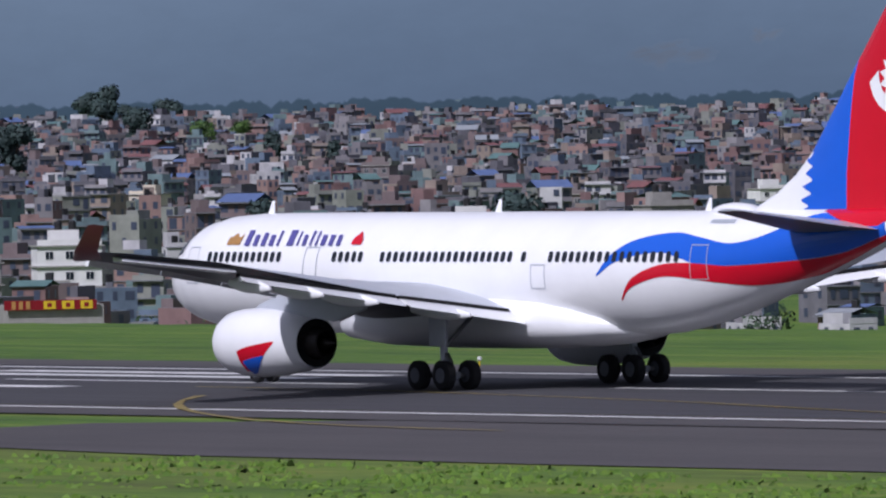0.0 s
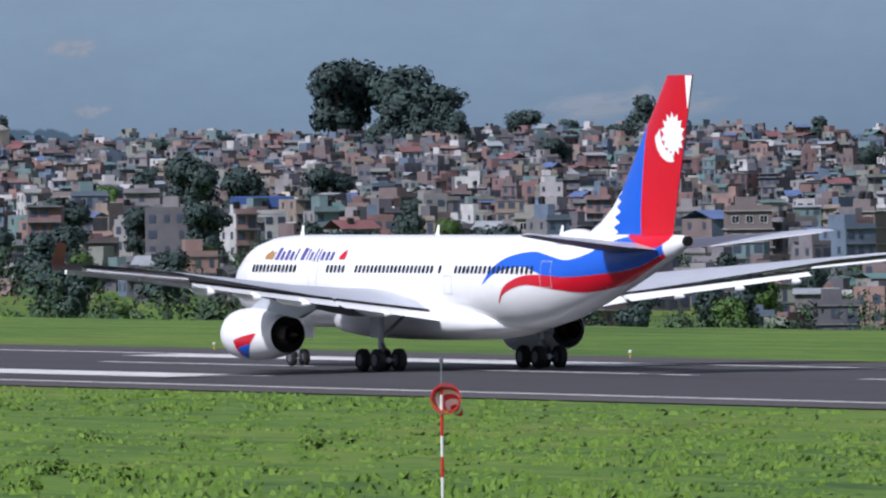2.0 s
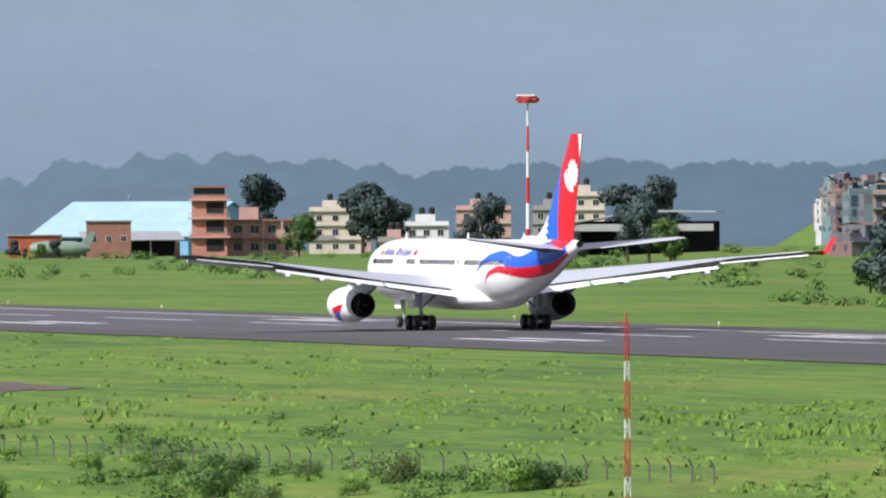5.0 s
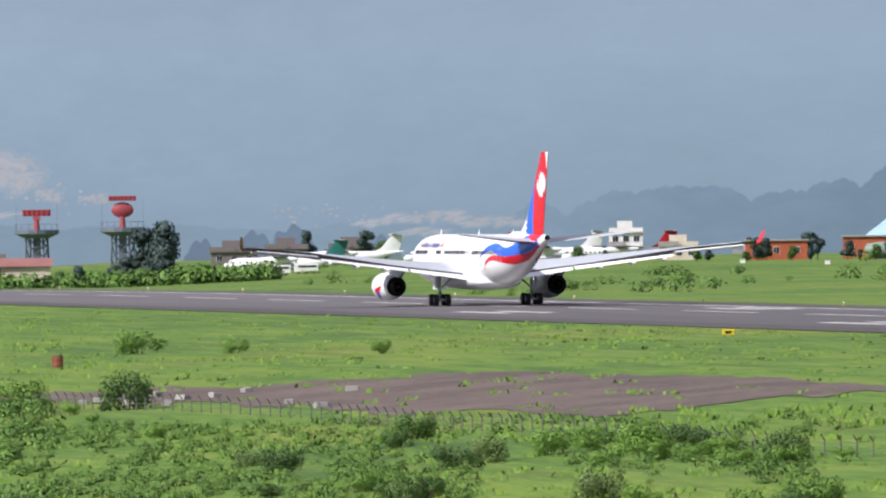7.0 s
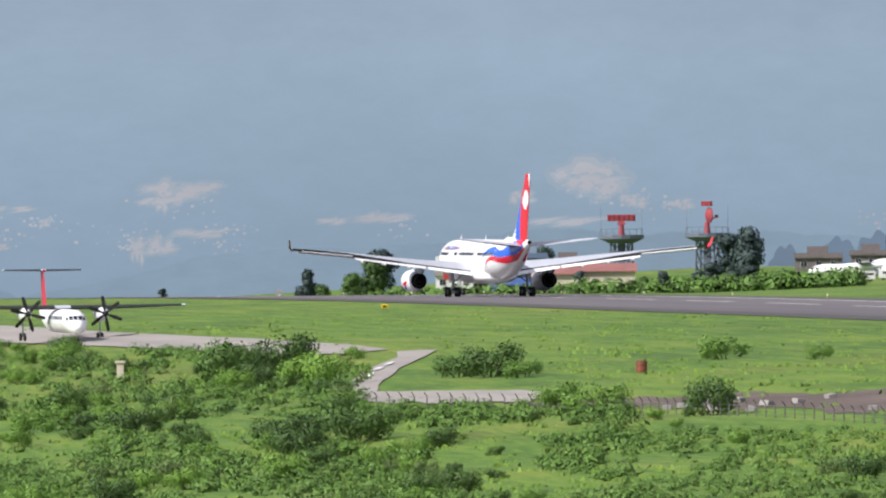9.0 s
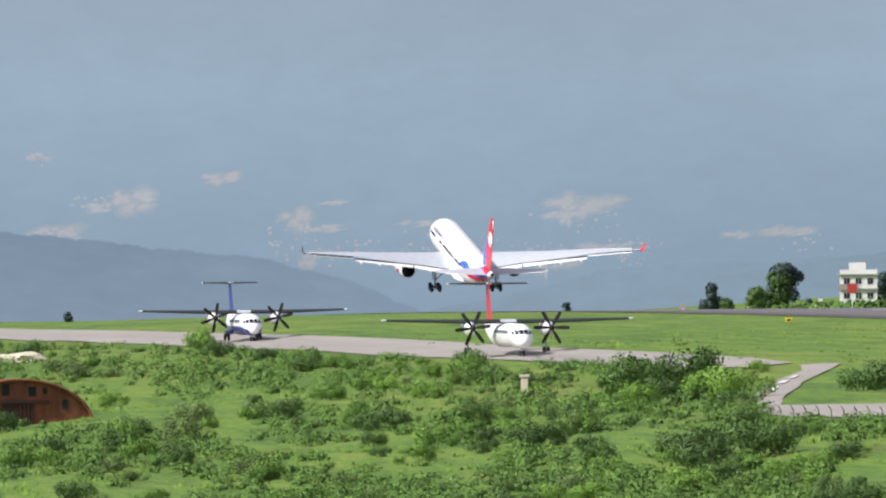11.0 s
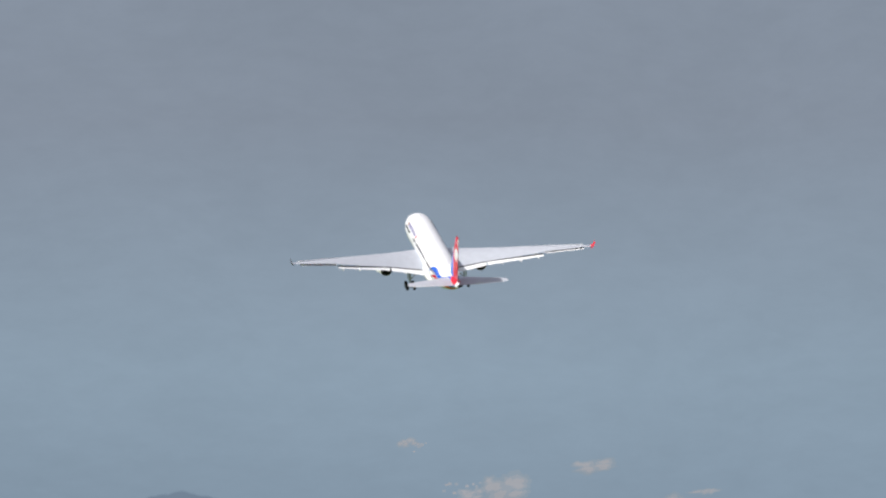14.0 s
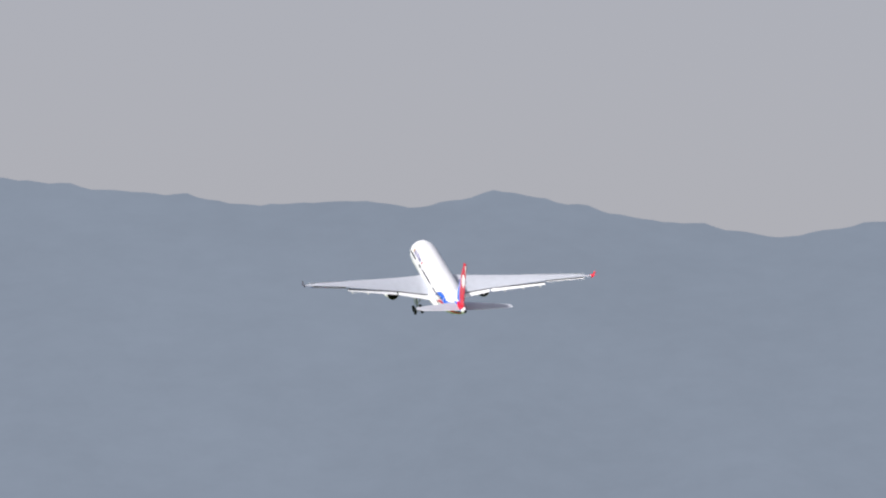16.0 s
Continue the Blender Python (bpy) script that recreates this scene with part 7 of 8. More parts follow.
def build_grass():
    """Long grass in tufts and coarse weeds over the near fields."""
    rnd = random.Random(15)
    verts, faces, normals = [], [], []
    n = 0
    while n < 12000:
        az = rnd.uniform(5.2, 37.8)
        if az < 19:
            d = 480 * (1500 / 480) ** rnd.random()
        else:
            d = rnd.uniform(410, 760)
        p = bearing(az, d)
        lat = p.x - RUNWAY_X
        if lat > -37.5 or (lat > -64 and p.y < 440):
            continue
        el = math.degrees(math.atan2(ground_z(p.x, p.y) - EYE[2], d))
        if az < 10.6 and abs(el - lerp(SLOPE_TOP, az) - 0.035) < 0.04:
            continue
        if 10.25 < az < 11.25 and -0.96 < el < -0.70:
            continue
        if 11.0 < az < 15.7 and -1.05 < el < -0.89 and rnd.random() < 0.75:
            continue
        den = noise.noise((p.x * 0.045, p.y * 0.012, 6.0)) + 0.5 * noise.noise((p.x * 0.2, p.y * 0.05, 2.0))
        if den < rnd.uniform(-0.8, 0.3):
            continue
        z = ground_z(p.x, p.y)
        r = rnd.uniform(0.5, 1.3)
        tall = rnd.uniform(0.09, 0.2) * (1.0 + 0.9 * max(0.0, den)) * (1.5 if p.x < 235 else 0.8) * min(1.0, d / 700 + 0.25)
        for _ in range(10):
            a, k = rnd.uniform(0, 6.28), r * math.sqrt(rnd.random())
            c = Vector((p.x + k * math.cos(a), p.y + 1.6 * k * math.sin(a), z))
            lean = Vector((rnd.gauss(0, 0.35), rnd.gauss(0, 0.35), 1.0)) * tall * rnd.uniform(0.6, 1.3)
            w = Vector((math.cos(a * 3), math.sin(a * 3), 0)) * rnd.uniform(0.08, 0.22)
            if w.cross(lean).dot(p) > 0:
                w = -w
            i = len(verts)
            verts += [c - w, c + w, c + lean + w * 0.3, c + lean - w * 0.3]
            faces.append((i, i + 1, i + 2, i + 3))
            up = Vector((rnd.gauss(0, 0.25) - 0.2, rnd.gauss(0, 0.25) - 0.2, 1.0)).normalized()
            normals += [tuple(up)] * 4
        n += 1
    n = 0
    while n < 1100:
        az = rnd.uniform(14.0, 38.2)
        x = rnd.uniform(150, 256)
        p = Vector((x, x / math.tan(radians(az)), 0))
        if p.length > 640 or noise.noise((p.x * 0.06, p.y * 0.03, 9.0)) + 0.4 * noise.noise((p.x * 0.25, p.y * 0.1, 3.0)) < (x - 225) / 90:
            continue
        r = rnd.uniform(0.35, 0.95)
        v, f, nn = leaf_cloud(rnd, [(p.x + rnd.gauss(0, r * 0.5), p.y + rnd.gauss(0, r * 0.8), ground_z(p.x, p.y) + r * 0.25, r * 0.55) for _ in range(3)], 70, 0.13 * r + 0.03, 0.9, True)
        i = len(verts)
        normals.extend(nn)
        verts.extend(v)
        faces.extend(tuple(i + q for q in g) for g in f)
        n += 1
    blades = leaf_material("grass_blades", (58, 96, 22), (108, 138, 40))
    tagged(mesh("grass", verts, faces, blades, normals=normals), "rough green tussocks of long grass", "grass", kind="stuff")


def build_grove():
    """The thick belt of trees below the town."""
    rnd = random.Random(44)
    verts, faces, normals = [], [], []
    for _ in range(480):
        az = rnd.uniform(19.4, 30.2) if rnd.random() < 0.75 else rnd.uniform(30, 38.4)
        d = rnd.uniform(1260 if az < 23 else 1100, 2150 if az < 30 else 1750)
        p = base(az, d)
        r = rnd.uniform(2.2, 4.4)
        h = rnd.uniform(1.0, 1.9) * r
        blobs = [(p.x + rnd.gauss(0, r * 0.45), p.y + rnd.gauss(0, r * 0.45), p.z + h * rnd.uniform(0.25, 1.0), r * rnd.uniform(0.4, 0.65)) for _ in range(5)]
        v, f, nn = leaf_cloud(rnd, blobs, 260, 0.34, 0.85, True)
        i = len(verts)
        normals.extend(nn)
        verts.extend(v)
        faces.extend(tuple(i + q for q in g) for g in f)
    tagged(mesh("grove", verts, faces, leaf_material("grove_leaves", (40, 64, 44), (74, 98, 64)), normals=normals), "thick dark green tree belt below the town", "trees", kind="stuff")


build_plants()
build_grove()
build_shrub_belt()
build_grass()


# ---------------------------------------------------------------- small things of the field
OLD_POST = painted("weathered_post_concrete", (104, 102, 96), 0.9, 0.0, 0.25, 2.0)


def build_fence():
    pts = [on_ground(a, e) for a, e in ((18.7, -1.435), (18.0, -1.41), (17.2, -1.375), (16.6, -1.345), (15.9, -1.305), (15.2, -1.27), (14.4, -1.20), (13.8, -1.15), (13.0, -1.09), (12.2, -1.03), (11.2, -0.99), (10.35, -0.975))]
    ob = thing("fence", "long wire fence on cranked concrete posts", "fence")
    bm = rod((0, 0, -0.4), (0, 0, 1.75), 0.06, 0.05, 6)
    rod((0, 0, 1.73), (-0.28, -0.12, 2.1), 0.05, 0.04, 6, bm)
    first = None
    posts = []
    for a, b in zip(pts, pts[1:]):
        n = max(1, round((b - a).length / 3.0))
        for i in range(n):
            q = a.lerp(b, i / n)
            q.z = ground_z(q.x, q.y)
            q.z -= 0.75
            posts.append(q)
    for q in posts[:290]:
        if first is None:
            first = part("post", bm, OLD_POST, ob)
            first.location = q
        else:
            again("post", first, ob, Matrix.Translation(q))
    for z in (0.95, 1.3, 1.65):
        bm = bmesh.new()
        for a, b in zip(posts, posts[1:]):
            rod(a + Vector((0, 0, z)), b + Vector((0, 0, z)), 0.012, 0.012, 3, bm)
        part("wire", bm, GREY_STEEL, ob)


def sock_ring(a, b, r0, r1):
    """One cloth band of the sock, open at both ends and a little slack."""
    ring = lambda c, r: [c + Vector((r * math.cos(t) * (1 + 0.1 * math.sin(3 * t)), 0, r * math.sin(t) * (1 + 0.12 * math.cos(2 * t)))) for t in (2 * math.pi * k / 18 for k in range(18))]
    return loft([ring(a, r0), ring(b, r1)], caps=False)


def build_windsock():
    ob = thing("windsock", "red and white windsock on a banded pole", "windsock", at=facing(26.635, 440))
    p = base(26.635, 440)
    top = EYE[2] + 440 * math.tan(radians(-0.995)) - p.z
    z = -0.4
    k = 0
    while z < top - 0.9:
        z1 = min(z + 0.75, top - 0.9)
        part("pole_band", rod((0, 0, z), (0, 0, z1), 0.06, 0.06, 10), SIGNAL_RED if k % 2 else PLASTER, ob)
        z, k = z1, k + 1
    part("spike", rod((0, 0, top - 0.9), (0, 0, top), 0.03, 0.02, 6), GREY_STEEL, ob)
    part("lamp", lathe([(top - 0.05, 0.02), (top, 0.09), (top + 0.12, 0.07), (top + 0.16, 0.02)], "z", 10), DARKGREY, ob)
    c = Vector((0.15, -0.15, top - 1.35))
    part("hoop", lathe([(-0.04, 0.5), (-0.04, 0.56), (0.04, 0.56), (0.04, 0.5)], "y", 24, caps=False), SIGNAL_RED, ob).location = c
    path = [c + Vector((0.5 * t ** 1.3, 0.8 * t, -0.55 * t ** 1.5)) for t in (0, 0.2, 0.4, 0.6, 0.8, 1.0)]
    for i in range(5):
        a, b = path[i], path[i + 1]
        part("sock_band", sock_ring(a, b, 0.5 - 0.075 * i, 0.5 - 0.075 * (i + 1)), SIGNAL_RED if i % 2 == 0 else PLASTER, ob)


def build_masts():
    ob = thing("lattice_mast", "slim red and white lattice mast with a boom", "mast", at=facing(18.29, 585))
    p = base(18.29, 585)
    top = EYE[2] + 585 * math.tan(radians(-0.615)) - p.z
    lattice(ob, 0.0, top - 0.5, 0.2, 0.12, [PLASTER, SIGNAL_RED, SIGNAL_RED, PLASTER, SIGNAL_RED, SIGNAL_RED], 12, 0.03)
    part("boom", rod((-0.6, 0, top - 0.5), (0.15, 0, top - 0.5), 0.03, 0.03, 6), SIGNAL_RED, ob)
    part("lamp", rod((0, 0, top - 0.5), (0, 0, top), 0.05, 0.03, 6), SIGNAL_RED, ob)
    part("cabinet", box(-0.28, 0.28, -0.25, 0.25, -0.2, 0.9, 0.03), PLASTER, ob)
    # weather station
    ob = thing("weather_mast", "red and white mast with wind sensors", "weather mast", "weather station", at=facing(20.553, 655))
    lattice(ob, 0.0, 4.4, 0.1, 0.07, [SIGNAL_RED, PLASTER], 8, 0.03)
    part("cross_arm", rod((-0.35, 0, 4.3), (0.35, 0, 4.3), 0.03, 0.03, 6), GREY_STEEL, ob)
    for x in (-0.35, 0.35):
        part("sensor", lathe([(4.3, 0.02), (4.5, 0.12), (4.6, 0.1), (4.62, 0.02)], "z", 10), DARKGREY, ob).location = (x, 0, 0)
    part("cabinet", box(0.15, 0.65, -0.2, 0.2, 0.0, 0.7, 0.03), PLASTER, ob)
    part("cabinet", box(-0.75, -0.35, -0.2, 0.2, 0.0, 0.4, 0.03), PLASTER, ob)
    ob = thing("rain_gauge", "short red cylinder post", "post", "weather station", at=facing(20.718, 648))
    part("body", lathe([(0, 0.22), (0.85, 0.22), (0.95, 0.16)], "z", 14), SIGNAL_RED, ob)
    ob = thing("visibility_sensor", "white sensor heads on a red and white stand", "sensor", "weather station", at=facing(20.872, 645))
    part("cabinet", box(-0.3, 0.3, -0.25, 0.25, 0.0, 0.6, 0.03), PLASTER, ob)
    part("stand", rod((0, 0, 0.6), (0, 0, 1.5), 0.05, 0.05, 8), SIGNAL_RED, ob)
    part("stand", rod((-0.3, 0, 0.6), (-0.3, 0, 2.1), 0.05, 0.05, 8), PLASTER, ob)
    part("arm", rod((-0.7, 0, 1.2), (0.6, 0, 1.9), 0.04, 0.04, 6), SIGNAL_RED, ob)
    for x, z in ((-0.75, 1.15), (0.3, 1.95), (0.75, 1.95)):
        part("sensor_head", lathe([(-0.2, 0.08), (0, 0.15), (0.2, 0.1)], "x", 12), PLASTER, ob).location = (x, 0, z)
    ob = thing("anemometer", "small white anemometer stand with a box", "sensor", "weather station", at=facing(20.31, 655))
    part("cabinet", box(-0.3, 0.3, -0.25, 0.25, 0.0, 0.6, 0.03), PLASTER, ob)
    part("stand", rod((0, 0, 0.6), (-0.1, 0, 1.4), 0.05, 0.04, 8), GREY_STEEL, ob)
    part("cup_arm", rod((-0.45, 0, 1.5), (0.4, 0, 1.2), 0.05, 0.05, 6), PLASTER, ob)
    # approach slope lights
    for az, el in ((21.153, -1.069), (21.801, -1.065), (22.442, -1.045), (20.55, -1.08)):
        p = on_ground(az, el)
        ob = thing("slope_light", "yellow approach slope light on short legs", "airfield light", "approach slope lights", at=Matrix.Translation(p) @ Matrix.Rotation(radians(-az), 4, "Z"))
        part("housing", box(-0.32, 0.32, -0.35, 0.35, 0.42, 0.72, 0.05), SAFETY_YELLOW, ob)
        for x in (-0.22, 0.22):
            part("leg", rod((x, 0, -0.1), (x, 0, 0.45), 0.03, 0.03, 6), SAFETY_YELLOW, ob)
        part("lens", box(-0.2, 0.2, -0.37, -0.33, 0.5, 0.64), DARKGREY, ob)
    for az, el, w in ((14.828, -0.712, 1.1), (10.45, -0.512, 0.9)):
        p = on_ground(az, el)
        ob = thing("airfield_sign", "yellow airfield sign with dark bars", "sign", "airfield signs", at=Matrix.Translation(p) @ Matrix.Rotation(radians(-az), 4, "Z"))
        part("board", box(-w / 2, w / 2, -0.1, 0.1, 0.25, 0.75, 0.03), SAFETY_YELLOW, ob)
        part("bar", box(-w / 4, w / 4, -0.13, -0.1, 0.4, 0.6), TYRE, ob)
        for x in (-w / 3, w / 3):
            part("leg", rod((x, 0, -0.1), (x, 0, 0.28), 0.03, 0.03, 6), DARKGREY, ob)
    # white edge-light stubs and marker boxes
    for az, el in ((17.62, -0.585), (9.9, -0.405), (10.6, -0.41), (15.3, -0.37), (14.9, -0.36)):
        p = on_ground(az, el)
        ob = thing("marker_box", "small white marker box in the grass", "marker", "marker boxes", at=Matrix.Translation(p) @ Matrix.Rotation(radians(-az), 4, "Z"))
        part("box", box(-0.5, 0.5, -0.2, 0.2, -0.1, 0.7, 0.04), PLASTER, ob)
        part("lid", box(-0.55, 0.55, -0.25, 0.25, 0.7, 0.78, 0.02), CONCRETE, ob)
    y = 430.0
    rowed = None
    while y < 2200:
        m = Matrix.Translation((RUNWAY_X + 24.5, y, runway_drop(y) + 0.05))
        if rowed is None:
            rowed = thing("edge_light", "small white runway edge light", "airfield light", "runway edge lights", at=m)
            part("stem", rod((0, 0, -0.1), (0, 0, 0.3), 0.04, 0.04, 6), SAFETY_YELLOW, rowed)
            part("globe", lathe([(0.28, 0.05), (0.34, 0.12), (0.46, 0.1), (0.5, 0.02)], "z", 10), PLASTER, rowed)
        else:
            copy_thing(rowed, m)
        y += 60
    # broken slabs on the bare earth
    rnd = random.Random(2)
    slab = None
    for az, el in ((11.85, -0.985), (11.95, -0.975), (12.0, -0.998), (12.12, -0.962), (12.4, -0.965), (12.55, -0.945), (11.78, -0.995), (12.25, -0.985), (13.05, -0.945), (12.75, -1.0), (12.9, -1.02), (11.2, -0.975), (12.18, -1.0)):
        p = on_ground(az, el)
        m = Matrix.Translation(p + Vector((0, 0, 0.25))) @ Matrix.Rotation(rnd.uniform(0, 3), 4, "Z") @ Matrix.Rotation(radians(rnd.uniform(-14, 24)), 4, "X")
        if slab is None:
            slab = thing("rubble_slab", "broken pale concrete slab on bare earth", "rubble", "rubble slabs", at=m)
            part("slab", box(-0.5, 0.5, -0.35, 0.35, -0.35, 0.14, 0.05), CONCRETE, slab)
        else:
            copy_thing(slab, m)
    p = on_ground(11.66, -0.815)
    ob = thing("rusty_drum", "rusty steel drum half hidden in grass", "drum", at=Matrix.Translation(p))
    part("drum", lathe([(0, 0.5), (0.25, 0.53), (0.5, 0.5), (0.75, 0.53), (1.0, 0.5)], "z", 16), RUST, ob)
    part("lid", lathe([(1.0, 0.48), (1.04, 0.44)], "z", 16), RUST_DARK, ob)


def build_slope_things():
    # old arched store of rusty sheet
    d = 1262
    ob = thing("arched_store", "rusty corrugated-steel arched store with a patched front", "arched shed", at=facing(6.81, d, 18))
    W, H, L = 8.2, 4.8, 15.0
    p0 = base(6.79, d).z
    arc = [(W * math.cos(a), H * math.sin(a)) for a in (math.pi * k / 24 for k in range(25))]
    bm = bmesh.new()
    rows = []
    for i in range(61):
        y = L * i / 60
        r = 1.0 + (0.006 if i % 2 else 0.0)
        rows.append([bm.verts.new((x * r, y, z * r)) for x, z in arc])
    for a, b in zip(rows, rows[1:]):
        for k in range(24):
            bm.faces.new((a[k], a[k + 1], b[k + 1], b[k]))
    part("shell", bm, RUST, ob)
    bm = bmesh.new()
    c = bm.verts.new((0, 0.25, 0))
    vs = [bm.verts.new((x, 0.25, z)) for x, z in arc]
    for a, b in zip(vs, vs[1:]):
        bm.faces.new((c, a, b))
    part("front", bm, RUST, ob)
    bm = bmesh.new()
    for a, b in zip(arc, arc[1:]):
        rod((a[0], 0, a[1]), (b[0], 0, b[1]), 0.16, 0.16, 6, bm)
    part("rim", bm, RUST, ob)
    part("lintel", box(-3.4, 3.4, 0.02, 0.25, 2.35, 2.75, 0.02), RUST_DARK, ob)
    for k in range(8):
        x = -1.7 + 0.44 * k
        part("door_board", box(x, x + 0.36, 0.1, 0.24, -0.2, 2.35), RUST_DARK, ob)
    for x, z, w, h in ((-5.4, 1.6, 0.7, 0.9), (-1.7, 3.2, 0.8, 1.2), (1.2, 3.1, 0.8, 1.0), (4.9, 1.7, 0.6, 1.0), (2.8, 3.3, 0.4, 0.6)):
        part("hole_shade", box(x, x + w, 0.18, 0.24, z, z + h), DARK_IN, ob)
    part("base_wall", box(-W - 0.1, W + 0.1, 0.3, L, -3.0, 0.05), RUST_DARK, ob)
    # low shed roofs beside it
    for az, dd, w in ((6.0, 1250, 5.0), (5.8, 1265, 4.0), (6.2, 1270, 4.0)):
        ob = thing("tin_shed", "low tin-roofed shed in the scrub", "shed", "tin sheds", at=facing(az, dd, 12))
        part("wall", box(-w / 2, w / 2, 0, 4, -2, 1.3), DARK_IN, ob)
        part("roof", loft([[(-w / 2 - 0.4, -0.5, 1.1), (0, -0.5, 2.1), (w / 2 + 0.4, -0.5, 1.1), (w / 2 + 0.4, -0.5, 1.2), (0, -0.5, 2.22), (-w / 2 - 0.4, -0.5, 1.2)], [(-w / 2 - 0.4, 4.5, 1.1), (0, 4.5, 2.1), (w / 2 + 0.4, 4.5, 1.1), (w / 2 + 0.4, 4.5, 1.2), (0, 4.5, 2.22), (-w / 2 - 0.4, 4.5, 1.2)]]), DARKGREY, ob)
    # fuelling canopy and tanker
    ob = thing("fuel_canopy", "red-edged flat canopy on a steel post", "canopy", at=facing(6.2, 1480))
    g = EYE[2] + 1480 * math.tan(radians(-0.715)) - base(6.2, 1480).z
    part("apron_slab", box(-14, 3.5, -6, 7, -3, g), CONCRETE, ob)
    for x in (0.6, 1.6):
        part("post", rod((x, 0, g), (x, 0, g + 4.2), 0.16, 0.16, 8), DARKGREY, ob)
    part("roof", loft([[(-4.2, -3, g + 4.6), (4.0, -3, g + 4.5), (4.0, -3, g + 5.0), (-4.2, -3, g + 5.2)], [(-4.2, 3, g + 4.6), (4.0, 3, g + 4.5), (4.0, 3, g + 5.0), (-4.2, 3, g + 5.2)]]), PALE_RED, ob)
    part("roof", box(-16, -9.2, -3, 3, g + 4.5, g + 5.0, 0.05), PALE_RED, ob)
    for x in (-3.4, 4.0, -9.6):
        part("lamp_post", rod((x, -3, g), (x, -3, g + 4.0), 0.07, 0.05, 6), PLASTER, ob)
    part("notice", box(-2.1, -1.3, -1, -0.9, g + 2.2, g + 3.4), PLASTER, ob)
    for x in (-7.9, -10.6):
        ob2 = thing("tanker_truck", "white and red fuel tanker truck", "truck", "tanker trucks", at=facing(6.2, 1480) @ Matrix.Translation((x, -2, g)))
        part("cab", box(-1.15, 1.15, -1.0, 1.0, 0.5, 2.6, 0.15), PALE_RED, ob2)
        part("windscreen", box(-1.0, 1.0, -1.04, -0.95, 1.5, 2.3), SHADE_GLASS, ob2)
        smooth(part("tank", lathe([(1.2, 0.2), (1.3, 1.05), (6.8, 1.05), (6.9, 0.2)], "y", 20), PLASTER, ob2)).location = (0, 0, 2.2)
        part("ladder_rack", box(-0.7, 0.7, 1.2, 3.0, 3.2, 3.35), PLASTER, ob2)
        for xx in (-0.95, 0.95):
            for y in (-0.2, 4.2, 5.6):
                part("wheel", lathe([(-0.15, 0.25), (-0.15, 0.5), (0.15, 0.5), (0.15, 0.25)], "x", 16), TYRE, ob2).location = (xx, y, 0.5)
    # pale rock outcrop
    rnd = random.Random(3)
    for az, el, s in ((6.62, -0.655, 1.6), (6.52, -0.675, 1.6), (6.72, -0.665, 1.2), (6.85, -0.66, 1.4)):
        p = on_ground(az, el)
        bm = bmesh.new()
        bmesh.ops.create_icosphere(bm, subdivisions=3, radius=1.0)
        for v in bm.verts:
            v.co *= 1 + 0.35 * noise.noise(v.co * 1.7 + Vector((az, 0, 0)))
            v.co.x *= 1.8 * s
            v.co.z *= 0.7 * s
            v.co.y *= s
        ob = part("rock", bm, CREAM)
        ob.location = p + Vector((0, 0, 0.2 * s))
        tagged(ob, "pale bare rock among the bushes", "rock", "pale rocks")
    for az, el in ((9.2, -0.835),):
        p = on_ground(az, el)
        ob = thing("concrete_stub", "pale concrete pillar among bushes", "pillar", "pillars", at=Matrix.Translation(p) @ Matrix.Rotation(radians(-az), 4, "Z"))
        part("pillar", box(-0.35, 0.35, -0.3, 0.3, -0.5, 1.7, 0.06), CREAM, ob)
        part("cap", box(-0.5, 0.5, -0.4, 0.4, 1.7, 1.95, 0.04), CREAM, ob)
    p = base(6.13, 2360)
    ob = thing("distant_post", "thin white post at the runway's end", "post", at=Matrix.Translation(p))
    part("pole", rod((0, 0, -1), (0, 0, 6), 0.15, 0.12, 8), PLASTER, ob)
    part("lamp", box(-0.3, 0.3, -0.3, 0.3, 6, 6.4, 0.05), PLASTER, ob)


build_fence()
build_windsock()
build_masts()
build_slope_things()


# ---------------------------------------------------------------- what moves
def along(x, y, z, yaw=0.0, pitch=0.0, bank=0.0):
    """An aircraft's pose: place of its main wheels, heading to the left of the runway's line, nose up, left wing up."""
    return Matrix.Translation((x, y, z)) @ Matrix.Rotation(radians(90 + yaw), 4, "Z") @ Matrix.Rotation(radians(-pitch), 4, "Y") @ Matrix.Rotation(radians(bank), 4, "X")


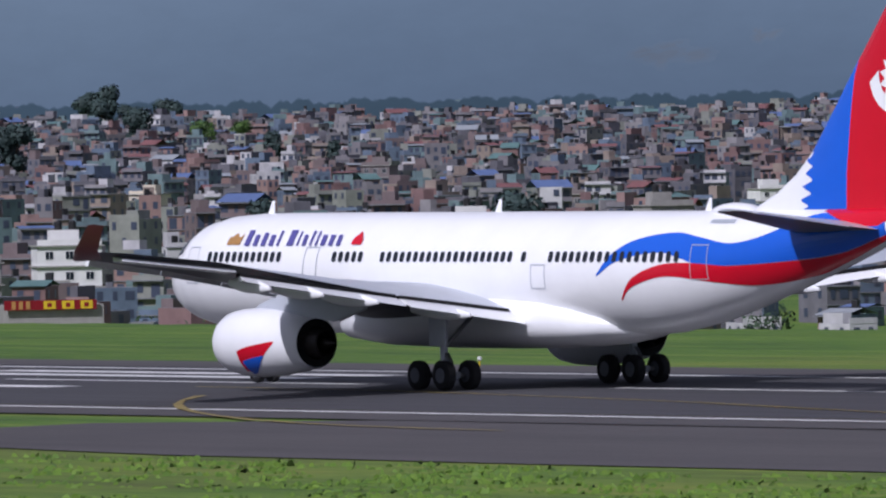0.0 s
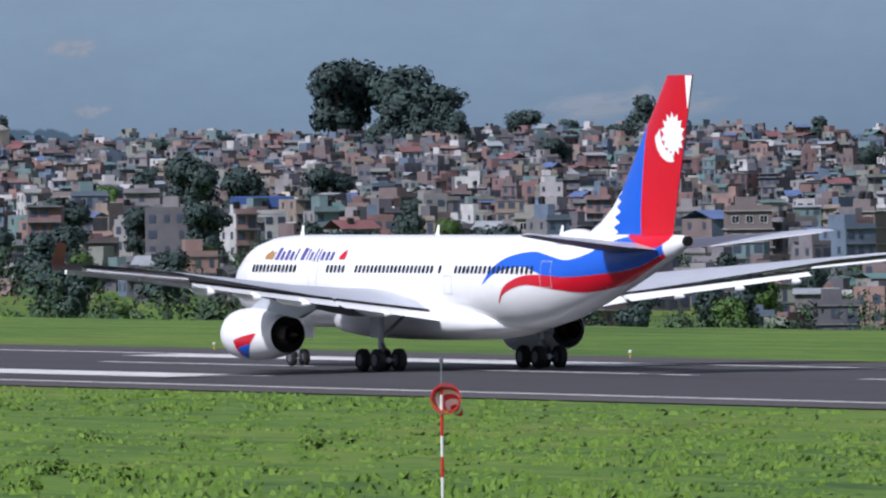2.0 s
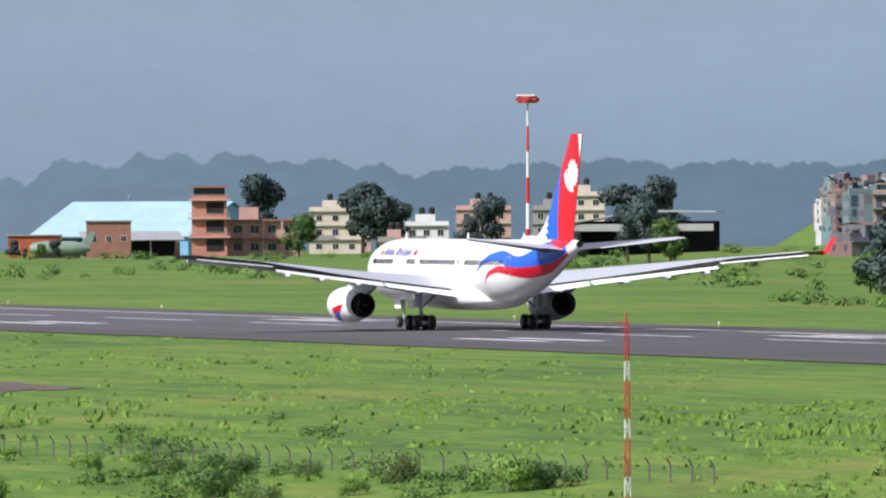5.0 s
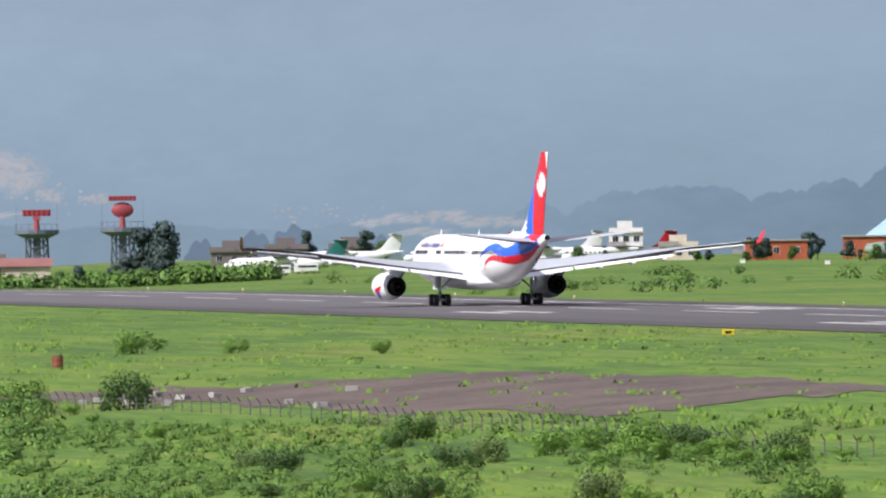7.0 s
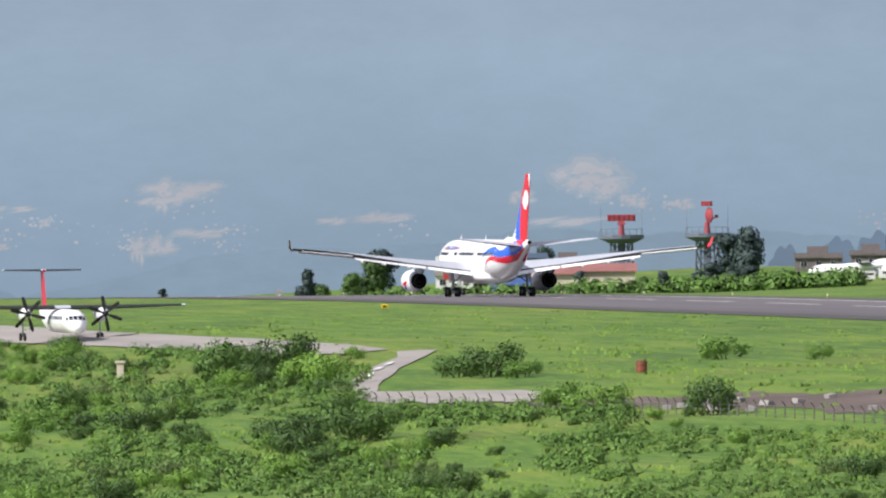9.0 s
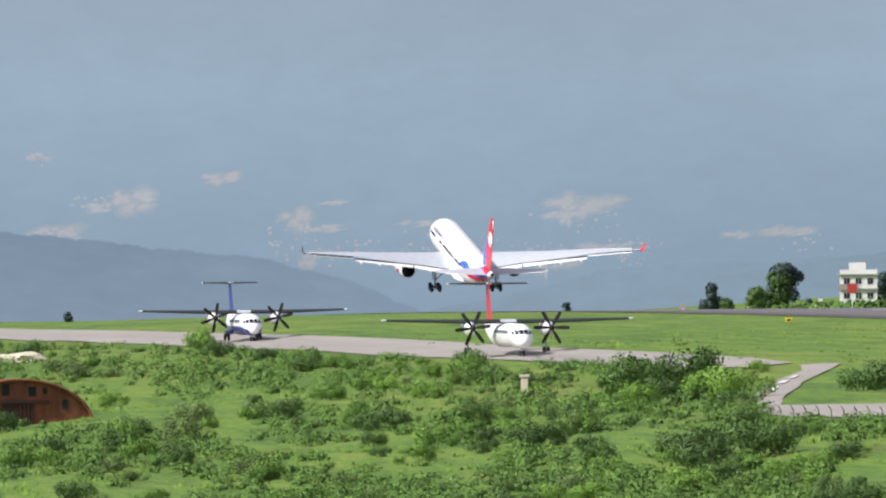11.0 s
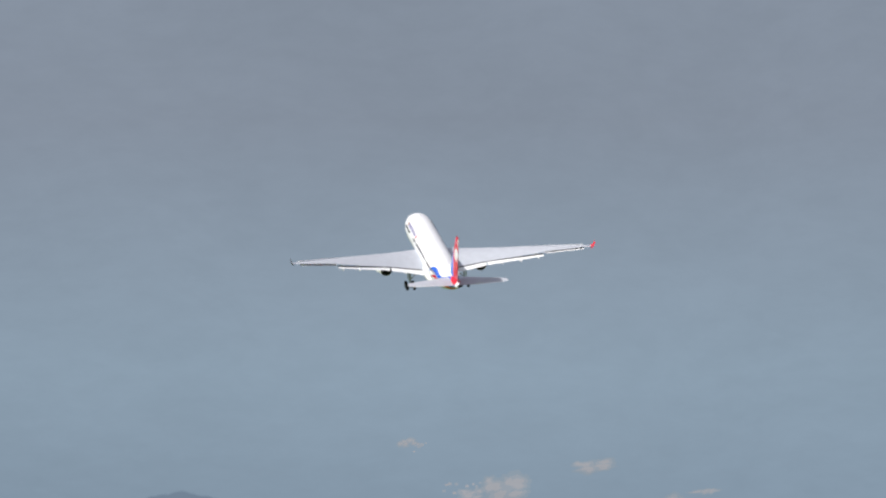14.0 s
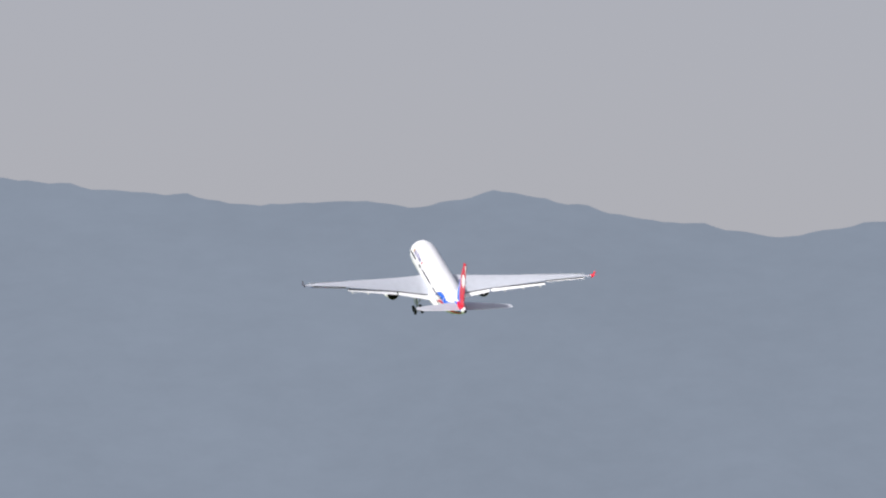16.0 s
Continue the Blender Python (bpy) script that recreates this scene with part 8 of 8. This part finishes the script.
def motions():
    roll_out = [(0.0, 450.9), (0.5, 490.7), (1.0, 538.0), (1.5, 591.3), (2.0, 644.7), (2.5, 700.4), (3.0, 758.8), (3.7, 846.5), (4.6, 966.5), (5.5, 1097.7), (6.0, 1171.9),
                (6.5, 1251.1), (7.0, 1333.4), (7.5, 1416.5), (8.0, 1502.1), (8.5, 1589.5), (9.0, 1678.6), (9.5, 1771.0)]
    rows = [(t, along(RUNWAY_X, y, runway_drop(y) + 0.08)) for t, y in roll_out]
    rows += [(10.0, along(RUNWAY_X, 1865.8, -1.25, 0, 2.3, 0)), (10.8, along(RUNWAY_X + 2, 2040, 0.3, 0, 9.0, 0)), (11.6, along(RUNWAY_X + 7, 2230, 4.0, 0.1, 13.0, 0.2)),
             (12.5, along(336.7, 2429.9, 12.2, 0.37, 14.6, 0.5)), (13.0, along(334.9, 2512.2, 23.6, 0.86, 16.8, -2.0)),
             (13.5, along(324.3, 2532.5, 40.5, 1.5, 17.2, -2.9)), (14.0, along(291.5, 2360.0, 57.0, 2.0, 16.6, -3.7)), (14.5, along(262.3, 2185.4, 72.4, 2.6, 15.8, -4.4)),
             (15.0, along(262.8, 2258.8, 95.2, 3.6, 17.6, -3.3)), (15.5, along(263.5, 2360.0, 120.5, 3.6, 18.4, -2.9)), (16.0, along(264.4, 2451.4, 146.7, 3.6, 18.7, -2.6))]
    walk(airliner, rows)
    # the wings bend up as they take the weight
    for s, wing in WINGS.items():
        hinge = Matrix.Translation((0, 2.6 * s, 3.7))
        walk(wing, [(float(t), hinge @ Matrix.Rotation(radians(a * s), 4, "X") @ hinge.inverted()) for t, a in ((0, 0), (8.5, 0.3), (9.6, 0.8), (10.8, 2.2), (11.6, 2.8), (12.5, 3.0), (16, 3.0))])
    home = {s: MAIN_GEAR[s].location.copy() for s in MAIN_GEAR}
    fold = {1: [(0, 0, 0), (9.6, 0, 0), (10.8, 0, 0.55), (15.4, 0, 0.6), (16.0, 8, 0.6)], -1: [(0, 0, 0), (9.6, 0, 0), (10.8, 0, 0.55), (14.4, 0, 0.6), (14.8, 28, 0.4), (15.2, 78, 0), (16.0, 82, 0)]}
    for s, table in fold.items():
        walk(MAIN_GEAR[s], [(float(t), Matrix.Translation(home[s] - Vector((0, 0, drop))) @ Matrix.Rotation(radians(-a * s), 4, "X")) for t, a, drop in table])
    for mover in MOVERS:
        mover()
    for head, rate, start in RADARS:
        at = Matrix.Translation(head.location)
        walk(head, [(k * 0.25, at @ Matrix.Rotation(radians(start + rate * (k * 0.25 - 7.0)), 4, "Z")) for k in range(65)])


motions()
